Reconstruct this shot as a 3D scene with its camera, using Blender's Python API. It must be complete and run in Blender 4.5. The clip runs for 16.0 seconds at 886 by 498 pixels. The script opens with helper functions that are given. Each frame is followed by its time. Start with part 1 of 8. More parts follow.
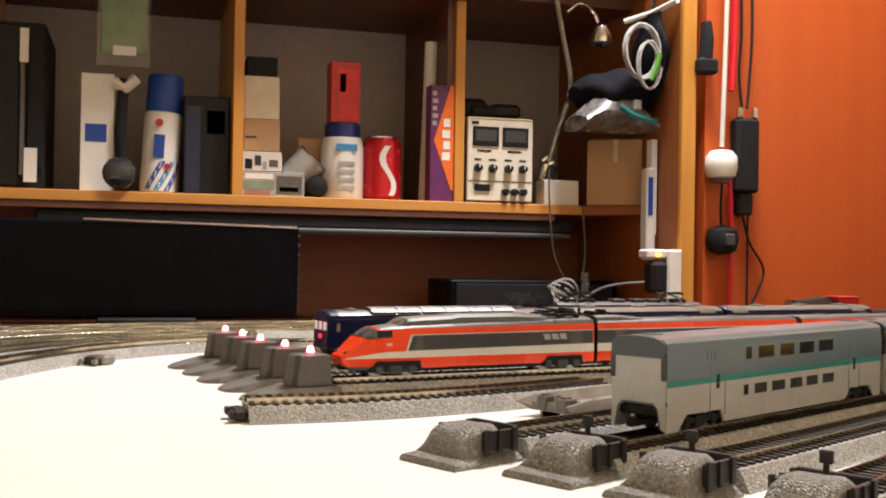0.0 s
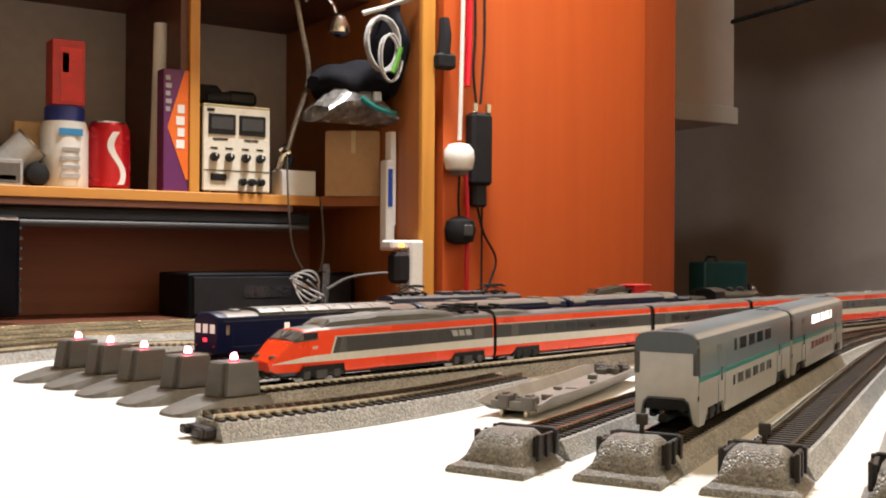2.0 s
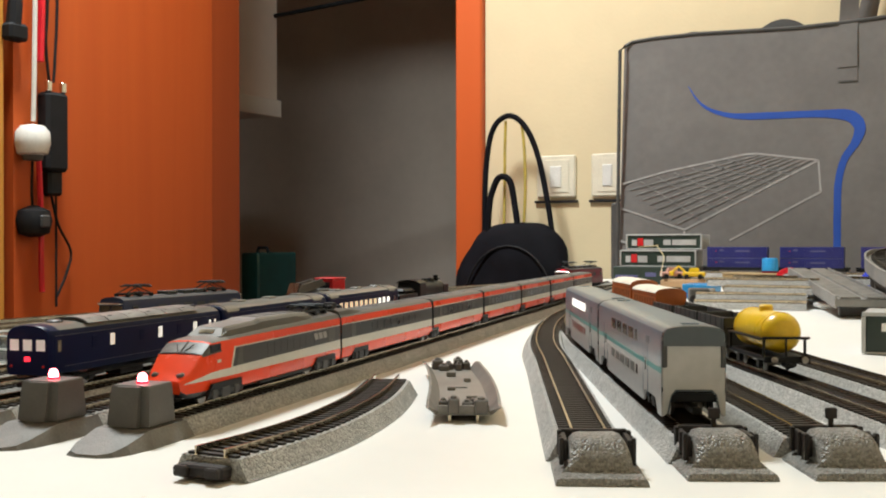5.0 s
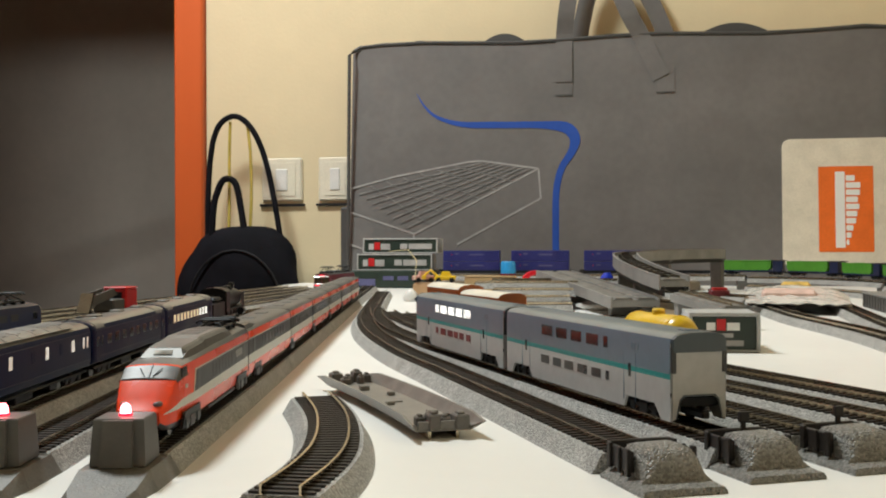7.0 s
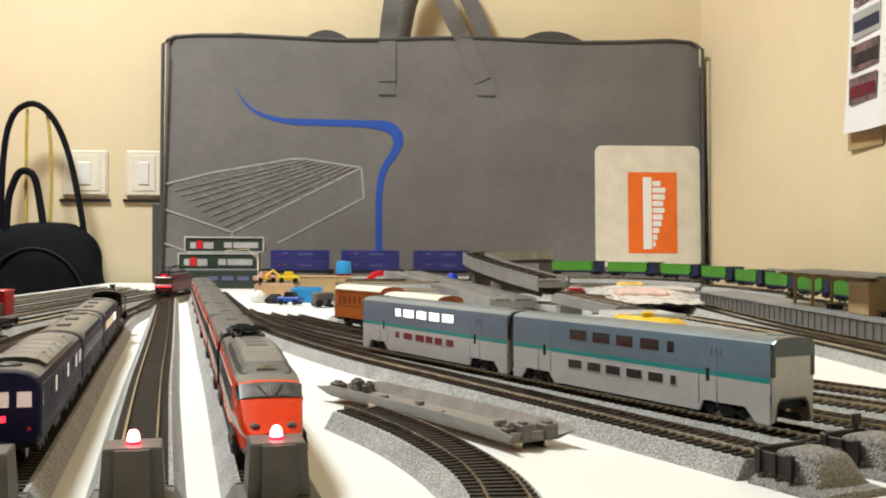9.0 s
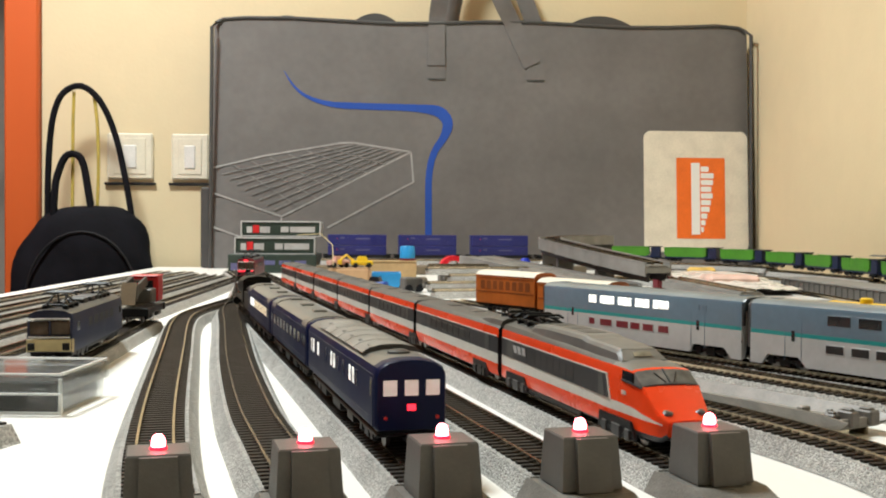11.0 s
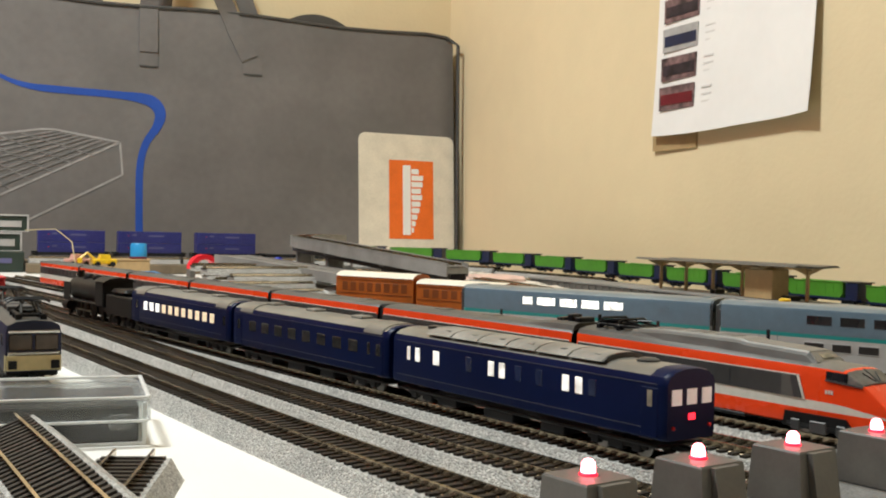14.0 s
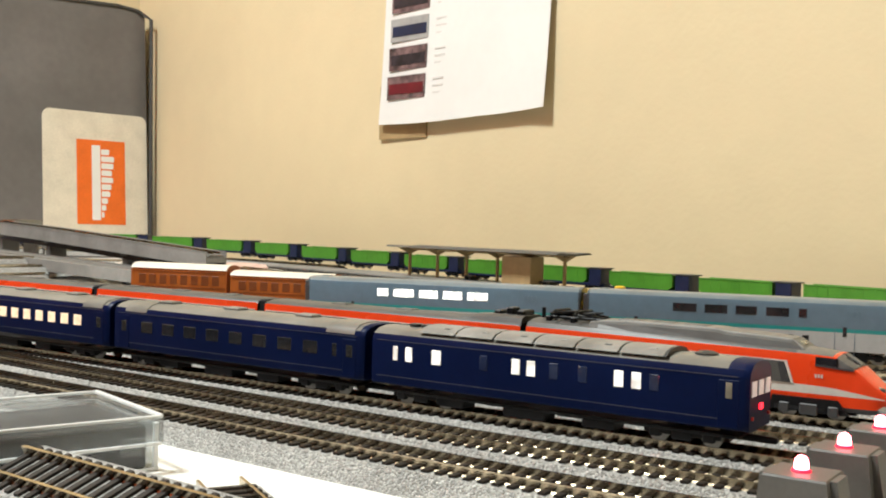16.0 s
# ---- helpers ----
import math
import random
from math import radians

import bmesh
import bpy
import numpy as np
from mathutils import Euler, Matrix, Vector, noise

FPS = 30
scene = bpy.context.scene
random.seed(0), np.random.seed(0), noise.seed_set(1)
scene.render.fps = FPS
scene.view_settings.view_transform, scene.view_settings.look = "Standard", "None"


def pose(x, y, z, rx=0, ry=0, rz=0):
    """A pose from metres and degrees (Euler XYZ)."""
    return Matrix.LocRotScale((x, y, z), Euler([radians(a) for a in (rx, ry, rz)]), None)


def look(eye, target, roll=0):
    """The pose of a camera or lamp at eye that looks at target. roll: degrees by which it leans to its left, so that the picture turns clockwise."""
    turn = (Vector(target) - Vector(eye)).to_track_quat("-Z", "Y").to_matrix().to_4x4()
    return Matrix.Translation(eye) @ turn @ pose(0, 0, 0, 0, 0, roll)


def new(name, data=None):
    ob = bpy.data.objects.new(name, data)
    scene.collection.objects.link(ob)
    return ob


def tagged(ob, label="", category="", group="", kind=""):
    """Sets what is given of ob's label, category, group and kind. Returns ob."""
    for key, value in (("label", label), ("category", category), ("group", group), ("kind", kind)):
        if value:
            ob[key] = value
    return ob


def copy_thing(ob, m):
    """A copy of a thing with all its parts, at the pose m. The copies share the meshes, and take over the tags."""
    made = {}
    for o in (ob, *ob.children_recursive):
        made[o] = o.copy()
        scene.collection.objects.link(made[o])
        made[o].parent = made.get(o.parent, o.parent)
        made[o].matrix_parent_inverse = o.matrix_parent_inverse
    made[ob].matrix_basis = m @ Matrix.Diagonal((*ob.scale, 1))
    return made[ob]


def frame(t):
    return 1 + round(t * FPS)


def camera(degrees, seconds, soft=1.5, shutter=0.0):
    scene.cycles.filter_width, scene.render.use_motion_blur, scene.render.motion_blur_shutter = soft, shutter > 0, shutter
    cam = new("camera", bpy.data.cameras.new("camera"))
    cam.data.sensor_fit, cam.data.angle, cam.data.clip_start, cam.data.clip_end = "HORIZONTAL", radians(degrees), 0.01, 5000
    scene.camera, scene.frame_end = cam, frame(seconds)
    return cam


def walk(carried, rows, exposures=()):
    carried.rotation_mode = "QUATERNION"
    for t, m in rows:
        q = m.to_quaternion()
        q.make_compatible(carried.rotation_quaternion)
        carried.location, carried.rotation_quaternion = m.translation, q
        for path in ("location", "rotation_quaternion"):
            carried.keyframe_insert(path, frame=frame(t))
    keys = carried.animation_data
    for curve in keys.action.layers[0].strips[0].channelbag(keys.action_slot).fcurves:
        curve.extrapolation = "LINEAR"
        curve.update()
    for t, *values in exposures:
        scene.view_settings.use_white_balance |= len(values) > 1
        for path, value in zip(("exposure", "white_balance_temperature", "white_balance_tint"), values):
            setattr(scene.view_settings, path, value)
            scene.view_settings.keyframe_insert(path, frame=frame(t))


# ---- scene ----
cam = camera(45.40, 16.0, soft=2.0)
PATH = [
    (0, (0.4335, -0.0705, 0.0582), (-0.5264, 0.2098, 0.0665), 0.91),
    (0.5, (0.4220, -0.0929, 0.0587), (-0.5143, 0.2582, 0.0667), 0.67),
    (1, (0.4089, -0.1156, 0.0589), (-0.4975, 0.3068, 0.0663), 0.53),
    (1.5, (0.3934, -0.1366, 0.0595), (-0.4786, 0.3529, 0.0664), 0.41),
    (2, (0.3760, -0.1562, 0.0597), (-0.4561, 0.3984, 0.0617), 0.36),
    (2.5, (0.3573, -0.1744, 0.0597), (-0.4298, 0.4423, 0.0658), 0.25),
    (3, (0.3350, -0.1908, 0.0602), (-0.4007, 0.4865, 0.0586), 0.22),
    (3.5, (0.3146, -0.2073, 0.0614), (-0.3647, 0.5266, 0.0604), 0.08),
    (4, (0.2909, -0.2212, 0.0612), (-0.3254, 0.5663, 0.0579), 0.03),
    (6.5, (0.1665, -0.2623, 0.0627), (-0.1053, 0.7000, 0.0608), -0.19),
    (7, (0.1396, -0.2642, 0.0635), (-0.0536, 0.7170, 0.0599), -0.17),
    (7.5, (0.1120, -0.2638, 0.0645), (-0.0014, 0.7297, 0.0543), 0.02),
    (8, (0.0854, -0.2627, 0.0649), (0.0438, 0.7364, 0.0603), 0.14),
    (8.5, (0.0588, -0.2639, 0.0658), (0.0695, 0.7360, 0.0601), 0.18),
    (9, (0.0311, -0.2594, 0.0655), (0.0674, 0.7400, 0.0604), 0.24),
    (9.5, (0.0035, -0.2585, 0.0654), (0.0459, 0.7406, 0.0566), 0.34),
    (10, (-0.0242, -0.2574, 0.0659), (0.0206, 0.7415, 0.0509), 0.31),
    (12.5, (-0.1628, -0.2376, 0.0654), (0.0042, 0.7481, 0.0439), 1.17),
    (13, (-0.1896, -0.2276, 0.0656), (0.0602, 0.7406, 0.0492), 1.16),
    (13.5, (-0.2130, -0.2164, 0.0650), (0.1103, 0.7297, 0.0458), 1.42),
    (14, (-0.2394, -0.2011, 0.0649), (0.1687, 0.7117, 0.0485), 1.34),
    (14.5, (-0.2636, -0.1853, 0.0651), (0.2217, 0.6889, 0.0480), 1.42),
    (15, (-0.2847, -0.1684, 0.0648), (0.2695, 0.6637, 0.0463), 1.53),
    (15.5, (-0.3069, -0.1467, 0.0644), (0.3216, 0.6309, 0.0453), 1.60),
    (16, (-0.3267, -0.1253, 0.0649), (0.3667, 0.5950, 0.0428), 1.65),
]
EXPOSURE = [(0.0, 1.04, 6750, 17), (2.0, 1.17, 6700, 15), (4.0, 1.02, 6450, 8), (6.5, 0.37, 6350, 5), (7.5, 0.47, 6350, 5), (9.0, 0.82, 6350, 5), (10.0, 0.95, 6350, 5),
            (12.5, 0.50, 6450, 6), (14.0, 0.66, 6450, 6), (15.5, 0.88, 6450, 5), (16.0, 0.94, 6450, 6)]
walk(cam, [(t, look(eye, target, roll)) for t, eye, target, roll in PATH], EXPOSURE)

# ---- light: one warm ceiling lamp, a dim world seen through nothing ----
world = bpy.data.worlds.new("world")
world.use_nodes = True
scene.world = world
world.node_tree.nodes["Background"].inputs[0].default_value = (0.9, 0.75, 0.6, 1)
world.node_tree.nodes["Background"].inputs[1].default_value = 0.008
LAMP = (-0.72, 0.62, 1.56)
lamp_data = bpy.data.lights.new("ceiling_lamp_light", "AREA")
lamp_data.shape, lamp_data.size, lamp_data.energy, lamp_data.color = "DISK", 0.34, 28, (0.948, 0.982, 0.976)
lamp_ob = new("ceiling_lamp_light", lamp_data)
lamp_ob.matrix_world = pose(*LAMP)


# ---- materials ----
def mat(name, color, rough=0.5, metal=0.0, var=0.12, scale=40.0, bump=0.0, bump_scale=None, fine=0.05,
        color2=None, spec=0.5, grain=0.0, stretch=(1, 1, 1), coat=0.0):
    """A surface with a broad and a fine variation of colour, uneven gloss and, where asked, relief."""
    m = bpy.data.materials.new(name)
    m.use_nodes = True
    nt = m.node_tree
    b = nt.nodes["Principled BSDF"]
    b.inputs["Metallic"].default_value = metal
    b.inputs["Specular IOR Level"].default_value = spec
    b.inputs["Coat Weight"].default_value = coat
    b.inputs["Coat Roughness"].default_value = 0.25
    tc = nt.nodes.new("ShaderNodeTexCoord")
    mp = nt.nodes.new("ShaderNodeMapping")
    mp.inputs["Scale"].default_value = stretch
    nt.links.new(tc.outputs["Object"], mp.inputs[0])
    n1 = nt.nodes.new("ShaderNodeTexNoise")
    n1.inputs["Scale"].default_value, n1.inputs["Detail"].default_value = scale, 4
    n2 = nt.nodes.new("ShaderNodeTexNoise")
    n2.inputs["Scale"].default_value, n2.inputs["Detail"].default_value = scale * 9, 3
    for n in (n1, n2):
        nt.links.new(mp.outputs[0], n.inputs["Vector"])
    r1 = nt.nodes.new("ShaderNodeValToRGB")
    c = Vector(color)
    lo = Vector(color2) if color2 else c * (1 - var * 1.6)
    hi = c if color2 else c * (1 + var)
    r1.color_ramp.elements[0].position, r1.color_ramp.elements[1].position = 0.32, 0.68
    r1.color_ramp.elements[0].color = (*lo, 1)
    r1.color_ramp.elements[1].color = (*[min(v, 1) for v in hi], 1)
    nt.links.new(n1.outputs[0], r1.inputs[0])
    mx = nt.nodes.new("ShaderNodeMix")
    mx.data_type, mx.blend_type = "RGBA", "MULTIPLY"
    mx.inputs[0].default_value = 1.0
    r2 = nt.nodes.new("ShaderNodeValToRGB")
    r2.color_ramp.elements[0].position, r2.color_ramp.elements[1].position = 0.3, 0.7
    v = 1 - fine * 2 - grain
    r2.color_ramp.elements[0].color, r2.color_ramp.elements[1].color = (v, v, v, 1), (1, 1, 1, 1)
    nt.links.new(n2.outputs[0], r2.inputs[0])
    nt.links.new(r1.outputs[0], mx.inputs[6])
    nt.links.new(r2.outputs[0], mx.inputs[7])
    nt.links.new(mx.outputs[2], b.inputs["Base Color"])
    mr = nt.nodes.new("ShaderNodeMapRange")
    mr.inputs[3].default_value, mr.inputs[4].default_value = max(rough - 0.1, 0.03), min(rough + 0.1, 1)
    nt.links.new(n1.outputs[0], mr.inputs[0])
    nt.links.new(mr.outputs[0], b.inputs["Roughness"])
    if bump:
        bp = nt.nodes.new("ShaderNodeBump")
        bp.inputs["Strength"].default_value, bp.inputs["Distance"].default_value = 0.6, bump
        n3 = nt.nodes.new("ShaderNodeTexNoise")
        n3.inputs["Scale"].default_value, n3.inputs["Detail"].default_value = bump_scale or scale * 9, 3
        nt.links.new(mp.outputs[0], n3.inputs["Vector"])
        nt.links.new(n3.outputs[0], bp.inputs["Height"])
        nt.links.new(bp.outputs[0], b.inputs["Normal"])
    return m


def glow(name, color, strength, mottle=0.0, scale=500.0):
    """A surface that gives off light; mottle: how far shapes behind it dim it."""
    m = bpy.data.materials.new(name)
    m.use_nodes = True
    nt = m.node_tree
    b = nt.nodes["Principled BSDF"]
    b.inputs["Base Color"].default_value = (*color, 1)
    b.inputs["Emission Color"].default_value = (*color, 1)
    b.inputs["Emission Strength"].default_value = strength
    if mottle:
        tc = nt.nodes.new("ShaderNodeTexCoord")
        n = nt.nodes.new("ShaderNodeTexNoise")
        n.inputs["Scale"].default_value, n.inputs["Detail"].default_value = scale, 2
        nt.links.new(tc.outputs["Object"], n.inputs["Vector"])
        mr = nt.nodes.new("ShaderNodeMapRange")
        mr.inputs[1].default_value, mr.inputs[2].default_value = 0.36, 0.62
        mr.inputs[3].default_value, mr.inputs[4].default_value = strength * (1 - mottle), strength * 1.15
        nt.links.new(n.outputs[0], mr.inputs[0])
        nt.links.new(mr.outputs[0], b.inputs["Emission Strength"])
    return m


def clear(name, tint=(0.97, 0.98, 0.98), rough=0.05, haze=0.05):
    """Thin clear plastic: see-through, with a gloss that grows at a slant."""
    m = bpy.data.materials.new(name)
    m.use_nodes = True
    nt = m.node_tree
    out = nt.nodes["Material Output"]
    tr = nt.nodes.new("ShaderNodeBsdfTransparent")
    tr.inputs[0].default_value = (*tint, 1)
    gl = nt.nodes.new("ShaderNodeBsdfGlossy")
    gl.inputs["Roughness"].default_value = rough
    fr = nt.nodes.new("ShaderNodeFresnel")
    fr.inputs[0].default_value = 1.35
    df = nt.nodes.new("ShaderNodeBsdfDiffuse")
    df.inputs[0].default_value = (0.85, 0.86, 0.86, 1)
    milk = nt.nodes.new("ShaderNodeMixShader")
    milk.inputs[0].default_value = haze
    nt.links.new(tr.outputs[0], milk.inputs[1])
    nt.links.new(df.outputs[0], milk.inputs[2])
    half = nt.nodes.new("ShaderNodeMath")
    half.operation = "MULTIPLY"
    half.inputs[1].default_value = 0.55
    mx = nt.nodes.new("ShaderNodeMixShader")
    nt.links.new(fr.outputs[0], half.inputs[0])
    nt.links.new(half.outputs[0], mx.inputs[0])
    nt.links.new(milk.outputs[0], mx.inputs[1])
    nt.links.new(gl.outputs[0], mx.inputs[2])
    nt.links.new(mx.outputs[0], out.inputs[0])
    return m


def ballast_material(name="ballast", shade=1.0, grain=1700, tint=(1.02, 1.0, 0.96), rough=0.62):
    """Moulded grey granules: pale and dark grains with a sharp small relief."""
    m = bpy.data.materials.new(name)
    m.use_nodes = True
    nt = m.node_tree
    b = nt.nodes["Principled BSDF"]
    b.inputs["Roughness"].default_value = rough
    tc = nt.nodes.new("ShaderNodeTexCoord")
    vo = nt.nodes.new("ShaderNodeTexVoronoi")
    vo.inputs["Scale"].default_value = grain
    no = nt.nodes.new("ShaderNodeTexNoise")
    no.inputs["Scale"].default_value, no.inputs["Detail"].default_value = 60, 3
    nt.links.new(tc.outputs["Object"], vo.inputs["Vector"])
    nt.links.new(tc.outputs["Object"], no.inputs["Vector"])
    r = nt.nodes.new("ShaderNodeValToRGB")
    e = r.color_ramp.elements
    e[0].position, e[0].color = 0.02, (0.26, 0.260, 0.255, 1)
    e[1].position, e[1].color = 0.98, (0.57, 0.574, 0.565, 1)
    k = e.new(0.5)
    k.color = (0.395, 0.397, 0.390, 1)
    for q in e:
        q.color = (*[v * shade * f for v, f in zip(q.color[:3], tint)], 1)
    sep = nt.nodes.new("ShaderNodeSeparateColor")
    nt.links.new(vo.outputs["Color"], sep.inputs[0])
    nt.links.new(sep.outputs[0], r.inputs[0])
    mx = nt.nodes.new("ShaderNodeMix")
    mx.data_type, mx.blend_type = "RGBA", "MULTIPLY"
    mx.inputs[0].default_value = 0.5
    nt.links.new(r.outputs[0], mx.inputs[6])
    nt.links.new(no.outputs[0], mx.inputs[7])
    nt.links.new(mx.outputs[2], b.inputs["Base Color"])
    bp = nt.nodes.new("ShaderNodeBump")
    bp.inputs["Strength"].default_value, bp.inputs["Distance"].default_value = 1.0, 0.0006
    bp.invert = True
    nt.links.new(vo.outputs["Distance"], bp.inputs["Height"])
    nt.links.new(bp.outputs[0], b.inputs["Normal"])
    return m


def wood(name, light, dark, scale=3.0, rough=0.42, along="z"):
    """Veneer with long grain."""
    m = bpy.data.materials.new(name)
    m.use_nodes = True
    nt = m.node_tree
    b = nt.nodes["Principled BSDF"]
    b.inputs["Roughness"].default_value = rough
    tc = nt.nodes.new("ShaderNodeTexCoord")
    mp = nt.nodes.new("ShaderNodeMapping")
    s = {"x": (0.6, 14, 14), "y": (14, 0.6, 14), "z": (14, 14, 0.6)}[along]
    mp.inputs["Scale"].default_value = s
    n = nt.nodes.new("ShaderNodeTexNoise")
    n.inputs["Scale"].default_value, n.inputs["Detail"].default_value, n.inputs["Distortion"].default_value = scale, 6, 0.6
    nt.links.new(tc.outputs["Object"], mp.inputs[0])
    nt.links.new(mp.outputs[0], n.inputs["Vector"])
    r = nt.nodes.new("ShaderNodeValToRGB")
    r.color_ramp.elements[0].position, r.color_ramp.elements[1].position = 0.3, 0.72
    r.color_ramp.elements[0].color, r.color_ramp.elements[1].color = (*dark, 1), (*light, 1)
    nt.links.new(n.outputs[0], r.inputs[0])
    nt.links.new(r.outputs[0], b.inputs["Base Color"])
    bp = nt.nodes.new("ShaderNodeBump")
    bp.inputs["Strength"].default_value, bp.inputs["Distance"].default_value = 0.25, 0.0006
    nt.links.new(n.outputs[0], bp.inputs["Height"])
    nt.links.new(bp.outputs[0], b.inputs["Normal"])
    return m


BALLAST = ballast_material(shade=1.32)
MOUND = ballast_material("mound_ballast", 0.72, 1450, (1.05, 1.0, 0.92), 0.40)
WHITE_BOARD = mat("white_laminate", (0.87, 0.86, 0.82), 0.38, var=0.02, scale=6, fine=0.01, bump=0.0001, bump_scale=500)
RAIL = mat("rail_metal", (0.54, 0.455, 0.325), 0.20, 1.0, var=0.22, scale=90, fine=0.1)
SLEEPER = mat("sleeper_plastic", (0.026, 0.020, 0.016), 0.55, var=0.2, scale=120, spec=0.3)
BLACK = mat("black_plastic", (0.008, 0.008, 0.009), 0.42, var=0.2, scale=60, spec=0.25)
SOFT_BLACK = mat("black_rubber", (0.012, 0.012, 0.014), 0.7, var=0.2, scale=60, spec=0.25)
BROWN_BLACK = mat("buffer_plastic", (0.024, 0.019, 0.017), 0.5, var=0.2, scale=150, spec=0.3)
BASE_GREY = mat("base_moulding", (0.235, 0.217, 0.192), 0.42, var=0.15, scale=120, fine=0.08)
BROWN_GREY = mat("dark_base_moulding", (0.135, 0.122, 0.108), 0.5, var=0.15, scale=150)
PANEL_SILVER = mat("silver_roof_panel", (0.27, 0.262, 0.245), 0.4, 0.2, var=0.18, scale=80)
STEEL = mat("wheel_metal", (0.32, 0.30, 0.28), 0.35, 1.0, var=0.2, scale=150)
CHROME = mat("chrome", (0.8, 0.8, 0.8), 0.12, 1.0, var=0.05)
GREY_PLASTIC = mat("grey_moulding", (0.105, 0.099, 0.091), 0.5, var=0.1, scale=120, bump=0.00008, bump_scale=2500)
EXPRESS_ORANGE = mat("orange_paint", (0.86, 0.066, 0.013), 0.27, var=0.05, scale=30, fine=0.025, spec=0.42)
FOOT_GREY = mat("smooth_grey_ramp", (0.175, 0.166, 0.149), 0.48, var=0.14, scale=150, fine=0.12, bump=0.0003, bump_scale=1500)
EXPRESS_GREY = mat("dark_grey_paint", (0.045, 0.045, 0.046), 0.45, var=0.08, scale=60)
EXPRESS_ROOF = mat("grey_roof_paint", (0.085, 0.083, 0.078), 0.45, var=0.14, scale=60)
EXPRESS_WHITE = mat("white_paint", (0.66, 0.64, 0.58), 0.35, var=0.04, scale=60)
BLUE_COACH = mat("coach_blue", (0.0022, 0.0078, 0.046), 0.38, var=0.1, scale=40, spec=0.13)
BLUE_ROOF = mat("coach_roof_grey", (0.20, 0.192, 0.172), 0.31, var=0.14, scale=50)
CREAM_LINE = mat("cream_line", (0.07, 0.075, 0.10), 0.4, var=0.05)
SLATE = mat("slate_blue_paint", (0.118, 0.184, 0.245), 0.32, var=0.05, scale=30, coat=0.8)
# same slate paint, made paler to put the roof's sheen into the colour
SLATE_LIT = mat("slate_lit_roof", (0.165, 0.205, 0.225), 0.36, var=0.10, scale=45, fine=0.05, coat=0.3)
SLATE_DARK = mat("dark_slate_paint", (0.055, 0.075, 0.092), 0.3, var=0.05, scale=30, coat=0.2)
TEAL = mat("teal_stripe", (0.018, 0.26, 0.255), 0.35, var=0.05)
PALE_GREY = mat("pale_grey_paint", (0.46, 0.462, 0.46), 0.34, var=0.04, scale=30, coat=0.5)
GLASS_DARK = mat("dark_glazing", (0.022, 0.022, 0.026), 0.1, var=0.2, scale=90, spec=0.7)
GLASS_BLUE = mat("blue_tinted_glazing", (0.016, 0.028, 0.085), 0.12, var=0.2, scale=90, spec=0.6)
GLASS_BAND = mat("band_glazing", (0.028, 0.026, 0.026), 0.3, var=0.2, scale=90)
EXPRESS_SILVER = mat("silver_roof_paint", (0.185, 0.178, 0.164), 0.43, 0.2, var=0.18, scale=60)
GLASS_GREY = mat("grey_glazing", (0.075, 0.073, 0.07), 0.3, var=0.3, scale=120, spec=0.4)
# reflections on the windscreen are put into this pale base colour
GLASS_SCREEN = mat("windscreen_glazing", (0.15, 0.145, 0.135), 0.40, var=0.4, scale=160, spec=0.35)
GLASS_PALE = mat("pale_glazing", (0.30, 0.27, 0.20), 0.15, var=0.3, scale=160, spec=0.7)
LIT = glow("lit_window", (1.0, 0.98, 0.93), 1.0, 0.9, 420.0)
LIT_SOFT = glow("lit_window_soft", (1.0, 0.97, 0.92), 0.42, 0.9, 420.0)
LIT_WARM = glow("lit_window_warm", (1.0, 0.92, 0.84), 0.24, 0.5)
# faint glow standing in for reflections on the unlit end windows
GLASS_SHEEN = glow("glazing_sheen", (0.97, 0.94, 0.96), 0.10, 0.75, 700.0)
LIT_BEIGE = glow("lit_window_beige", (1.0, 0.80, 0.55), 0.33, 0.6)
LED_RED = glow("red_lamp", (1.0, 0.02, 0.04), 1.6)
LED_HALO = glow("red_lamp_halo", (1.0, 0.01, 0.04), 1.2)
LED_HOT = glow("lamp_core", (1.0, 0.145, 0.18), 12.0)
BROWN_COACH = mat("teak_brown", (0.42, 0.110, 0.016), 0.4, var=0.15, scale=60)
BROWN_DARK = mat("teak_shadow_line", (0.20, 0.052, 0.010), 0.5, var=0.1)
CREAM_ROOF = mat("cream_roof", (0.74, 0.68, 0.56), 0.55, var=0.05, scale=40)
YELLOW = mat("yellow_paint", (0.82, 0.53, 0.015), 0.3, var=0.05, scale=60, coat=0.3)
GREEN = mat("leaf_green_paint", (0.075, 0.265, 0.022), 0.45, var=0.08, scale=60)
NAVY = mat("navy_paint", (0.010, 0.018, 0.062), 0.4, var=0.15, scale=60)
RED = mat("red_paint", (0.55, 0.012, 0.016), 0.35, var=0.1, scale=60)
MAROON = mat("maroon_paint", (0.16, 0.012, 0.02), 0.35, var=0.1, scale=60)
CREAM = mat("cream_paint", (0.62, 0.52, 0.28), 0.38, var=0.06, scale=60)
CONCRETE = mat("viaduct_grey", (0.235, 0.228, 0.215), 0.6, var=0.12, scale=40, bump=0.0001, bump_scale=900)
WALL_PAINT = mat("cream_wall_paint", (0.72, 0.60, 0.385), 0.7, var=0.03, scale=3, fine=0.015, bump=0.0004, bump_scale=160)
WALL_WHITE = mat("white_wall_paint", (0.72, 0.68, 0.60), 0.75, var=0.04, scale=3, fine=0.015)
ORANGE_WOOD = wood("orange_veneer", (0.60, 0.112, 0.020), (0.56, 0.098, 0.017), 2.2, 0.5)
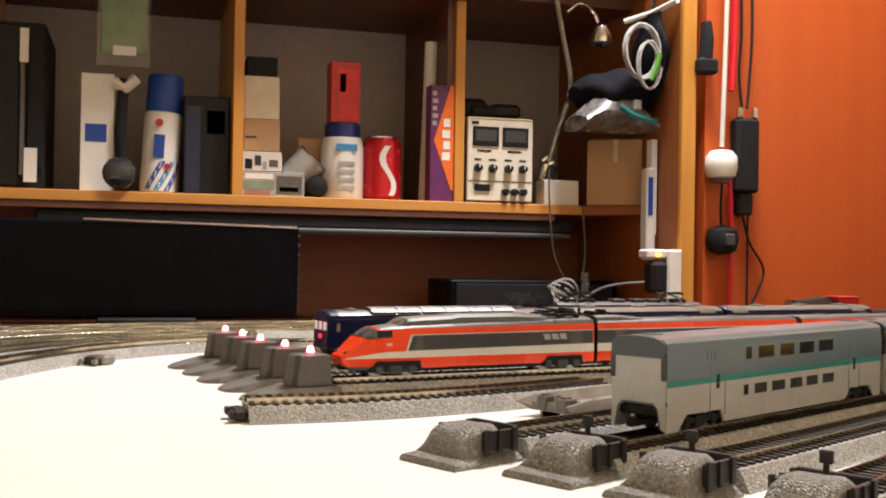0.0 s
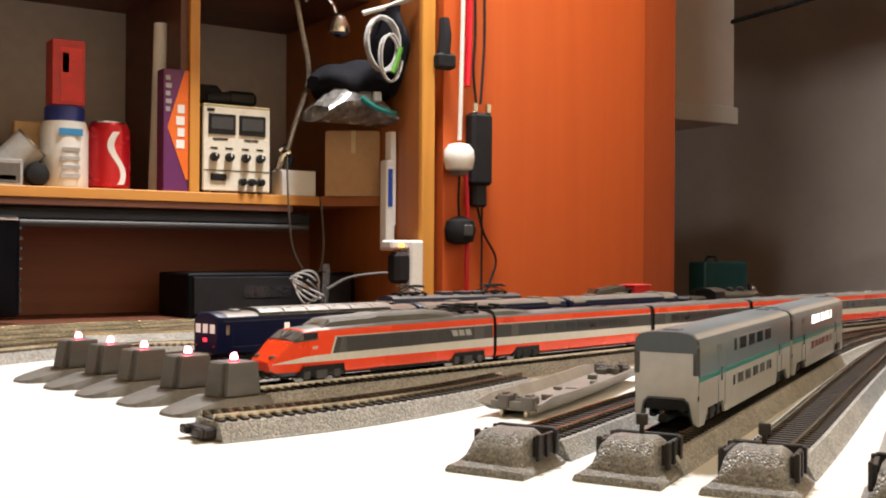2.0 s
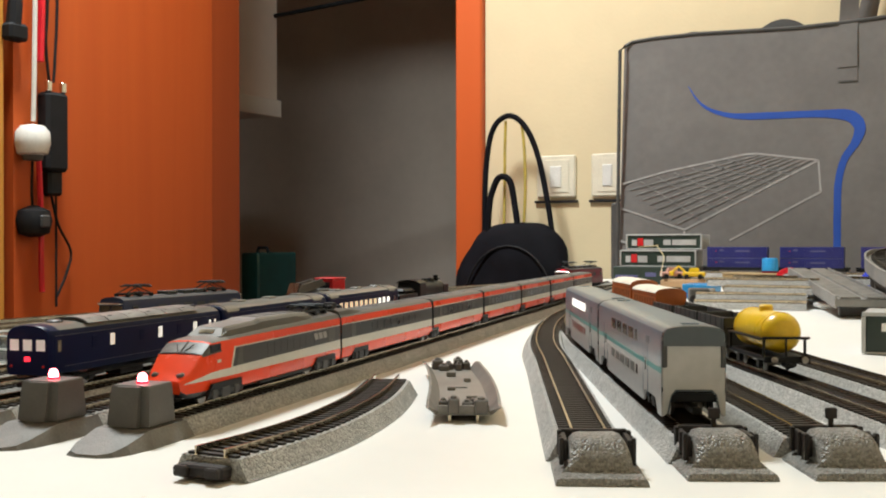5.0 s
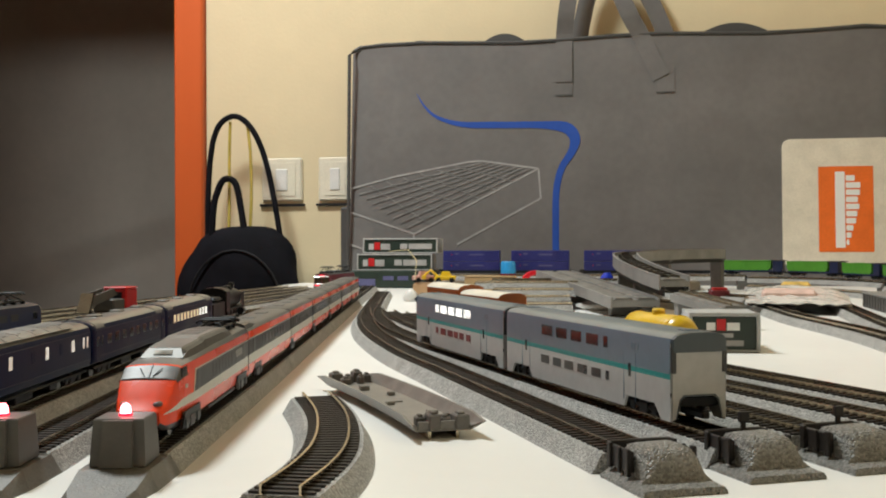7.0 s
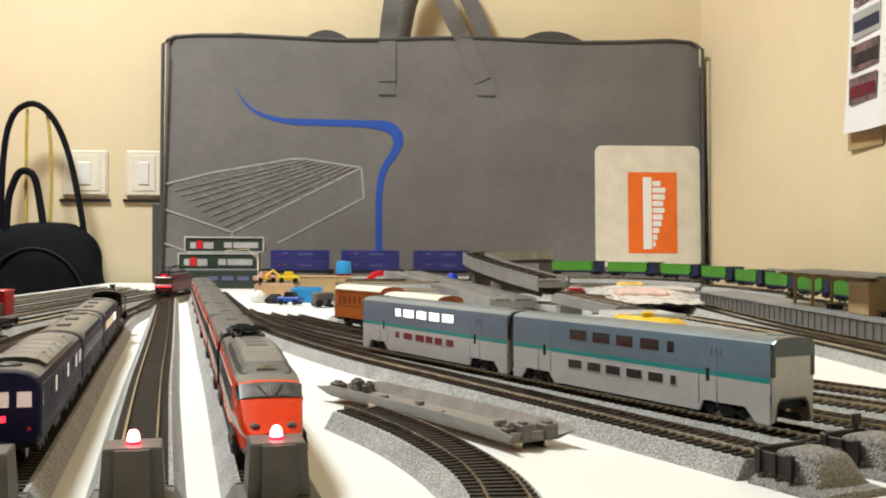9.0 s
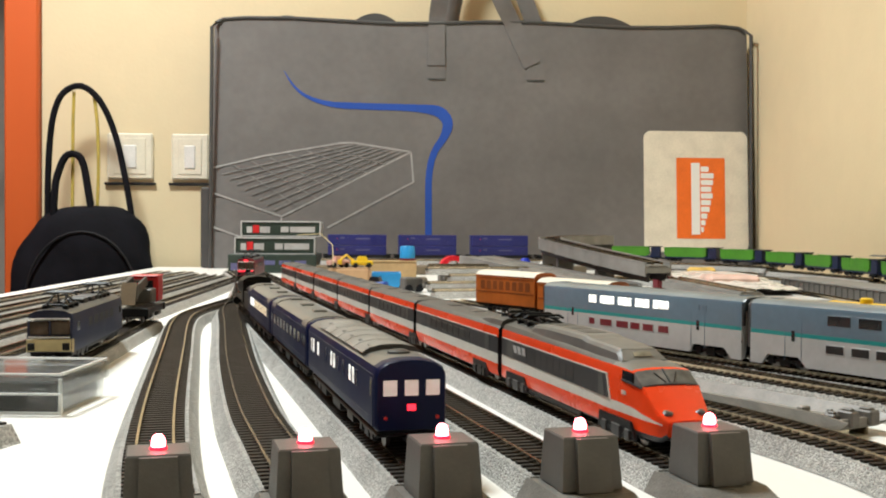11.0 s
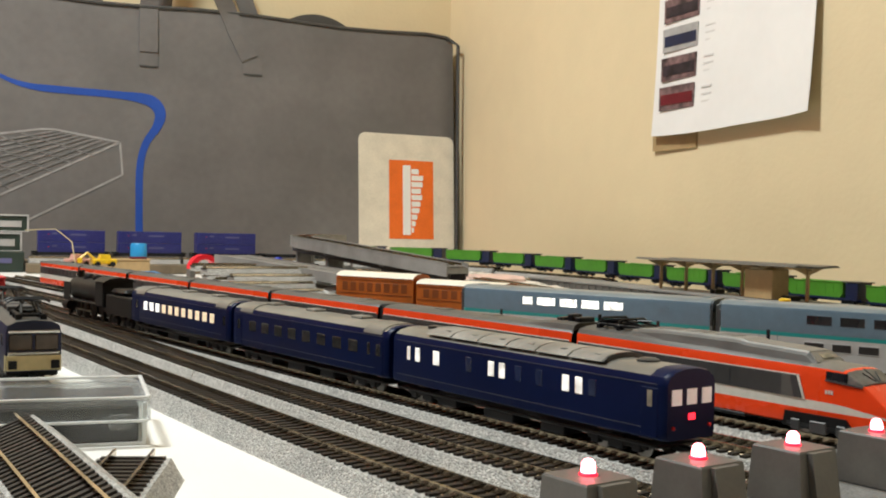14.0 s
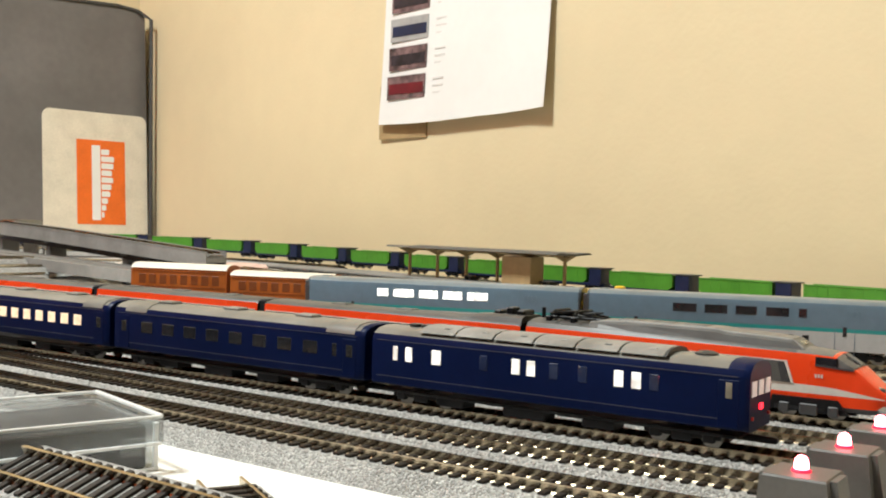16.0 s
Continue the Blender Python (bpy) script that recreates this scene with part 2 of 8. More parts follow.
DARK_ORANGE_WOOD = wood("dark_orange_veneer", (0.40, 0.075, 0.016), (0.36, 0.062, 0.012), 2.2, 0.5)
SIDE_WOOD = wood("side_veneer", (0.34, 0.105, 0.024), (0.27, 0.078, 0.017), 2.2, 0.45)
PASSAGE_PAINT = mat("grey_beige_paint", (0.74, 0.65, 0.56), 0.75, var=0.05, scale=3, fine=0.02)
SHELF_WOOD = wood("shelf_veneer", (0.60, 0.27, 0.06), (0.47, 0.19, 0.036), 2.5, 0.38, "y")
POST_WOOD = wood("post_veneer", (0.66, 0.30, 0.055), (0.55, 0.23, 0.038), 2.5, 0.38, "z")
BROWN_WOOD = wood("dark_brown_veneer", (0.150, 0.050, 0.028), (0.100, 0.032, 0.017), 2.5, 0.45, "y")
LOWER_WOOD = wood("red_brown_panel", (0.30, 0.092, 0.046), (0.23, 0.068, 0.034), 2.5, 0.5, "y")
BAG_GREY = mat("grey_nonwoven", (0.148, 0.138, 0.132), 0.75, var=0.1, scale=9, fine=0.05, bump=0.0006, bump_scale=700)
BAG_EDGE = mat("dark_piping", (0.06, 0.058, 0.056), 0.6, var=0.1)
PAPER = mat("white_paper", (0.80, 0.79, 0.77), 0.6, var=0.02, scale=10, fine=0.01)
INK_BLUE = mat("blue_print", (0.010, 0.065, 0.36), 0.5, var=0.05)
INK_ORANGE = mat("orange_print", (0.85, 0.16, 0.015), 0.5, var=0.05)
INK_DIM = mat("dim_print", (0.10, 0.10, 0.22), 0.5, var=0.1)
INK_PALE = mat("pale_print", (0.40, 0.39, 0.38), 0.6, var=0.1, scale=60)
IVORY = mat("ivory_plastic", (0.78, 0.72, 0.58), 0.35, var=0.03)
WHITE_PLASTIC = mat("white_plastic", (0.76, 0.74, 0.70), 0.35, var=0.03)
BLACK_CLOTH = mat("black_nylon", (0.007, 0.007, 0.010), 0.8, var=0.25, scale=30, spec=0.12, bump=0.001, bump_scale=60)
CARD = mat("plain_cardboard", (0.50, 0.31, 0.16), 0.7, var=0.08, scale=14, fine=0.04)
BOX_BLUE = mat("blue_box_card", (0.018, 0.022, 0.16), 0.4, var=0.08)
BOX_GREEN = mat("dark_green_card", (0.02, 0.035, 0.026), 0.4, var=0.1)
FROSTED = mat("frosted_plastic", (0.44, 0.44, 0.43), 0.3, var=0.08, scale=60)
MONITOR_BLACK = mat("monitor_black", (0.003, 0.003, 0.005), 0.4, var=0.2, spec=0.08)
OLIVE_BOARD = mat("olive_brown_board", (0.19, 0.145, 0.09), 0.6, var=0.2, scale=25, fine=0.08)
TAN_BOARD = mat("tan_board", (0.42, 0.29, 0.14), 0.55, var=0.12, scale=20)
CLEAR = clear("clear_plastic")


# ---- mesh building ----
class Shape:
    """Collects corner points and faces of one mesh."""

    def __init__(self):
        self.v, self.f = [], []

    def add(self, verts, faces):
        n = len(self.v)
        self.v += [tuple(p) for p in verts]
        self.f += [tuple(i + n for i in f) for f in faces]
        return self

    def box(self, x0, x1, y0, y1, z0, z1, c=0.0, m=None):
        """A block; c: its chamfer."""
        lo, hi = (x0, y0, z0), (x1, y1, z1)
        if not c:
            vs = [(a, b, d) for a in (x0, x1) for b in (y0, y1) for d in (z0, z1)]
            fs = [(0, 1, 3, 2), (4, 6, 7, 5), (0, 4, 5, 1), (2, 3, 7, 6), (0, 2, 6, 4), (1, 5, 7, 3)]
        else:
            vs, at = [], {}
            for sx in (0, 1):
                for sy in (0, 1):
                    for sz in (0, 1):
                        s = (sx, sy, sz)
                        for ax in range(3):
                            p = [(hi[k] if s[k] else lo[k]) + (0 if k == ax else (-c if s[k] else c)) for k in range(3)]
                            at[s, ax] = len(vs)
                            vs.append(p)
            fs = []
            for ax in range(3):
                u, w = (ax + 1) % 3, (ax + 2) % 3
                for side in (0, 1):
                    q = []
                    for a, b in ((0, 0), (1, 0), (1, 1), (0, 1)):
                        s = [0, 0, 0]
                        s[ax], s[u], s[w] = side, a, b
                        q.append(at[tuple(s), ax])
                    fs.append(tuple(q if side else q[::-1]))
            for ax in range(3):
                u, w = (ax + 1) % 3, (ax + 2) % 3
                for a in (0, 1):
                    for b in (0, 1):
                        s0, s1 = [0, 0, 0], [0, 0, 0]
                        s0[u] = s1[u] = a
                        s0[w] = s1[w] = b
                        s1[ax] = 1
                        q = (at[tuple(s0), u], at[tuple(s1), u], at[tuple(s1), w], at[tuple(s0), w])
                        fs.append(q if a != b else q[::-1])
            for sx in (0, 1):
                for sy in (0, 1):
                    for sz in (0, 1):
                        q = tuple(at[(sx, sy, sz), k] for k in range(3))
                        fs.append(q if (sx + sy + sz) % 2 else q[::-1])
        if m is not None:
            vs = [m @ Vector(p) for p in vs]
        return self.add(vs, fs)

    def loft(self, rings, close=True, caps=True):
        """Skins a row of rings that have the same number of points."""
        n = len(rings[0])
        vs = [p for r in rings for p in r]
        fs = []
        for k in range(len(rings) - 1):
            for i in range(n if close else n - 1):
                j = (i + 1) % n
                fs.append((k * n + i, k * n + j, (k + 1) * n + j, (k + 1) * n + i))
        if caps and close:
            fs.append(tuple(range(n))[::-1])
            fs.append(tuple((len(rings) - 1) * n + i for i in range(n)))
        return self.add(vs, fs)

    def tube(self, pts, r, seg=6, caps=True):
        """A round bar along points; r may be a list."""
        pts = [Vector(p) for p in pts]
        rings = []
        up = Vector((0.123, 0.211, 0.97))
        for i, p in enumerate(pts):
            d = (pts[min(i + 1, len(pts) - 1)] - pts[max(i - 1, 0)]).normalized()
            a = d.cross(up)
            if a.length < 1e-3:
                a = d.cross(Vector((1, 0, 0)))
            a.normalize()
            b = d.cross(a)
            rr = r[i] if isinstance(r, (list, tuple)) else r
            rings.append([p + (a * math.cos(2 * math.pi * k / seg) + b * math.sin(2 * math.pi * k / seg)) * rr for k in range(seg)])
        return self.loft(rings, True, caps)

    def prism(self, poly, axis, a, b):
        """A flat outline pushed along an axis from a to b. Outline in the two other axes, in x, y, z order."""
        def put(p, d):
            return {"x": (d, p[0], p[1]), "y": (p[0], d, p[1]), "z": (p[0], p[1], d)}[axis]
        return self.loft([[put(p, a) for p in poly], [put(p, b) for p in poly]])

    def lathe(self, prof, seg=20, at=(0, 0, 0), axis="z"):
        rings = []
        for r, h in prof:
            ring = []
            for k in range(seg):
                c, s = math.cos(2 * math.pi * k / seg) * r, math.sin(2 * math.pi * k / seg) * r
                p = {"z": (c, s, h), "y": (c, h, s), "x": (h, c, s)}[axis]
                ring.append((p[0] + at[0], p[1] + at[1], p[2] + at[2]))
            rings.append(ring)
        return self.loft(rings)


def mesh_of(name, shape, material, smooth=False):
    me = bpy.data.meshes.new(name)
    me.from_pydata(shape.v, [], shape.f)
    bm = bmesh.new()
    bm.from_mesh(me)
    bmesh.ops.recalc_face_normals(bm, faces=bm.faces)
    bm.to_mesh(me)
    bm.free()
    for p in me.polygons:
        p.use_smooth = smooth
    if smooth:
        me.set_sharp_from_angle(angle=radians(38))
    me.materials.append(material)
    return me


def part(name, shape, material, parent, label="", smooth=False, m=None):
    """One mesh under a thing or a part."""
    ob = new(name, shape if isinstance(shape, bpy.types.Mesh) else mesh_of(name, shape, material, smooth))
    ob.parent = parent
    if m is not None:
        ob.matrix_basis = m
    if label:
        tagged(ob, label)
    return ob


def thing(name, label, category, m=None, group="", kind=""):
    """An empty at the thing's base that carries its parts."""
    ob = new(name)
    ob.empty_display_size = 0.01
    if m is not None:
        ob.matrix_basis = m
    return tagged(ob, label, category, group, kind)


def solid(name, shape, material, label="", category="", m=None, kind="", group="", smooth=False):
    """A thing that is one mesh."""
    ob = new(name, mesh_of(name, shape, material, smooth))
    if m is not None:
        ob.matrix_basis = m
    return tagged(ob, label, category, group, kind)


def spline(pts, step):
    """Even steps along a smooth curve through the points."""
    p = [Vector((*q, 0)[:3]) for q in pts]
    p = [2 * p[0] - p[1]] + p + [2 * p[-1] - p[-2]]
    fine = []
    for i in range(1, len(p) - 2):
        for k in range(40):
            t = k / 40
            fine.append(0.5 * (2 * p[i] + (p[i + 1] - p[i - 1]) * t + (2 * p[i - 1] - 5 * p[i] + 4 * p[i + 1] - p[i + 2]) * t * t
                               + (3 * p[i] - p[i - 1] - 3 * p[i + 1] + p[i + 2]) * t ** 3))
    fine.append(p[-2])
    out, need = [fine[0]], step
    for a, b in zip(fine, fine[1:]):
        d = (b - a).length
        while need <= d and d > 0:
            a = a + (b - a) * (need / d)
            out.append(a)
            d = (b - a).length
            need = step
        need -= d
    return out


def heading(a, b):
    return math.degrees(math.atan2(-(b[0] - a[0]), b[1] - a[1]))


# ---- the room ----
RAIL_TOP = 0.0080


def wall_panel(name, label, x0, x1, y0, y1, z0, z1, material, m=None):
    return solid(name, Shape().box(x0, x1, y0, y1, z0, z1), material, label, "wall", m, kind="structure")


Z0, Z1 = -0.74, 1.64
solid("floor", Shape().box(-3.2, 0.9, -2.0, 3.6, Z0 - 0.05, Z0), BROWN_WOOD, "dark brown wooden floor under the table", "floor", kind="structure")
solid("ceiling", Shape().box(-3.2, 0.9, -2.0, 3.6, Z1, Z1 + 0.05), WALL_WHITE, "white painted ceiling", "ceiling", kind="structure")
# east wall leans out three degrees from the north wall's square
wall_panel("wall_east", "cream painted wall with a pinned sheet", 0, 0.1, -2.6, 1.1, Z0, Z1, WALL_PAINT, pose(0.500, 0.60, 0, 0, 0, -1.6))
wall_panel("wall_south", "cream painted wall behind the camera", -3.2, 0.9, -2.0, -1.9, Z0, Z1, WALL_PAINT)
wall_panel("wall_west", "dim beige wall behind the shelf unit", -1.60, -1.50, -1.9, 1.5, Z0, Z1, WALL_WHITE)
north = thing("wall_north", "cream painted wall with an opening to a dim passage", "wall", kind="structure")
part("wall_face", Shape().box(-0.635, 0.9, 1.5, 1.6, Z0, Z1), WALL_PAINT, north)
part("lintel", Shape().box(-1.62, -0.635, 1.5, 1.6, 1.30, Z1), WALL_PAINT, north)
# passage behind the opening
passage = thing("wall_passage", "dim grey passage beyond the opening", "wall", kind="structure")
part("wall_face", Shape().box(-3.2, 0.0, 3.3, 3.4, Z0, Z1), PASSAGE_PAINT, passage)
part("wall_face", Shape().box(-0.30, -0.2, 1.6, 3.3, Z0, Z1), PASSAGE_PAINT, passage)
part("wall_face", Shape().box(-3.1, -3.0, 1.5, 3.3, Z0, Z1), PASSAGE_PAINT, passage)
part("wall_face", Shape().box(-3.0, -1.62, 1.5, 1.6, Z0, Z1), PASSAGE_PAINT, passage)
frame_r = thing("door_frame", "orange varnished wooden jamb of the opening", "door frame", kind="structure")
part("jamb", Shape().box(-0.690, -0.636, 1.485, 1.62, Z0, 1.30, 0.003), ORANGE_WOOD, frame_r)
# the left jamb takes a darker tone of the orange veneer
part("jamb", Shape().loft([[(-1.133, 1.323, z), (-1.154, 1.428, z), (-1.40, 1.61, z), (-1.46, 1.61, z), (-1.30, 1.33, z)] for z in (Z0, 1.30)]), DARK_ORANGE_WOOD, frame_r)

# ---- the table ----
table = thing("table", "white laminated table covered with model railway tracks", "table")
part("tabletop", Shape().box(-0.445, 0.47, -0.75, 1.47, -0.03, 0.0, 0.002), WHITE_BOARD, table)
for x in (-0.42, 0.40):
    for y in (-0.68, 1.38):
        part("leg", Shape().box(x - 0.025, x + 0.025, y - 0.025, y + 0.025, Z0, -0.03, 0.003), WHITE_PLASTIC, table)

# ---- tracks ----
SLEEPER_MESH = mesh_of("sleeper", Shape().box(-0.0080, 0.0080, -0.0009, 0.0009, 0.0046, 0.0060), SLEEPER)


def track(pts, label, near=True, base=0.0, length=0.248, group="tracks on the table", gap_end=False, bed=BALLAST):
    """Sectional track with a moulded roadbed along a smooth line; one thing a section."""
    line = spline(pts, 0.004)
    n = int(round(length / 0.004))
    made = []
    for s in range(0, len(line) - 1, n):
        seg = line[s:s + n + 1]
        if len(seg) < 6:
            continue
        o = seg[0]
        ob = thing("track_section", label, "model track", pose(o.x, o.y, base), group)
        frames = []
        for i, p in enumerate(seg):
            d = (seg[min(i + 1, len(seg) - 1)] - seg[max(i - 1, 0)]).normalized()
            frames.append((p - o, Vector((d.y, -d.x, 0)), d))
        prof = [(-0.0126, 0.0), (-0.0120, 0.0007), (-0.0092, 0.0056), (0.0092, 0.0056), (0.0120, 0.0007), (0.0126, 0.0)]
        pick = frames[::3] + ([frames[-1]] if (len(frames) - 1) % 3 else [])
        # a hair's gap shows where two sections meet
        rings = []
        for k, (p, r, d) in enumerate(pick):
            e = 0.0003 * d if k == 0 else (-0.0003 * d if k == len(pick) - 1 else 0 * d)
            rings.append([p + e + r * x + Vector((0, 0, z)) for x, z in prof])
        part("roadbed", Shape().loft(rings), bed, ob)
        for side in (-1, 1):
            rp = [(-0.0007, 0.0056), (-0.00022, 0.0060), (-0.00028, 0.0072), (-0.00036, 0.0080), (0.00036, 0.0080), (0.00028, 0.0072), (0.00022, 0.0060), (0.0007, 0.0056)]
            rings = []
            for k, (p, r, d) in enumerate(pick):
                e = 0.0003 * d if k == 0 else (-0.0003 * d if k == len(pick) - 1 else 0 * d)
                rings.append([p + e + r * (x + side * 0.0048) + Vector((0, 0, z)) for x, z in rp])
            part("rail", Shape().loft(rings), RAIL, ob)
        ties = frames[:-1]
        if near:
            for p, r, d in ties:
                part("sleeper", SLEEPER_MESH, SLEEPER, ob, m=pose(p.x + d.x * 0.002, p.y + d.y * 0.002, 0.0003, 0, 0, heading((0, 0), d)))
        else:
            sh = Shape()
            for p, r, d in ties:
                sh.box(-0.0080, 0.0080, -0.0009, 0.0009, 0.0047, 0.0060, m=pose(p.x, p.y, 0, 0, 0, heading((0, 0), d)))
            tagged(part("sleeper_strip", sh, SLEEPER, ob), kind="stuff")
        made.append(ob)
    return made


U = Vector((-0.208, 0.978))
LAMPS = [(-0.1278, -0.0239), (-0.0968, -0.0181), (-0.0661, -0.0129), (-0.033, -0.0059), (0.0, 0.0)]
YARD = "grey roadbed track section with brown sleepers on the white table"
L_TRACKS = [
    [(-0.1295, -0.016), (-0.140, 0.030), (-0.155, 0.110), (-0.180, 0.258), (-0.203, 0.397), (-0.210, 0.47), (-0.205, 0.55), (-0.198, 0.64)],
    [(-0.0985, -0.010), (-0.110, 0.040), (-0.123, 0.100), (-0.145, 0.225), (-0.172, 0.399), (-0.188, 0.50), (-0.198, 0.60), (-0.206, 0.72)],
    [(-0.0678, -0.005), (-0.098, 0.137), (-0.130, 0.285), (-0.162, 0.438), (-0.190, 0.57), (-0.207, 0.70), (-0.220, 0.81), (-0.2270, 0.90), (-0.2230, 1.04)],
    [(-0.0347, 0.002), (-0.076, 0.190), (-0.118, 0.390), (-0.184, 0.700), (-0.237, 0.95), (-0.285, 1.18)],
    [(-0.0017, 0.008), (-0.043, 0.205), (-0.085, 0.40), (-0.150, 0.705), (-0.204, 0.96), (-0.252, 1.185)],
]
for line in L_TRACKS:
    track(line, YARD)
B_POST = [(0.1415, 0.0225), (0.1685, 0.0440), (0.1970, 0.0600), (0.2290, 0.0765), (0.2570, 0.0945)]
B_TRACKS = [
    [(0.1345, 0.036), (0.091, 0.1253), (0.0475, 0.2147), (0.004, 0.304), (-0.046, 0.43), (-0.085, 0.56), (-0.118, 0.70), (-0.150, 0.84), (-0.19, 1.02)],
    [(0.1655, 0.049), (0.153, 0.0725), (0.118, 0.138), (0.084, 0.202), (0.050, 0.266), (0.0154, 0.3314), (-0.035, 0.44), (-0.076, 0.56), (-0.110, 0.68)],
    [(0.189, 0.073), (0.164, 0.119), (0.104, 0.226), (0.036, 0.350), (-0.010, 0.44), (-0.052, 0.54), (-0.085, 0.63)],
    [(0.224, 0.087), (0.164, 0.187), (0.104, 0.287), (0.044, 0.387), (0.008, 0.447), (-0.03, 0.53), (-0.06, 0.61)],
    [(0.250, 0.106), (0.202, 0.187), (0.142, 0.287), (0.082, 0.387), (0.046, 0.447), (0.008, 0.53), (-0.022, 0.61)],
]
for line in B_TRACKS:
    track(line, YARD)
# sidings and the sweeping loop on the far side
D_TRACKS = [
    [(-0.2175, 0.180), (-0.2205, 0.230), (-0.2245, 0.30), (-0.2275, 0.36), (-0.2305, 0.43)],
    [(-0.03, -0.150), (-0.085, -0.137), (-0.150, -0.105), (-0.200, -0.060), (-0.231, 0.0), (-0.250, 0.08), (-0.2560, 0.164), (-0.2550, 0.29), (-0.2520, 0.40), (-0.2495, 0.55), (-0.248, 0.75), (-0.248, 1.00)],
    [(-0.04, -0.184), (-0.10, -0.170), (-0.160, -0.140), (-0.218, -0.090), (-0.257, -0.02), (-0.280, 0.08), (-0.2880, 0.20), (-0.2870, 0.30), (-0.2850, 0.47), (-0.2815, 0.62), (-0.279, 0.80), (-0.278, 1.05)],
    [(-0.11, -0.205), (-0.175, -0.172), (-0.240, -0.115), (-0.285, -0.040), (-0.311, 0.08), (-0.3190, 0.20), (-0.3190, 0.44), (-0.3150, 0.53), (-0.3100, 0.65), (-0.3060, 0.81), (-0.305, 1.08)],
    [(-0.16, -0.232), (-0.23, -0.185), (-0.280, -0.130), (-0.322, -0.050), (-0.345, 0.08), (-0.3510, 0.28), (-0.3470, 0.56), (-0.3420, 0.74), (-0.3360, 1.00), (-0.332, 1.14)],
    [(-0.25, -0.232), (-0.315, -0.150), (-0.358, -0.06), (-0.380, 0.07), (-0.3850, 0.28), (-0.381, 0.55), (-0.374, 0.85), (-0.364, 1.15)],
]
for k, line in enumerate(D_TRACKS):
    track(line, YARD, near=k == 0, base=-0.0005 if k == 0 else 0.0)


# a wire connector clipped to the inner loop's roadbed
clip = thing("track_connector", "grey plastic wire connector clipped to the curved roadbed", "track connector", pose(-0.1465, -0.0850, 0.0, 0, 0, 52))
part("housing", Shape().box(-0.0062, 0.0062, -0.0065, 0.0030, 0.0004, 0.0050, 0.0010), BASE_GREY, clip)
part("plug", Shape().box(-0.0040, 0.0040, -0.0105, -0.0060, 0.0006, 0.0044, 0.0008), BROWN_BLACK, clip)
for x in (-0.0042, 0.0042):
    part("tongue", Shape().box(x - 0.0014, x + 0.0014, -0.0125, -0.0100, 0.0010, 0.0034, 0.0004), BASE_GREY, clip)


# ---- buffer stops ----
def lamp_bumper():
    ob = thing("buffer_stop", "grey plastic buffer stop with a glowing red lamp", "buffer stop", group="lamp buffer stops")
    part("foot", Shape().loft([
        [(-0.0040, -0.0290, 0), (0.0040, -0.0290, 0), (0.0034, -0.0286, 0.0009), (-0.0034, -0.0286, 0.0009)],
        [(-0.0080, -0.0270, 0), (0.0080, -0.0270, 0), (0.0070, -0.0266, 0.0014), (-0.0070, -0.0266, 0.0014)],
        [(-0.0104, -0.0220, 0), (0.0104, -0.0220, 0), (0.0086, -0.0216, 0.0026), (-0.0086, -0.0216, 0.0026)],
        [(-0.0118, -0.012, 0), (0.0118, -0.012, 0), (0.0093, -0.0105, 0.0052), (-0.0093, -0.0105, 0.0052)],
        [(-0.0126, 0.010, 0), (0.0126, 0.010, 0), (0.0095, 0.010, 0.0052), (-0.0095, 0.010, 0.0052)]]), FOOT_GREY, ob, "smooth brownish-grey ramp")
    b, t = 0.0055, 0.0178
    part("block", Shape().loft([
        [(-0.0074, -0.0080, b), (0.0074, -0.0080, b), (0.0074, 0.0068, b), (-0.0074, 0.0068, b)],
        [(-0.0067, -0.0066, t - 0.0004), (0.0067, -0.0066, t - 0.0004), (0.0067, 0.0061, t - 0.0004), (-0.0067, 0.0061, t - 0.0004)],
        [(-0.0064, -0.0063, t), (0.0064, -0.0063, t), (0.0064, 0.0058, t), (-0.0064, 0.0058, t)]]), GREY_PLASTIC, ob)
    part("rib", Shape().loft([
        [(-0.0042, -0.0100, b), (0.0042, -0.0100, b), (0.0042, 0.0083, b), (-0.0042, 0.0083, b)],
        [(-0.0039, -0.0079, t - 0.0003), (0.0039, -0.0079, t - 0.0003), (0.0039, 0.0071, t - 0.0003), (-0.0039, 0.0071, t - 0.0003)]]), GREY_PLASTIC, ob)
    # added glowing ring that imitates the lamp's red halo on the block
    ring = part("lamp_halo", Shape().lathe([(0.0019, 0.0178), (0.0019, 0.0181), (0.0016, 0.0184)], 14), LED_HALO, ob, "glowing ring for the red halo round the lamp", True)
    part("lamp", Shape().lathe([(0.0015, 0.0182), (0.0015, 0.0193), (0.0013, 0.0203), (0.0008, 0.0209), (0.0001, 0.0211)], 12), LED_HOT, ob, "glowing red lamp dome", True)
    return ob


first = lamp_bumper()
for k, (x, y) in enumerate(LAMPS):
    m = pose(x, y, 0, 0, 0, 12)
    if k == 0:
        first.matrix_basis = m
    else:
        copy_thing(first, m)


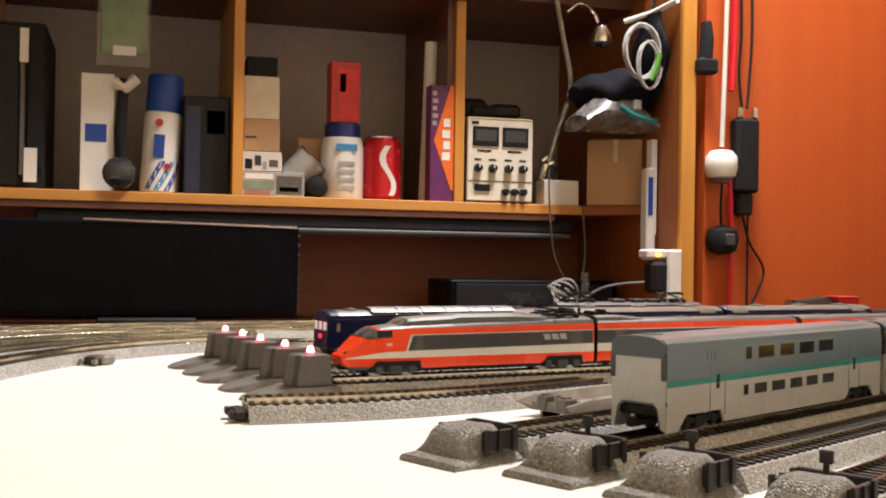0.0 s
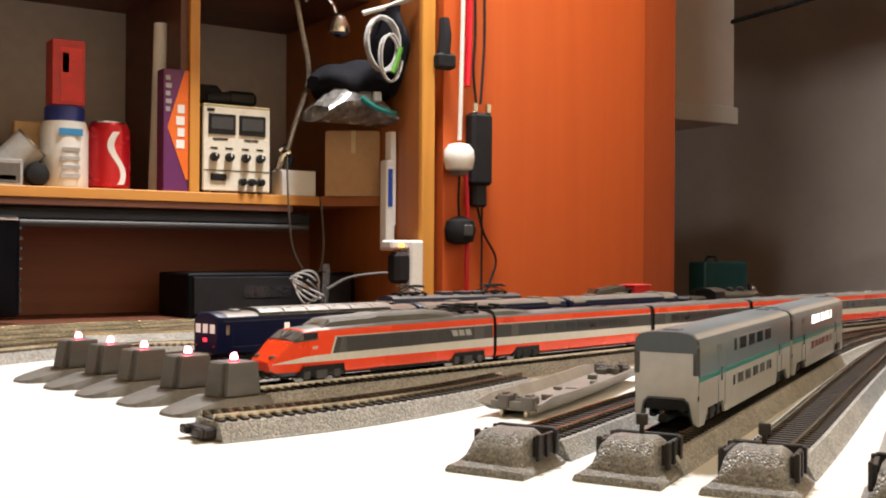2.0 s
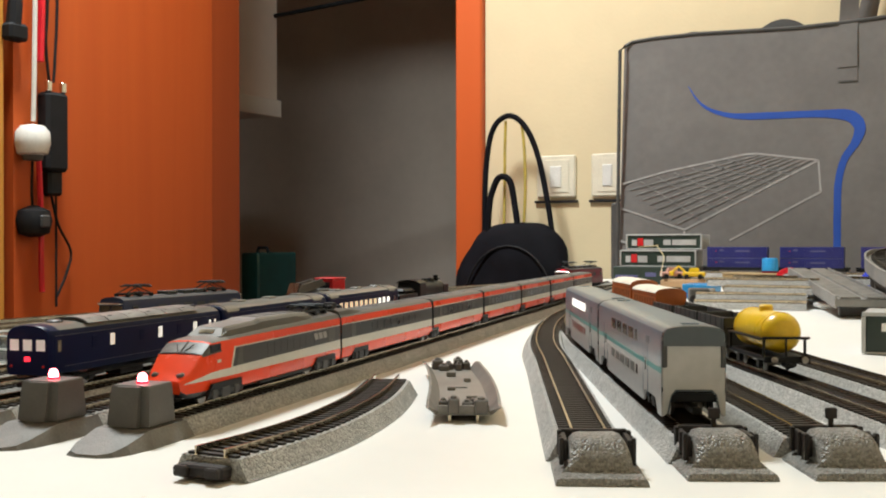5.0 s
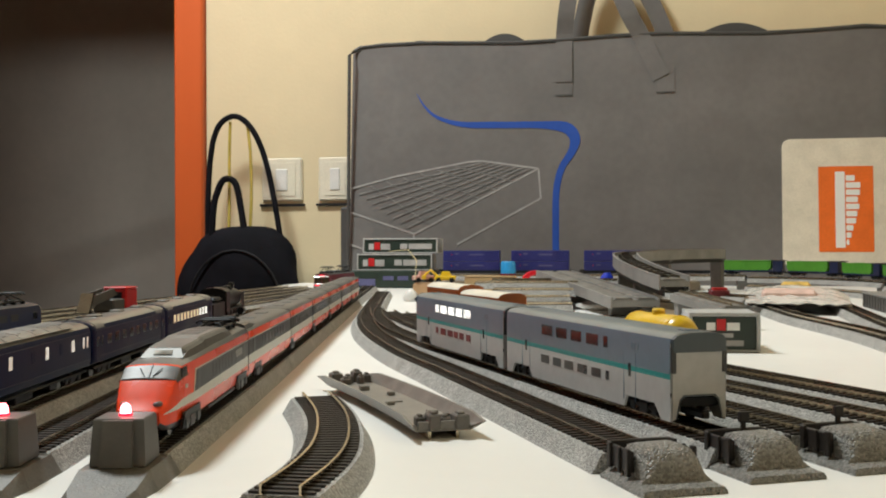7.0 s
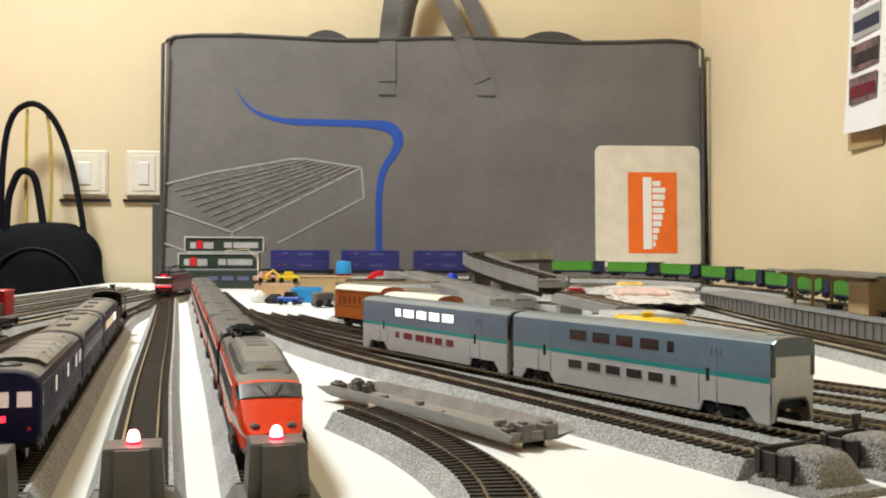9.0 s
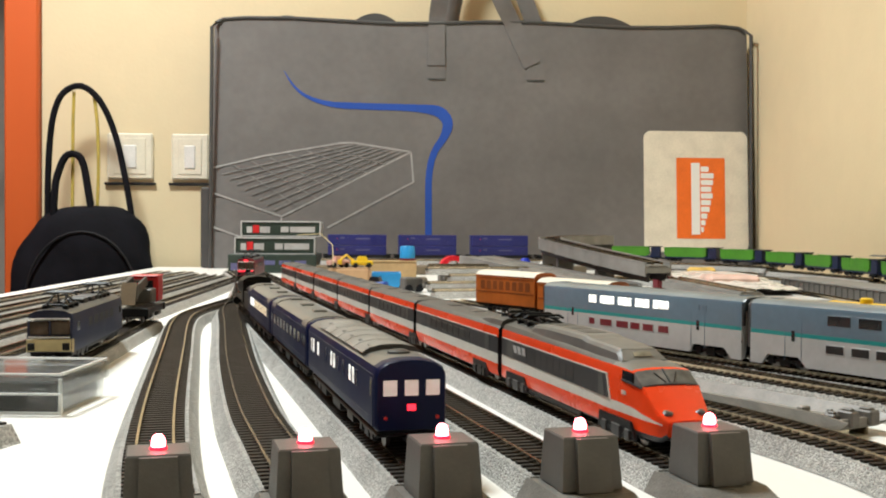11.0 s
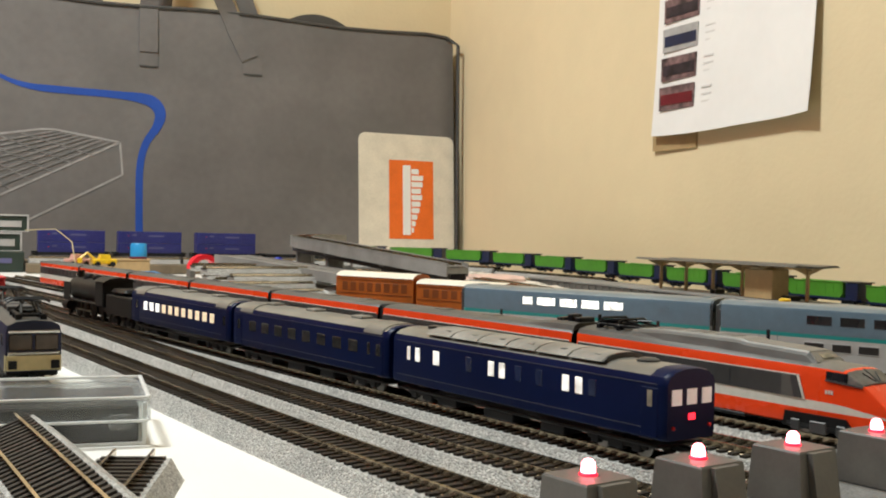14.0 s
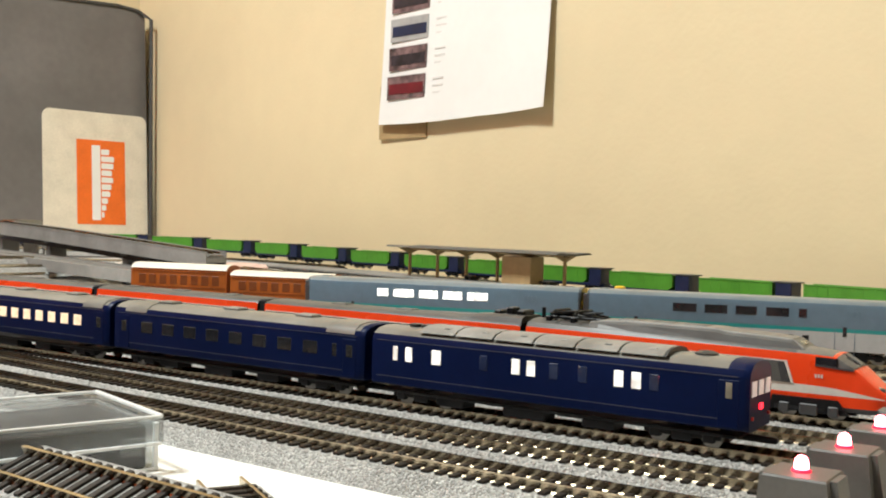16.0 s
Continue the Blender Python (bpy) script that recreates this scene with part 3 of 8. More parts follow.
def mound_bumper(label, post=True):
    ob = thing("buffer_stop", label, "buffer stop", group="mound buffer stops")
    rows = []
    for y, w, h in ((-0.0150, 0.0116, 0.0012), (-0.0146, 0.0114, 0.0019), (-0.0102, 0.0104, 0.0026), (-0.0094, 0.0086, 0.0048), (-0.0072, 0.0080, 0.0092), (-0.0058, 0.0079, 0.0104), (-0.0030, 0.0078, 0.0108), (0.0, 0.0078, 0.0109), (0.0035, 0.0078, 0.0108), (0.0062, 0.0078, 0.0103), (0.0080, 0.0079, 0.0078), (0.012, 0.0088, 0.0043)):
        top = []
        for k in range(11):
            a = math.pi * k / 10
            c, e = math.cos(a), max(math.sin(a), 0.0)
            lump = 0.00022 * math.sin(k * 2.1 + y * 1900) * e
            top.append((w * math.copysign(abs(c) ** 0.45, c), y, (0.0026 + (h - 0.0026) * e ** 0.42 + lump) if h > 0.004 else h * (0.75 + 0.25 * e ** 0.4)))
        rows.append([(-0.0118, y, 0), (0.0118, y, 0)] + [(0.0117, y, 0.0008)] + top + [(-0.0117, y, 0.0008)])
    part("mound", Shape().loft(rows), MOUND, ob, "speckled grey ballast mound", True)
    for s in (-1, 1):
        part("buffer_beam", Shape().box(s * 0.0086 - 0.0007, s * 0.0086 + 0.0007, -0.0014, 0.0112, 0.0036, 0.0092, 0.0002)
             .box(s * 0.0095 - 0.0006, s * 0.0095 + 0.0006, -0.0018, 0.0002, 0.0026, 0.0098, 0.0002)
             .box(s * 0.0095 - 0.0005, s * 0.0095 + 0.0005, 0.0038, 0.0052, 0.0030, 0.0094, 0.0002)
             .box(s * 0.0095 - 0.0006, s * 0.0095 + 0.0006, 0.0094, 0.0114, 0.0030, 0.0098, 0.0002), BROWN_BLACK, ob)
    if post:
        part("sign_post", Shape().box(-0.0006, 0.0006, 0.0064, 0.0074, 0.0085, 0.0132), BROWN_BLACK, ob)
        part("sign", Shape().box(-0.0015, 0.0016, 0.0061, 0.0075, 0.0126, 0.0156, 0.0002), BROWN_BLACK, ob)
    part("end_tie", Shape().box(-0.0092, 0.0092, 0.0108, 0.0126, 0.0060, 0.0100, 0.0003), BROWN_BLACK, ob)
    return ob


B_HEAD = [26, 28, 29, 31, 31]
for k, (x, y) in enumerate(B_POST):
    if k < 2:
        ob = mound_bumper("grey ballast mound buffer stop with black beams" + (" and post" if k else ""), k > 0)
        ob.matrix_basis = pose(x, y, 0, 0, 0, B_HEAD[k])
    else:
        copy_thing(ob, pose(x, y, 0, 0, 0, B_HEAD[k]))


# ---- rolling stock ----
def bogie(parent, y, wb=0.0165, w=0.0066, name="bogie", material=None):
    """A two-axle truck: side frames, springs, wheels."""
    sh = Shape()
    for s in (-1, 1):
        sh.box(s * w - 0.0006, s * w + 0.0006, y - wb * 0.72, y + wb * 0.72, 0.0024, 0.0040, 0.0002)
        for k in (-1, 1):
            sh.box(s * w - 0.0010, s * w + 0.0010, y + k * wb / 2 - 0.0016, y + k * wb / 2 + 0.0016, 0.0015, 0.0046, 0.0003)
        sh.box(s * w - 0.0009, s * w + 0.0009, y - 0.0028, y + 0.0028, 0.0013, 0.0048, 0.0003)
    sh.box(-w, w, y - 0.002, y + 0.002, 0.003, 0.0052)
    b = part(name, sh, material or BLACK, parent)
    for k in (-1, 1):
        part("wheelset", Shape().lathe([(0.0026, -0.0050), (0.0031, -0.0049), (0.0027, -0.0042), (0.0027, -0.0036), (0.0008, -0.0036), (0.0008, 0.0036), (0.0027, 0.0036), (0.0027, 0.0042), (0.0031, 0.0049), (0.0026, 0.0050)],
                                         14, (0, y + k * wb / 2, 0.0027), "x"), STEEL, b, smooth=True)
    return b


def skin(parent, rings, zones):
    """Skins rings of cross-sections and splits the strips among named parts. zones: (name, material, test(strip, section))."""
    n = len(rings[0])
    shapes = [Shape() for _ in zones]
    for k in range(len(rings) - 1):
        for i in range(n - 1):
            for z, (_, _, test) in enumerate(zones):
                if test(i, k):
                    a, b, c, d = rings[k][i], rings[k][i + 1], rings[k + 1][i + 1], rings[k + 1][i]
                    shapes[z].add([a, b, c, d], [(0, 1, 2, 3)])
                    break
    made = []
    for (name, material, _), sh in zip(zones, shapes):
        if sh.f:
            me = mesh_of(name, sh, material)
            bm = bmesh.new()
            bm.from_mesh(me)
            bmesh.ops.remove_doubles(bm, verts=bm.verts, dist=1e-6)
            bmesh.ops.recalc_face_normals(bm, faces=bm.faces)
            bm.to_mesh(me)
            bm.free()
            for p in me.polygons:
                p.use_smooth = True
            me.set_sharp_from_angle(angle=radians(35))
            made.append(part(name, me, material, parent))
    return made


def both(half):
    """Mirrors a half outline, given from the bottom to the ridge, into a whole open outline."""
    return [(-x, z) for x, z in half] + [(x, z) for x, z in reversed(half[:-1])]


def side_panes(parent, panes, x, z0, z1, name="window", c=0.0004, sides=(-1, 1)):
    """Panes on the flanks; panes: (y0, y1, material[, z0, z1])."""
    for s in sides:
        for p in panes:
            lo, hi = (p[3], p[4]) if len(p) > 3 else (z0, z1)
            part(name, Shape().box(min(s * (x - 0.0006), s * (x + 0.00012)), max(s * (x - 0.0006), s * (x + 0.00012)), p[0], p[1], lo, hi, 0.0001), p[2], parent)


def place_on(line_pts, s, z=RAIL_TOP):
    """The pose on a track's line at s metres from its start, heading along it."""
    line = spline(line_pts, 0.002)
    i = min(max(int(s / 0.002), 0), len(line) - 12)
    a, b = line[i], line[i + 11]
    return pose(a.x, a.y, z, 0, 0, heading(a, b))


EXPRESS_HALF = [(0.0080, 0.0030), (0.0092, 0.0036), (0.0097, 0.0060), (0.0097, 0.0080), (0.0097, 0.0117), (0.0096, 0.0178), (0.0092, 0.0214), (0.0080, 0.0231), (0.0062, 0.0239), (0.0030, 0.0245), (0.0, 0.0246)]


COACH_TOP = EXPRESS_HALF[:6] + [(0.0093, 0.0210), (0.0084, 0.0219), (0.0062, 0.0224), (0.0030, 0.0227), (0.0, 0.0227)]


def express_rings(stations):
    top = 0.0246
    rings = []
    for y, w, t in stations:
        k = (t - 0.003) / (top - 0.003)
        rings.append([(x * w, y, 0.003 + (z - 0.003) * k) for x, z in both(COACH_TOP)])
    return rings


def express_bogie_cut(parent, y0, y1):
    # black sheets on the flanks stand in for the shaded openings over the bogies
    for s in (-1, 1):
        part("cutout_shade", Shape().prism([(y0, 0.0022), (y0 + 0.0035, 0.0066), (y1 - 0.0008, 0.0066), (y1, 0.0022)], "x", min(s * 0.0090, s * 0.0098), max(s * 0.0090, s * 0.0098)), BLACK, parent)


def pantograph(parent, y, z, up=0.0):
    """A folded pantograph: base frame on insulators, crossed arms and two bowed collector strips."""
    sh = Shape()
    for s in (-1, 1):
        sh.box(s * 0.0042 - 0.0006, s * 0.0042 + 0.0006, y - 0.009, y + 0.013, z + 0.0008, z + 0.0018, 0.0002)
        sh.tube([(s * 0.0034, y - 0.008, z + 0.0018), (s * 0.0024, y + 0.003, z + 0.0034 + up), (s * 0.0034, y + 0.012, z + 0.0024 + up)], 0.0005, 5)
        sh.tube([(s * 0.0034, y + 0.012, z + 0.0018), (s * 0.0012, y + 0.002, z + 0.0030 + up), (s * 0.0034, y - 0.006, z + 0.0032 + up)], 0.0004, 5)
        for d in (-0.008, 0.002, 0.012):
            sh.box(s * 0.0042 - 0.0011, s * 0.0042 + 0.0011, y + d - 0.0011, y + d + 0.0011, z - 0.001, z + 0.0016, 0.0003)
    for d in (-0.0070, 0.0115):
        sh.box(-0.0048, 0.0048, y + d - 0.0008, y + d + 0.0008, z + 0.0006, z + 0.0018, 0.0002)
    sh.box(-0.0022, 0.0022, y + 0.0035, y + 0.0075, z - 0.0005, z + 0.0024, 0.0004)
    for d in (0.0, 0.009):
        sh.tube([(-0.0074, y + d, z + 0.0026 + up), (-0.0056, y + d, z + 0.0037 + up), (0.0056, y + d, z + 0.0037 + up), (0.0074, y + d, z + 0.0026 + up)], 0.0005, 5)
    return part("pantograph", sh, BLACK, parent)


def logo_bars(parent, s, y, z, x, material, n=3, w=0.003, h=0.003, slant=0.0012):
    """Plain slanted bars in place of a maker's mark."""
    sh = Shape()
    for k in range(n):
        a = y + k * (w + 0.0010)
        d = -slant * s
        sh.loft([[(s * x, a, z), (s * x, a + w, z), (s * x, a + w + d, z + h), (s * x, a + d, z + h)],
                 [(s * (x + 0.0001), a, z), (s * (x + 0.0001), a + w, z), (s * (x + 0.0001), a + w + d, z + h), (s * (x + 0.0001), a + d, z + h)]])
    return part("mark", sh, material, parent, "plain pale bars of a mark")


def express_power_car():
    """Wedge-nosed power car: sloping bonnet, wrapped cab glazing under a brow, flat sides, a raised cover on the roof."""
    L = 0.1220
    # y, half width, bottom, stripe (low, high), glazing (low, high), top of the orange side, roof edge, roof middle
    st = [(-0.0030, 0.0056, 0.0046, 0.0078, 0.0079, 0.0083, 0.0085, 0.0087, 0.0089, 0.0092),
          (-0.0018, 0.0067, 0.0032, 0.0078, 0.0080, 0.0088, 0.0092, 0.0095, 0.0097, 0.0100),
          (0.0015, 0.0076, 0.0028, 0.0079, 0.0086, 0.0106, 0.0112, 0.0117, 0.0120, 0.0124),
          (0.0056, 0.0081, 0.0028, 0.0079, 0.0092, 0.0142, 0.0150, 0.0154, 0.0157, 0.0161),
          (0.0070, 0.0083, 0.0028, 0.0079, 0.0094, 0.0160, 0.0163, 0.0165, 0.0167, 0.0170),
          (0.0122, 0.0084, 0.0028, 0.0079, 0.0101, 0.0166, 0.0193, 0.0196, 0.0199, 0.0203),
          (0.0134, 0.0085, 0.0028, 0.0079, 0.0102, 0.0167, 0.0194, 0.0198, 0.0202, 0.0207),
          (0.0186, 0.0088, 0.0029, 0.0079, 0.0105, 0.0169, 0.0195, 0.0201, 0.0207, 0.0213),
          (0.0198, 0.0088, 0.0029, 0.0079, 0.0105, 0.0169, 0.0195, 0.0201, 0.0207, 0.0214),
          (0.0245, 0.0091, 0.0030, 0.0079, 0.0106, 0.0170, 0.0196, 0.0202, 0.0209, 0.0218),
          (0.030, 0.0092, 0.0030, 0.0079, 0.0107, 0.0170, 0.0196, 0.0203, 0.0211, 0.0221),
          (0.060, 0.0093, 0.0030, 0.0080, 0.0112, 0.0172, 0.0198, 0.0206, 0.0220, 0.0236),
          (L - 0.001, 0.0093, 0.0030, 0.0080, 0.0117, 0.0174, 0.0200, 0.0210, 0.0226, 0.0240),
          (L, 0.0091, 0.0030, 0.0080, 0.0117, 0.0174, 0.0200, 0.0210, 0.0225, 0.0238)]
    ob = thing("power_car", "orange and grey streamlined model train power car on rails", "model train")
    r = []
    for y, w, zb, s0, s1, g0, g1, top, edge, mid in st:
        half = [(w * 0.84, zb), (w * 0.97, zb + 0.0006), (w, max(zb + 0.0010, 0.0046)), (w, s0), (w, s1), (w * 0.995, g0), (w * 0.985, g1), (w * 0.965, top), (w * 0.86, edge), (w * 0.45, mid - (mid - edge) * 0.2), (0.0, mid)]
        # the chin is drawn back below the bonnet's lip
        r.append([(x, y + 0.0035 * max(0.0, 1 - z / 0.0078) * max(0.0, 1 - (y + 0.003) / 0.010), z) for x, z in both(half)])
    n = len(r[0]) - 1
    sym = lambda i: min(i, n - 1 - i)
    skin(ob, r, [
        ("windscreen", GLASS_SCREEN, lambda i, k: k == 4 and sym(i) >= 5),
        ("cab_window", GLASS_DARK, lambda i, k: k in (5, 6) and sym(i) == 5),
        ("bumper", EXPRESS_GREY, lambda i, k: k <= 4 and sym(i) <= 1),
        ("white_stripe", EXPRESS_WHITE, lambda i, k: sym(i) == 3 and k >= 1),
        ("roof_cap", EXPRESS_SILVER, lambda i, k: sym(i) >= 7 and k in (6, 7, 8)),
        ("roof", EXPRESS_ROOF, lambda i, k: sym(i) >= 7 and k >= 9),
        ("body", EXPRESS_ORANGE, lambda i, k: True)])
    part("nose", Shape().add(r[0], [tuple(range(len(r[0])))]), EXPRESS_ORANGE, ob)
    part("end_wall", Shape().add(r[-1], [tuple(range(len(r[-1])))]), BLACK, ob)

    def side_sheet(name, s, corners, material, t, x=0.0093):
        """A thin sheet on the flank; corners: (y, z)."""
        part(name, Shape().prism(corners, "x", min(s * (x - 0.0006), s * (x + t)), max(s * (x - 0.0006), s * (x + t))), material, ob)

    low = lambda y: 0.0108 + (y - 0.026) * 0.0115
    high = lambda y: 0.0172 + (y - 0.026) * 0.006
    for s in (-1, 1):
        side_sheet("band_edge", s, [(0.0249, low(0.026) - 0.0002), (L - 0.001, low(L) - 0.0002), (L - 0.001, high(L) + 0.0004), (0.0272, high(0.026) + 0.0004)], EXPRESS_WHITE, 0.00006)
        side_sheet("grey_band", s, [(0.0258, low(0.026)), (L - 0.001, low(L)), (L - 0.001, high(L)), (0.0280, high(0.026))], EXPRESS_GREY, 0.00016)
        for k in range(3):
            side_sheet("number_plate", s, [(0.0162 + k * 0.0009, 0.0130), (0.0168 + k * 0.0009, 0.0130), (0.0168 + k * 0.0009, 0.0141), (0.0162 + k * 0.0009, 0.0141)], EXPRESS_WHITE, 0.00006, 0.0088)
        side_sheet("door", s, [(0.1080, low(0.108)), (0.1150, low(0.115)), (0.1150, high(0.115)), (0.1080, high(0.108))], EXPRESS_ROOF, 0.00026)
        side_sheet("seam", s, [(0.094, low(0.094)), (0.0942, low(0.094)), (0.0942, high(0.094)), (0.094, high(0.094))], BLACK, 0.00020)
        side_sheet("rear_vent", s, [(0.0286, low(0.03)), (0.0330, low(0.033)), (0.0330, high(0.033)), (0.0302, high(0.03))], EXPRESS_ROOF, 0.00022)
        for k in range(7):
            a, b = 0.052 + k * 0.0056, 0.0570 + k * 0.0056
            side_sheet("vent_slat", s, [(a, low(a) + 0.0008), (b, low(b) + 0.0008), (b, high(b) - 0.0008), (a, high(a) - 0.0008)], EXPRESS_GREY, 0.00024)
        part("headlamp", Shape().lathe([(0.0016, 0.0), (0.0016, 0.0006), (0.0012, 0.0010), (0.0001, 0.0011)], 12, (s * 0.0046, 0.0000, 0.0101), "z"), GLASS_GREY, ob, smooth=True)
        # a pale bead draws the glint on the lens
        part("headlamp_glint", Shape().lathe([(0.0008, 0.0), (0.0006, 0.0005), (0.0001, 0.0006)], 10, (s * 0.0050, -0.0001, 0.0109), "z"), GLASS_PALE, ob, smooth=True)
        logo_bars(ob, s, 0.0945, 0.0140, 0.00952, INK_PALE, 3, 0.0034, 0.0026)
        part("step", Shape().box(min(s * 0.0086, s * 0.0094), max(s * 0.0086, s * 0.0094), 0.046, 0.092, 0.0022, 0.0033, 0.0002), BLACK, ob)
        part("wiper", Shape().tube([(s * 0.0012, 0.0076, 0.0175), (s * 0.0032, 0.0106, 0.0196)], 0.00016, 4), BLACK, ob)
        part("window_post", Shape().tube([(s * 0.00834, 0.0122, 0.0167), (s * 0.00826, 0.0122, 0.0194)], 0.00035, 5), BLACK, ob)
        part("screen_rim", Shape().tube([(0, 0.0068, 0.01705), (s * 0.0045, 0.0069, 0.0169), (s * 0.0073, 0.0070, 0.0166), (s * 0.0083, 0.0073, 0.0161), (s * 0.0088, 0.0186, 0.0169)], 0.00032, 5), EXPRESS_GREY, ob)
    part("screen_pillar", Shape().tube([(0, 0.0070, 0.0171), (0, 0.0123, 0.0204)], 0.00028, 5), EXPRESS_GREY, ob)
    # the raised cover along the roof, with its lamp slot in the sloping front
    cover = ((0.0232, 0.0204, 0.0214, 0.90), (0.0268, 0.0204, 0.0238, 0.94), (0.0280, 0.0205, 0.0240, 0.95), (0.036, 0.0208, 0.0244, 1.0), (0.048, 0.0210, 0.0248, 1.0), (0.0515, 0.0215, 0.0254, 1.0), (0.080, 0.0222, 0.0255, 1.0), (0.094, 0.0224, 0.0249, 0.96), (0.098, 0.0224, 0.0241, 0.92))
    part("roof_cover", Shape().loft([[(-0.0080 * w, y, lo), (-0.0070 * w, y, z - 0.0010 * (z > 0.022)), (-0.0056 * w, y, z), (0.0056 * w, y, z), (0.0070 * w, y, z - 0.0010 * (z > 0.022)), (0.0080 * w, y, lo)] for y, lo, z, w in cover]), EXPRESS_ROOF, ob, "dark grey roof cover")
    part("cover_plate", Shape().loft([[(-0.0060 * w, y, z - 0.0008), (0.0060 * w, y, z - 0.0008), (0.0059 * w, y, z - 0.0002), (0.0053 * w, y, z + 0.0003), (-0.0053 * w, y, z + 0.0003), (-0.0059 * w, y, z - 0.0002)] for y, lo, z, w in cover[1:]]), EXPRESS_SILVER, ob, "silver-grey top of the roof cover")
    part("cover_front", Shape().loft([[(-0.0066, 0.0226, 0.0214), (0.0066, 0.0226, 0.0214), (0.0050, 0.0264, 0.0240), (-0.0050, 0.0264, 0.0240)], [(-0.0066, 0.0234, 0.0211), (0.0066, 0.0234, 0.0211), (0.0050, 0.0272, 0.0237), (-0.0050, 0.0272, 0.0237)]]), EXPRESS_SILVER, ob)
    part("roof_lamp", Shape().loft([[(-0.0028, 0.0236, 0.0224), (0.0028, 0.0236, 0.0224), (0.0026, 0.0252, 0.0235), (-0.0026, 0.0252, 0.0235)], [(-0.0028, 0.0246, 0.0220), (0.0028, 0.0246, 0.0220), (0.0026, 0.0262, 0.0231), (-0.0026, 0.0262, 0.0231)]]), GLASS_PALE, ob, "pale lamp slot")
    for y in (0.056, 0.068, 0.080):
        part("roof_vent", Shape().box(-0.0035, 0.0035, y, y + 0.008, 0.0250, 0.0259, 0.0003), EXPRESS_ROOF, ob)
    pantograph(ob, 0.103, 0.0236)
    part("insulator", Shape().box(-0.0006, 0.0006, 0.1190, 0.1202, 0.0236, 0.0278, 0.0002), BLACK, ob)
    for y0, y1 in ((0.0078, 0.0322), (0.0925, 0.1155)):
        express_bogie_cut(ob, y0, y1)
        bogie(ob, (y0 + y1) / 2, 0.0150, 0.0092, material=EXPRESS_GREY)
    part("underframe", Shape().box(-0.0075, 0.0075, 0.006, L - 0.004, 0.0022, 0.0042, 0.0005), BLACK, ob)
    part("coupler", Shape().box(-0.0014, 0.0014, -0.0025, 0.006, 0.0030, 0.0052, 0.0004), BLACK, ob)
    return ob


def express_coach(L, label, panes, bogies):
    ob = thing("passenger_coach", label, "model train", group="orange train coaches")
    r = express_rings([(0.0, 0.985, 0.0242), (0.001, 1.0, 0.0246), (L - 0.001, 1.0, 0.0246), (L, 0.985, 0.0242)])
    n = len(r[0]) - 1
    sym = lambda i: min(i, n - 1 - i)
    skin(ob, r, [
        ("white_stripe", EXPRESS_WHITE, lambda i, k: sym(i) == 3),
        ("grey_band", EXPRESS_GREY, lambda i, k: sym(i) == 4),
        ("roof", EXPRESS_ROOF, lambda i, k: sym(i) >= 6),
        ("body", EXPRESS_ORANGE, lambda i, k: True)])
    for e in (0, -1):
        part("end_wall", Shape().add(r[e], [tuple(range(len(r[e])))]), BLACK, ob)
    side_panes(ob, panes, 0.00965, 0.0130, 0.0166)
    for s in (-1, 1):
        part("door", Shape().box(min(s * 0.0095, s * 0.00985), max(s * 0.0095, s * 0.00985), 0.010, 0.0155, 0.0119, 0.0176, 0.0001), EXPRESS_ROOF, ob)
        part("line", Shape().box(min(s * 0.0094, s * 0.00976), max(s * 0.0094, s * 0.00976), 0.001, L - 0.001, 0.0178, 0.0182), EXPRESS_WHITE, ob)
    for k in range(3):
        part("roof_vent", Shape().box(-0.0028, 0.0028, 0.02 + k * 0.034, 0.028 + k * 0.034, 0.0224, 0.0231, 0.0003), EXPRESS_ROOF, ob)
    part("gangway", Shape().box(-0.0085, 0.0085, L, L + 0.0042, 0.0030, 0.0224, 0.0006), SOFT_BLACK, ob)
    for y, d in bogies:
        express_bogie_cut(ob, y - d, y + d)
        bogie(ob, y, d * 1.1, 0.0094)
    part("underframe", Shape().box(-0.0075, 0.0075, 0.004, L - 0.004, 0.0022, 0.0042, 0.0005), BLACK, ob)
    return ob


EXPRESS_S = 0.007
car = express_power_car()
car.matrix_basis = place_on(L_TRACKS[4], EXPRESS_S) @ Matrix.Translation((0.0005, 0, 0))
lead = express_coach(0.1278, "longer orange and grey model train coach behind the power car", [(0.036, 0.038, GLASS_BAND)] + [(0.043 + k * 0.0092, 0.0505 + k * 0.0092, GLASS_BAND) for k in range(7)], [(0.0210, 0.0105)])
part("roof_fairing", Shape().loft([[(-0.0088 * w, y, 0.0212), (-0.0076 * w, y, z - 0.0008), (-0.0056 * w, y, z), (0.0056 * w, y, z), (0.0076 * w, y, z - 0.0008), (0.0088 * w, y, 0.0212)] for y, z, w in ((0.0002, 0.0244, 1.0), (0.014, 0.0244, 1.0), (0.026, 0.0234, 0.95), (0.031, 0.0226, 0.9))]), EXPRESS_ROOF, lead)
for y, w, h in ((0.003, 0.0040, 0.0022), (0.0085, 0.0026, 0.0030), (0.0135, 0.0034, 0.0016)):
    part("roof_gear", Shape().box(-w, w, y - 0.0016, y + 0.0016, 0.0240, 0.0240 + h, 0.0004), BLACK, lead)
lead.matrix_basis = place_on(L_TRACKS[4], 0.1315)
coach = express_coach(0.1078, "orange and grey model train coach with dim dark windows", [(0.018 + k * 0.0102, 0.026 + k * 0.0102, GLASS_BAND) for k in range(7)], [(0.0, 0.0092)])
coach.matrix_basis = place_on(L_TRACKS[4], 0.2635)
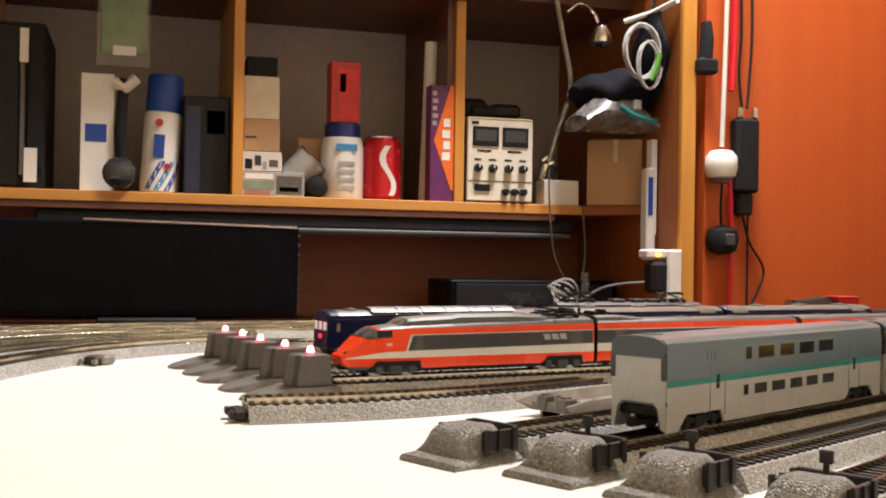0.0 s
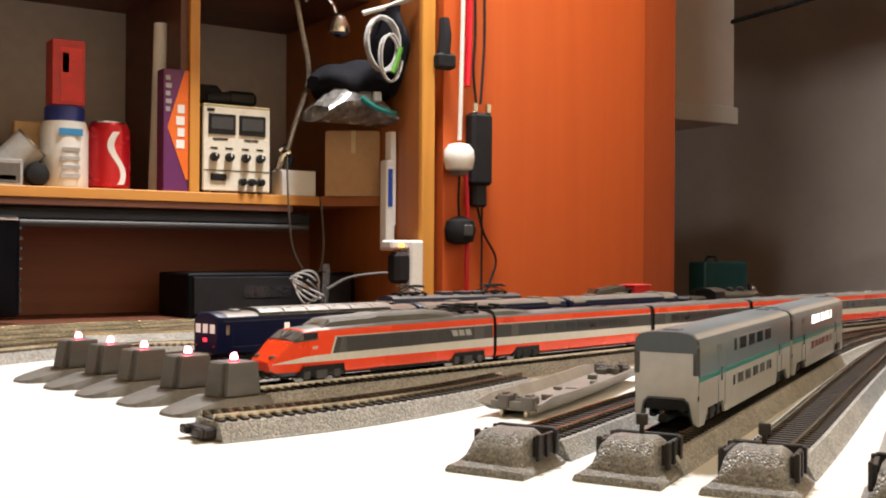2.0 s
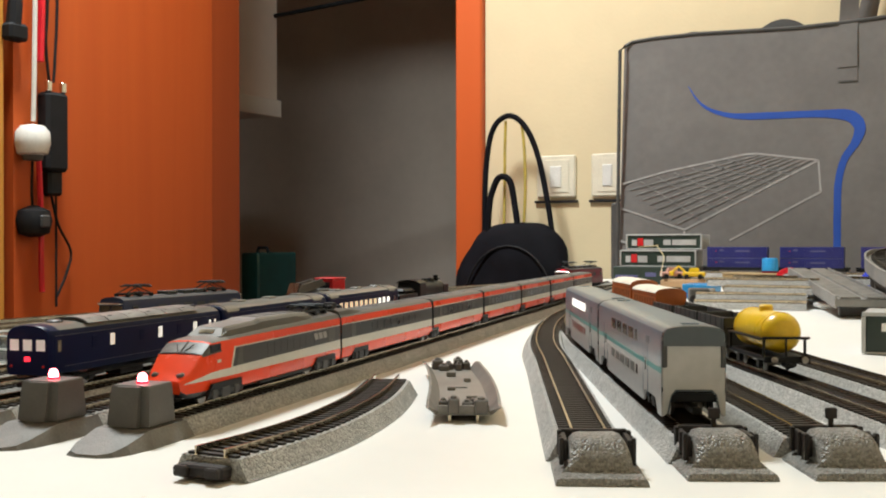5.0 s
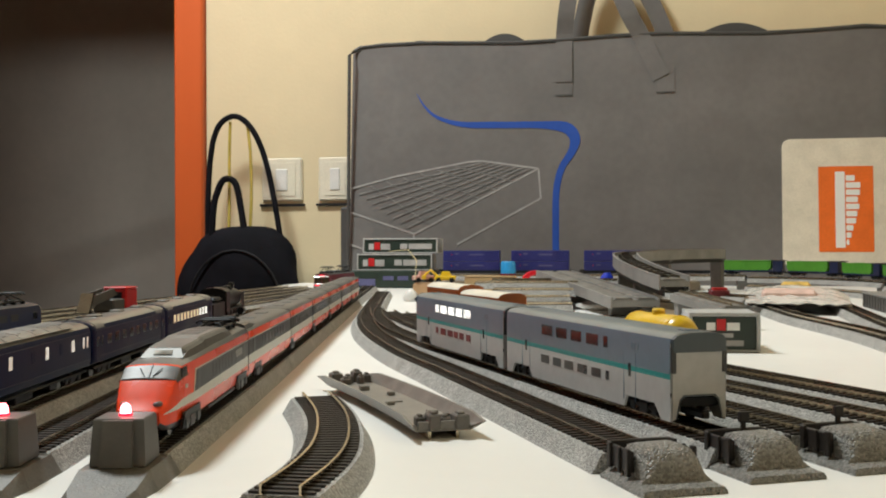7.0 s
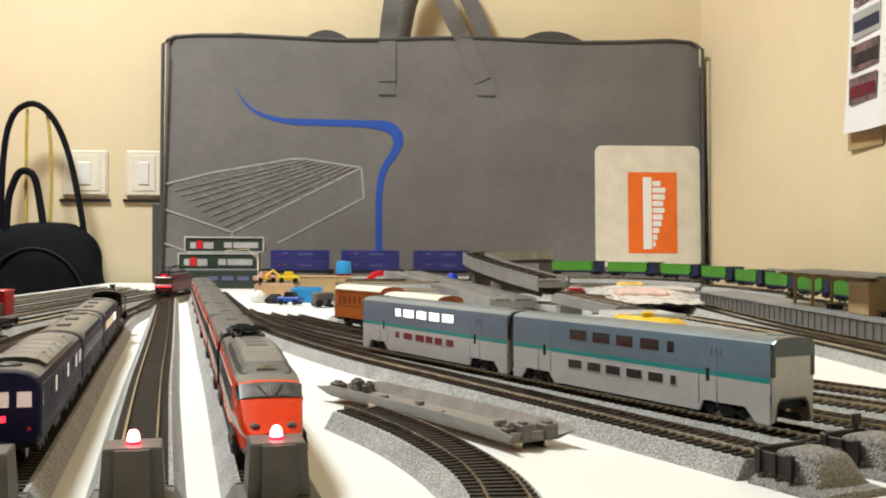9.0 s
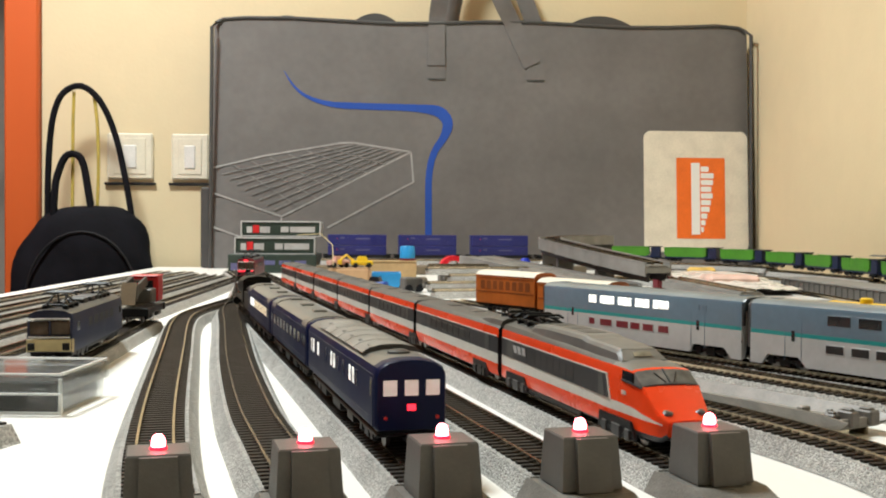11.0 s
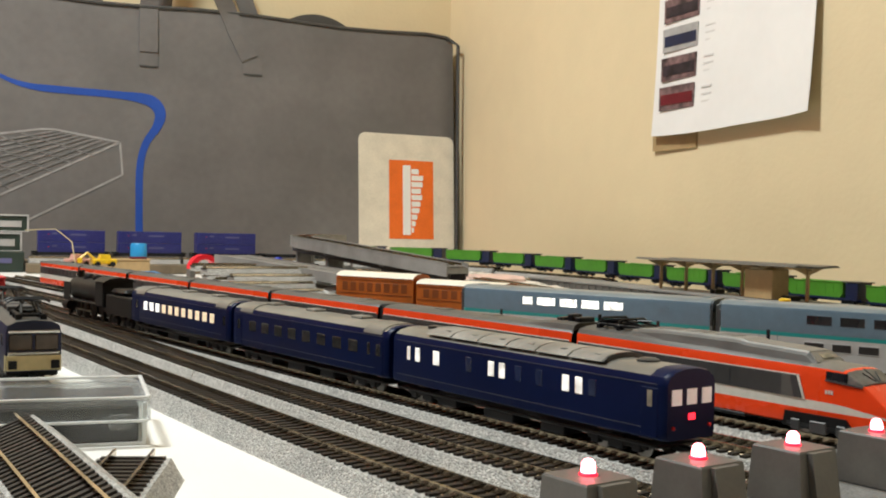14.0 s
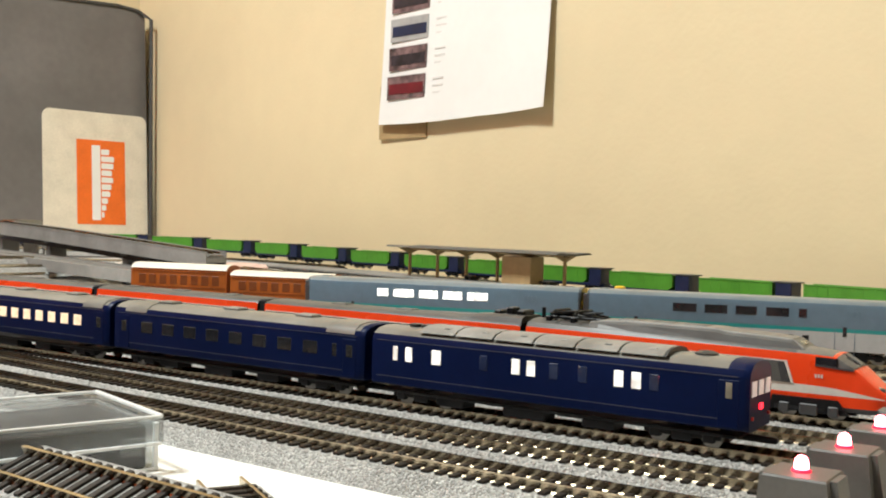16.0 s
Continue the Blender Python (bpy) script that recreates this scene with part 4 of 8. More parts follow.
for k in range(1, 5):
    copy_thing(coach, place_on(L_TRACKS[4], 0.2635 + k * 0.1122))

COACH_HALF = [(0.0089, 0.0060), (0.0093, 0.0064), (0.0095, 0.0080), (0.0095, 0.0088), (0.0095, 0.0196), (0.0094, 0.0203), (0.0087, 0.0219), (0.0064, 0.0233), (0.0030, 0.0240), (0.0, 0.0241)]


def blue_coach(label, panes, west=None, tail=False, L=0.1160, door_y=(0.0026,), raised=False):
    ob = thing("passenger_coach", label, "model train", group="blue train coaches")
    rings = [[(x * w, y, 0.0060 + (z - 0.0060) * (0.985 + 0.015 * (w > 0.97))) for x, z in both(COACH_HALF)] for y, w in ((0.0, 0.93), (0.0008, 0.975), (0.0022, 1.0), (0.0060, 1.0), (L - 0.0010, 1.0), (L, 0.98))]
    n = len(rings[0]) - 1
    sym = lambda i: min(i, n - 1 - i)
    skin(ob, rings, [
        ("roof", BLUE_ROOF, lambda i, k: sym(i) >= 6 and k >= (3 if tail else 2)),
        ("body", BLUE_COACH, lambda i, k: True)])
    for e, y in ((0, 0.0), (-1, L)):
        part("end_wall", Shape().add(rings[e], [tuple(range(n + 1))]), BLUE_COACH, ob)
    for s in (-1, 1):
        for z in (0.0086, 0.0199):
            part("line", Shape().box(min(s * 0.0093, s * 0.00956), max(s * 0.0093, s * 0.00956), 0.003, L - 0.002, z, z + 0.0002), CREAM_LINE, ob)
        for y in door_y:
            part("door", Shape().box(min(s * 0.0093, s * 0.00962), max(s * 0.0093, s * 0.00962), y, y + 0.0056, 0.0066, 0.0190, 0.0001), BLUE_COACH, ob)
            part("door_window", Shape().box(min(s * 0.0094, s * 0.00969), max(s * 0.0094, s * 0.00969), y + (0.0018 if tail else 0.0014), y + (0.0036 if tail else 0.0042), 0.0142 if tail else 0.0130, 0.0184 if tail else 0.0171, 0.0001), GLASS_PALE if tail else GLASS_DARK, ob)
    w0, w1 = (0.0139, 0.0184) if tail else (0.0130, 0.0172)
    side_panes(ob, panes, 0.0095, w0, w1, sides=(1,) if west else (-1, 1))
    if west:
        side_panes(ob, west, 0.0095, w0, w1, sides=(-1,))
    if raised:
        # ribbed roof covers with dark slots, and a round cowl over the near end
        for k in range(6):
            a = 0.024 + k * 0.0136
            rr = [[(x * 0.97, y, 0.0014 + z) for x, z in both(COACH_HALF[6:])] for y in (a, a + 0.0129)]
            cover = part("roof_panel", Shape().loft(rr), PANEL_SILVER, ob, smooth=True)
            for s in (-1, 1):
                part("slot", Shape().box(s * 0.0050 - 0.0010, s * 0.0050 + 0.0010, a + 0.003, a + 0.0050, 0.0243, 0.0250, 0.0001), (BLUE_ROOF, EXPRESS_GREY)[k % 2], cover)
        part("end_cowl", Shape().lathe([(0.0032, 0.0228), (0.0031, 0.0245), (0.0020, 0.0250), (0.0001, 0.0251)], 20, (0, 0.0150, 0)), EXPRESS_GREY, ob, smooth=True)
        part("cover_end", Shape().loft([[(x * 0.98, yy, 0.0014 + z) for x, z in both(COACH_HALF[6:])] for yy in (0.0232, 0.0238)]), EXPRESS_GREY, ob)
        for y in (0.1075, 0.1120):
            part("roof_vent", Shape().lathe([(0.0022, 0.0236), (0.0022, 0.0250), (0.0012, 0.0252), (0.0001, 0.0252)], 12, (0, y, 0)), EXPRESS_GREY, ob, smooth=True)
    else:
        for y in (0.010, L - 0.012):
            part("roof_end_panel", Shape().loft([[(x * 1.005, yy, z + 0.0003) for x, z in both(COACH_HALF[5:])] for yy in (y - 0.006, y + 0.006)]), BLUE_ROOF, ob, smooth=True)
        for y in (0.032, 0.067, 0.102):
            part("roof_vent", Shape().box(-0.0026, 0.0026, y - 0.004, y + 0.004, 0.0238, 0.0250, 0.0004), BLUE_ROOF, ob)
    if tail:
        for k in (-1, 0, 1):
            part("end_window", Shape().box(k * 0.0056 - 0.0018, k * 0.0056 + 0.0018, -0.0003, 0.0006, 0.0148, 0.0188, 0.0001), GLASS_SHEEN, ob)
        part("tail_sign", Shape().box(-0.0011, 0.0011, -0.0005, 0.0004, 0.0110, 0.0126, 0.0001), LED_RED, ob, "red lit tail sign")
        for s in (-1, 1):
            part("tail_lamp", Shape().lathe([(0.0001, -0.0006), (0.0005, -0.0005), (0.0005, 0.0004), (0.0001, 0.0005)], 8, (s * 0.0068, 0, 0.0092), "y"), RED, ob)
    for y in (0.0185, L - 0.0185):
        bogie(ob, y, 0.0150, 0.0072)
    part("underframe", Shape().box(-0.0085, 0.0085, 0.003, L - 0.003, 0.0036, 0.0046, 0.0003), BLACK, ob)
    for y, w, h, s in ((0.038, 0.010, 0.0012, -1), (0.051, 0.006, 0.0018, 1), (0.060, 0.014, 0.0010, -1), (0.078, 0.008, 0.0016, 1), (0.088, 0.009, 0.0012, -1), (0.045, 0.016, 0.0014, 1)):
        part("equipment_box", Shape().box(s * 0.0046 - 0.0036, s * 0.0046 + 0.0036, y, y + w, h, 0.0038, 0.0003), BLACK, ob)
    part("gangway", Shape().box(-0.0042, 0.0042, L, L + 0.0030, 0.0050, 0.0215, 0.0006), SOFT_BLACK, ob)
    part("coupler", Shape().box(-0.0011, 0.0011, -0.0050, 0.006, 0.0022, 0.0040, 0.0004), BLACK, ob)
    return ob


gen_panes = [(0.0247, 0.0278, BLUE_COACH), (0.0362, 0.0392, LIT_WARM), (0.0566, 0.0594, BLUE_COACH), (0.0702, 0.0732, LIT_SOFT), (0.0850, 0.0880, BLUE_COACH), (0.0985, 0.1017, LIT_SOFT), (0.1122, 0.1140, LIT_SOFT), (0.1170, 0.1186, LIT_WARM)]
blue1 = blue_coach("dark blue model baggage coach with lit windows and red tail lights", gen_panes, [(0.0246, 0.0274, GLASS_BLUE), (0.0298, 0.0326, LIT_SOFT), (0.0350, 0.0378, LIT_SOFT), (0.0461, 0.0489, GLASS_BLUE), (0.0553, 0.0581, GLASS_BLUE), (0.0627, 0.0655, LIT_SOFT), (0.0678, 0.0706, LIT_SOFT), (0.0790, 0.0818, GLASS_BLUE), (0.0958, 0.0992, LIT_SOFT), (0.1066, 0.1092, LIT_SOFT), (0.1122, 0.1140, LIT_WARM)], True, L=0.1225, raised=True)
blue2 = blue_coach("dark blue model sleeping coach with dark windows", [(0.0112, 0.0132, GLASS_DARK)] + [(0.0195 + k * 0.0116, 0.0195 + k * 0.0116 + 0.0064, GLASS_DARK) for k in range(8)], L=0.1225, door_y=(0.0030, 0.1140))
blue3 = blue_coach("dark blue model coach with a row of lit windows", [(0.0165 + k * 0.0083, 0.0165 + k * 0.0083 + 0.0048, LIT if k > 7 else LIT_BEIGE) for k in range(11)], L=0.1225, door_y=(0.003, 0.1115))
BLUE_S = 0.0230
for k, c in enumerate((blue1, blue2, blue3)):
    c.matrix_basis = place_on(L_TRACKS[2], BLUE_S + (0.0, 0.1255, 0.2510)[k])


def bilevel_coach(label, upper, lower, doors):
    """Tall double-deck coach; upper, lower: panes (y0, y1, material); doors: y of the small dark door windows."""
    L, H = 0.1450, 0.0286
    ob = thing("double_deck_coach", label, "model train", group="double-deck coaches")
    half = [(0.0093, 0.0078), (0.0096, 0.0080), (0.0097, 0.0140), (0.0097, 0.0157), (0.0097, 0.0250), (0.0093, 0.0266), (0.0080, 0.0278), (0.0060, 0.0283), (0.0030, 0.0286), (0.0, 0.0286)]
    rings = [[(x, y, z) for x, z in both(half)] for y in (0.0012, 0.002, L - 0.002, L - 0.0012)]
    n = len(rings[0]) - 1
    sym = lambda i: min(i, n - 1 - i)
    skin(ob, rings, [("teal_stripe", TEAL, lambda i, k: sym(i) == 2), ("roof", SLATE_LIT, lambda i, k: sym(i) >= 5), ("upper_body", SLATE, lambda i, k: sym(i) >= 3), ("lower_body", PALE_GREY, lambda i, k: True)])
    # skirts with a notch over each truck
    for s in (-1, 1):
        out = [(0.0012, 0.0082), (0.0012, 0.0012), (0.0070, 0.0012), (0.0115, 0.0056), (0.0305, 0.0056), (0.0325, 0.0018), (L - 0.0305, 0.0018), (L - 0.0265, 0.0056), (L - 0.0105, 0.0056), (L - 0.0070, 0.0012), (L - 0.0012, 0.0012), (L - 0.0012, 0.0082)]
        part("skirt", Shape().prism(out, "x", min(s * 0.0088, s * 0.0096), max(s * 0.0088, s * 0.0096)), PALE_GREY, ob)
        for y in doors:
            part("door_window", Shape().box(min(s * 0.0094, s * 0.00985), max(s * 0.0094, s * 0.00985), y - 0.0010, y + 0.0010, 0.0120, 0.0166, 0.0003), GLASS_DARK, ob)
            for d in (-0.0042, 0.0042):
                part("door_seam", Shape().box(min(s * 0.0096, s * 0.00976), max(s * 0.0096, s * 0.00976), y + d - 0.0001, y + d + 0.0001, 0.0040, 0.0205), SLATE, ob)
        part("roof_seam", Shape().box(min(s * 0.0092, s * 0.00960), max(s * 0.0092, s * 0.00960), 0.002, L - 0.002, 0.0249, 0.0251), SLATE, ob)
        for k in range(3):
            part("grille", Shape().box(min(s * 0.0094, s * 0.00985), max(s * 0.0094, s * 0.00985), 0.022 + k * 0.0022, 0.0232 + k * 0.0022, 0.0212, 0.0236), SLATE, ob)
    side_panes(ob, upper, 0.0097, 0.0199, 0.0239)
    side_panes(ob, lower, 0.0097, 0.0088, 0.0121)
    side_panes(ob, [(a - 0.0004, b + 0.0004, SLATE) for a, b, _ in upper], 0.00964, 0.0195, 0.0243, "window_frame")
    side_panes(ob, [(a - 0.0004, b + 0.0004, PALE_GREY) for a, b, _ in lower], 0.00964, 0.0084, 0.0125, "window_frame")
    for e, y in ((0, 0.0012), (1, L - 0.0012)):
        d = -1 if e == 0 else 1
        part("end_wall", Shape().box(-0.0095, 0.0095, min(y, y - d * 0.001), max(y, y - d * 0.001), 0.0100, 0.0250), PALE_GREY, ob)
        part("end_recess", Shape().box(-0.0088, 0.0088, min(y - d * 0.0035, y - d * 0.0045), max(y - d * 0.0035, y - d * 0.0045), 0.0050, 0.0112), BLACK, ob)
        notch = [(-0.0092, 0.0016), (-0.0076, 0.0022), (-0.0066, 0.0074), (-0.0052, 0.0088), (0.0052, 0.0088), (0.0066, 0.0074), (0.0076, 0.0022), (0.0092, 0.0016), (0.0092, 0.0228), (-0.0092, 0.0228)]
        part("end_panel", Shape().prism(notch, "y", min(y, y + d * 0.0006), max(y, y + d * 0.0006)), PALE_GREY, ob)
        part("notch_edge", Shape().prism([(-0.0080, 0.0022), (-0.0069, 0.0078), (-0.0054, 0.0094), (0.0054, 0.0094), (0.0069, 0.0078), (0.0080, 0.0022), (0.0076, 0.0022), (0.0066, 0.0074), (0.0052, 0.0088), (-0.0052, 0.0088), (-0.0066, 0.0074), (-0.0076, 0.0022)], "y", min(y + d * 0.0005, y + d * 0.0008), max(y + d * 0.0005, y + d * 0.0008)), SLATE_DARK, ob)
        part("end_visor", Shape().loft([[(x, y - d * 0.0006, z) for x, z in both([(0.0094, 0.0226)] + half[5:])], [(x * 0.985, y + d * 0.0012, z - 0.0002) for x, z in both([(0.0092, 0.0226)] + half[5:])]]), SLATE_DARK, ob)
        for s in (-1, 1):
            part("corner_post", Shape().box(min(s * 0.0080, s * 0.0096), max(s * 0.0080, s * 0.0096), min(y, y + d * 0.0010), max(y, y + d * 0.0010), 0.0160, 0.0240, 0.0002), EXPRESS_GREY, ob)
        part("end_gap", Shape().box(-0.0070, 0.0070, min(y, y + d * 0.0003), max(y, y + d * 0.0003), 0.0228, 0.0234), BLACK, ob)
        part("roof_hatch", Shape().box(-0.0025, 0.0025, y - d * 0.006 - 0.002, y - d * 0.006 + 0.002, 0.0284, 0.0289), SLATE, ob)
    part("floor_pan", Shape().box(-0.0086, 0.0086, 0.002, L - 0.002, 0.0058, 0.0082), BLACK, ob)
    part("underframe", Shape().box(-0.0060, 0.0060, 0.034, L - 0.034, 0.0020, 0.0066, 0.0005), BLACK, ob)
    for y in (0.0210, L - 0.0185):
        bogie(ob, y, 0.0145, 0.0076)
    part("coupler", Shape().box(-0.0013, 0.0013, -0.0035, 0.010, 0.0024, 0.0046, 0.0004), BLACK, ob)
    part("gangway", Shape().box(-0.0084, 0.0084, L - 0.0012, L + 0.0020, 0.0070, 0.0262, 0.0005), EXPRESS_GREY, ob)
    return ob


up1 = [(0.0445, 0.0480, GLASS_DARK), (0.0522, 0.0622, GLASS_DARK), (0.0663, 0.0757, GLASS_DARK), (0.0794, 0.0897, GLASS_DARK), (0.0933, 0.1042, GLASS_DARK)]
lo1 = [(0.0433, 0.0462, GLASS_DARK), (0.0500, 0.0578, GLASS_BAND), (0.0612, 0.0698, GLASS_BAND), (0.0733, 0.0817, GLASS_BAND), (0.0848, 0.0928, GLASS_BAND), (0.0964, 0.1049, GLASS_BAND)]
sl1 = bilevel_coach("slate and pale grey double-deck model coach with a teal stripe", up1, lo1, (0.0282, 0.1212))
up2 = [(0.0466, 0.0572, LIT), (0.0599, 0.0700, LIT), (0.0728, 0.0827, LIT), (0.0857, 0.0966, LIT), (0.0995, 0.1055, LIT)]
lo2 = [(0.0465, 0.0534, MAROON), (0.0571, 0.0643, MAROON), (0.0665, 0.0733, MAROON), (0.0750, 0.0838, MAROON), (0.0874, 0.0965, MAROON), (0.1009, 0.1053, MAROON)]
sl2 = bilevel_coach("slate and pale grey double-deck model coach with lit upper windows", up2, lo2, (0.0275, 0.1190))
SL_S = 0.0255
sl1.matrix_basis = place_on(B_TRACKS[1], SL_S)
sl2.matrix_basis = place_on(B_TRACKS[1], SL_S + 0.1470)


def axles(parent, ys, w=0.0070, r=0.0030):
    for y in ys:
        part("wheelset", Shape().lathe([(r * 0.8, -0.0050), (r, -0.0049), (r * 0.9, -0.0040), (0.0008, -0.0036), (0.0008, 0.0036), (r * 0.9, 0.0040), (r, 0.0049), (r * 0.8, 0.0050)], 14, (0, y, r), "x"), STEEL, parent, smooth=True)
        for s in (-1, 1):
            part("axle_box", Shape().box(s * w - 0.0010, s * w + 0.0010, y - 0.0018, y + 0.0018, 0.0016, 0.0058, 0.0003), BLACK, parent)


def wooden_coach(label):
    L = 0.0640
    ob = thing("passenger_coach", label, "model train", group="brown wooden coaches")
    half = [(0.0088, 0.0060), (0.0090, 0.0062), (0.0090, 0.0215), (0.0093, 0.0217), (0.0080, 0.0231), (0.0048, 0.0241), (0.0, 0.0244)]
    rings = [[(x, y, z) for x, z in both(half)] for y in (0.0, L)]
    n = len(rings[0]) - 1
    sym = lambda i: min(i, n - 1 - i)
    skin(ob, rings, [("roof", CREAM_ROOF, lambda i, k: sym(i) >= 3), ("body", BROWN_COACH, lambda i, k: True)])
    for e in (0, -1):
        part("end_wall", Shape().add(rings[e], [tuple(range(n + 1))]), BROWN_COACH, ob)
    side_panes(ob, [(0.0050 + k * 0.0070, 0.0050 + k * 0.0070 + 0.0046, BROWN_DARK) for k in range(8)], 0.0090, 0.0140, 0.0188)
    for s in (-1, 1):
        # mouldings in darker brown, with their shadow lines put into the colour
        for z in (0.0125, 0.0200):
            part("moulding", Shape().box(min(s * 0.0088, s * 0.0092), max(s * 0.0088, s * 0.0092), 0.001, L - 0.001, z, z + 0.0004), BROWN_DARK, ob)
        part("footboard", Shape().box(min(s * 0.0085, s * 0.0100), max(s * 0.0085, s * 0.0100), 0.006, L - 0.006, 0.0034, 0.0040), BLACK, ob)
    part("underframe", Shape().box(-0.0080, 0.0080, 0.001, L - 0.001, 0.0045, 0.0061, 0.0003), BLACK, ob)
    axles(ob, (0.014, L - 0.014))
    for y in (-0.003, L - 0.001):
        part("coupler", Shape().box(-0.0012, 0.0012, y, y + 0.004, 0.0030, 0.0050, 0.0003), BLACK, ob)
    return ob


def open_wagon(label):
    L = 0.0430
    ob = thing("open_wagon", label, "model train", group="small goods wagons")
    sh = Shape()
    for s in (-1, 1):
        sh.box(s * 0.0088 - 0.0006, s * 0.0088 + 0.0006, 0, L, 0.0060, 0.0190, 0.0002)
        for k in range(5):
            sh.box(s * 0.0092 - 0.0004, s * 0.0092 + 0.0004, 0.003 + k * 0.0088, 0.0042 + k * 0.0088, 0.0055, 0.0192, 0.0001)
    sh.box(-0.009, 0.009, 0, 0.001, 0.006, 0.019).box(-0.009, 0.009, L - 0.001, L, 0.006, 0.019)
    part("body", sh, EXPRESS_GREY, ob)
    part("floor_pan", Shape().box(-0.0088, 0.0088, 0, L, 0.0052, 0.0064), BLACK, ob)
    part("load", Shape().box(-0.0080, 0.0080, 0.001, L - 0.001, 0.0064, 0.0165, 0.0015), SOFT_BLACK, ob)
    axles(ob, (0.010, L - 0.010))
    return ob


def tank_wagon():
    L = 0.0480
    ob = thing("tank_wagon", "bright yellow model tank wagon with black frame", "model train")
    c, r = 0.0163, 0.0083
    part("tank", Shape().lathe([(0.001, 0.0005), (0.0048, 0.001), (0.0070, 0.0028), (r, 0.0055), (r, L - 0.0055), (0.0070, L - 0.0028), (0.0048, L - 0.001), (0.001, L - 0.0005)], 28, (0, 0, c), "y"), YELLOW, ob, smooth=True)
    part("filler_dome", Shape().lathe([(0.0030, 0), (0.0030, 0.0022), (0.0022, 0.0028), (0.0001, 0.0029)], 14, (0, L / 2, c + r - 0.0006)), YELLOW, ob, smooth=True)
    for y in (0.007, L - 0.007):
        part("strap", Shape().lathe([(r + 0.0002, -0.0006), (r + 0.0002, 0.0006)], 28, (0, y, c), "y"), YELLOW, ob, smooth=True)
    for s in (-1, 1):
        part("walkway", Shape().box(min(s * 0.0075, s * 0.0100), max(s * 0.0075, s * 0.0100), 0.002, L - 0.002, 0.0135, 0.0142), BLACK, ob)
        for y in (0.0015, L - 0.0023):
            part("stanchion", Shape().box(s * 0.0085 - 0.0005, s * 0.0085 + 0.0005, y, y + 0.0008, 0.0060, 0.0142), BLACK, ob)
    part("end_rail", Shape().box(-0.0098, 0.0098, -0.0004, 0.0004, 0.0140, 0.0150).box(-0.0003, 0.0003, -0.0005, 0.0003, 0.0060, 0.0145), BLACK, ob)
    part("end_rail", Shape().box(-0.0098, 0.0098, L - 0.0004, L + 0.0004, 0.0140, 0.0150), BLACK, ob)
    part("underframe", Shape().box(-0.0085, 0.0085, -0.001, L + 0.001, 0.0050, 0.0068, 0.0003), BLACK, ob)
    part("buffer_beam", Shape().box(-0.0095, 0.0095, -0.0020, -0.0008, 0.0046, 0.0072, 0.0002), BLACK, ob)
    for s in (-1, 1):
        part("buffer", Shape().lathe([(0.0005, -0.0050), (0.0014, -0.0049), (0.0014, -0.0044), (0.0007, -0.0043), (0.0007, -0.0015)], 10, (s * 0.0062, 0, 0.0060), "y"), STEEL, ob)
    part("coupler", Shape().box(-0.0014, 0.0014, -0.0060, 0.002, 0.0028, 0.0048, 0.0003), BLACK, ob)
    axles(ob, (0.011, L - 0.011))
    return ob


TANK_S = 0.134
tank = tank_wagon()
tank.matrix_basis = place_on(B_TRACKS[3], TANK_S)
w1 = open_wagon("dark grey model open wagon loaded with coal")
w1.matrix_basis = place_on(B_TRACKS[3], TANK_S + 0.054)
copy_thing(w1, place_on(B_TRACKS[3], TANK_S + 0.102))
copy_thing(w1, place_on(B_TRACKS[3], TANK_S + 0.150))
wc = wooden_coach("orange-brown model wooden coach with a cream roof")
TALL = Matrix.Diagonal((1, 1, 1.10, 1))
wc.matrix_basis = place_on(B_TRACKS[3], 0.3225) @ TALL
copy_thing(wc, place_on(B_TRACKS[3], 0.3895) @ TALL)


def hopper(label):
    """A straight-sided open wagon with a tall dark bunker at its end."""
    L = 0.0860
    ob = thing("hopper_wagon", label, "model train", group="green goods wagons")
    y0, y1, z0, z1 = 0.0190, L - 0.0010, 0.0072, 0.0205
    part("body", Shape().loft([[(-0.0084, y0 + a, z), (0.0084, y0 + a, z), (0.0084, y1 - a, z), (-0.0084, y1 - a, z)] for z, a in ((z0, 0.004), (z0 + 0.003, 0.0), (z1 - 0.0008, 0.0))]), GREEN, ob)
    for s in (-1, 1):
        for k in range(8):
            y = y0 + 0.0015 + k * 0.0089
            part("rib", Shape().box(s * 0.0083 - 0.0003, s * 0.0083 + 0.0003, y, y + 0.0006, 0.0102, 0.0200), GREEN, ob)
        part("top_rail", Shape().box(s * 0.0084 - 0.0006, s * 0.0084 + 0.0006, y0 - 0.0003, y1 + 0.0003, z1 - 0.0010, z1, 0.0002), GREEN, ob)
        part("side_sill", Shape().box(s * 0.0080 - 0.0005, s * 0.0080 + 0.0005, 0.003, L - 0.002, 0.0055, 0.0072), NAVY, ob)
    part("end_bunker", Shape().box(-0.0082, 0.0082, 0.0030, 0.0165, 0.0060, 0.0200, 0.0005), NAVY, ob, "dark navy end bunker")
    part("bunker_lid", Shape().box(-0.0088, 0.0088, 0.0005, 0.0205, 0.0201, 0.0212, 0.0003), EXPRESS_GREY, ob, "grey overhanging lid")
    part("underframe", Shape().box(-0.0050, 0.0050, 0.002, L - 0.002, 0.0042, 0.0072), NAVY, ob)
    for y in (0.0135, L - 0.0135):
        bogie(ob, y, 0.0115, 0.0070)
    part("coupler", Shape().box(-0.0011, 0.0011, -0.0030, 0.0030, 0.0030, 0.0048, 0.0003).box(-0.0011, 0.0011, L - 0.003, L + 0.003, 0.0030, 0.0048, 0.0003), BLACK, ob)
    return ob


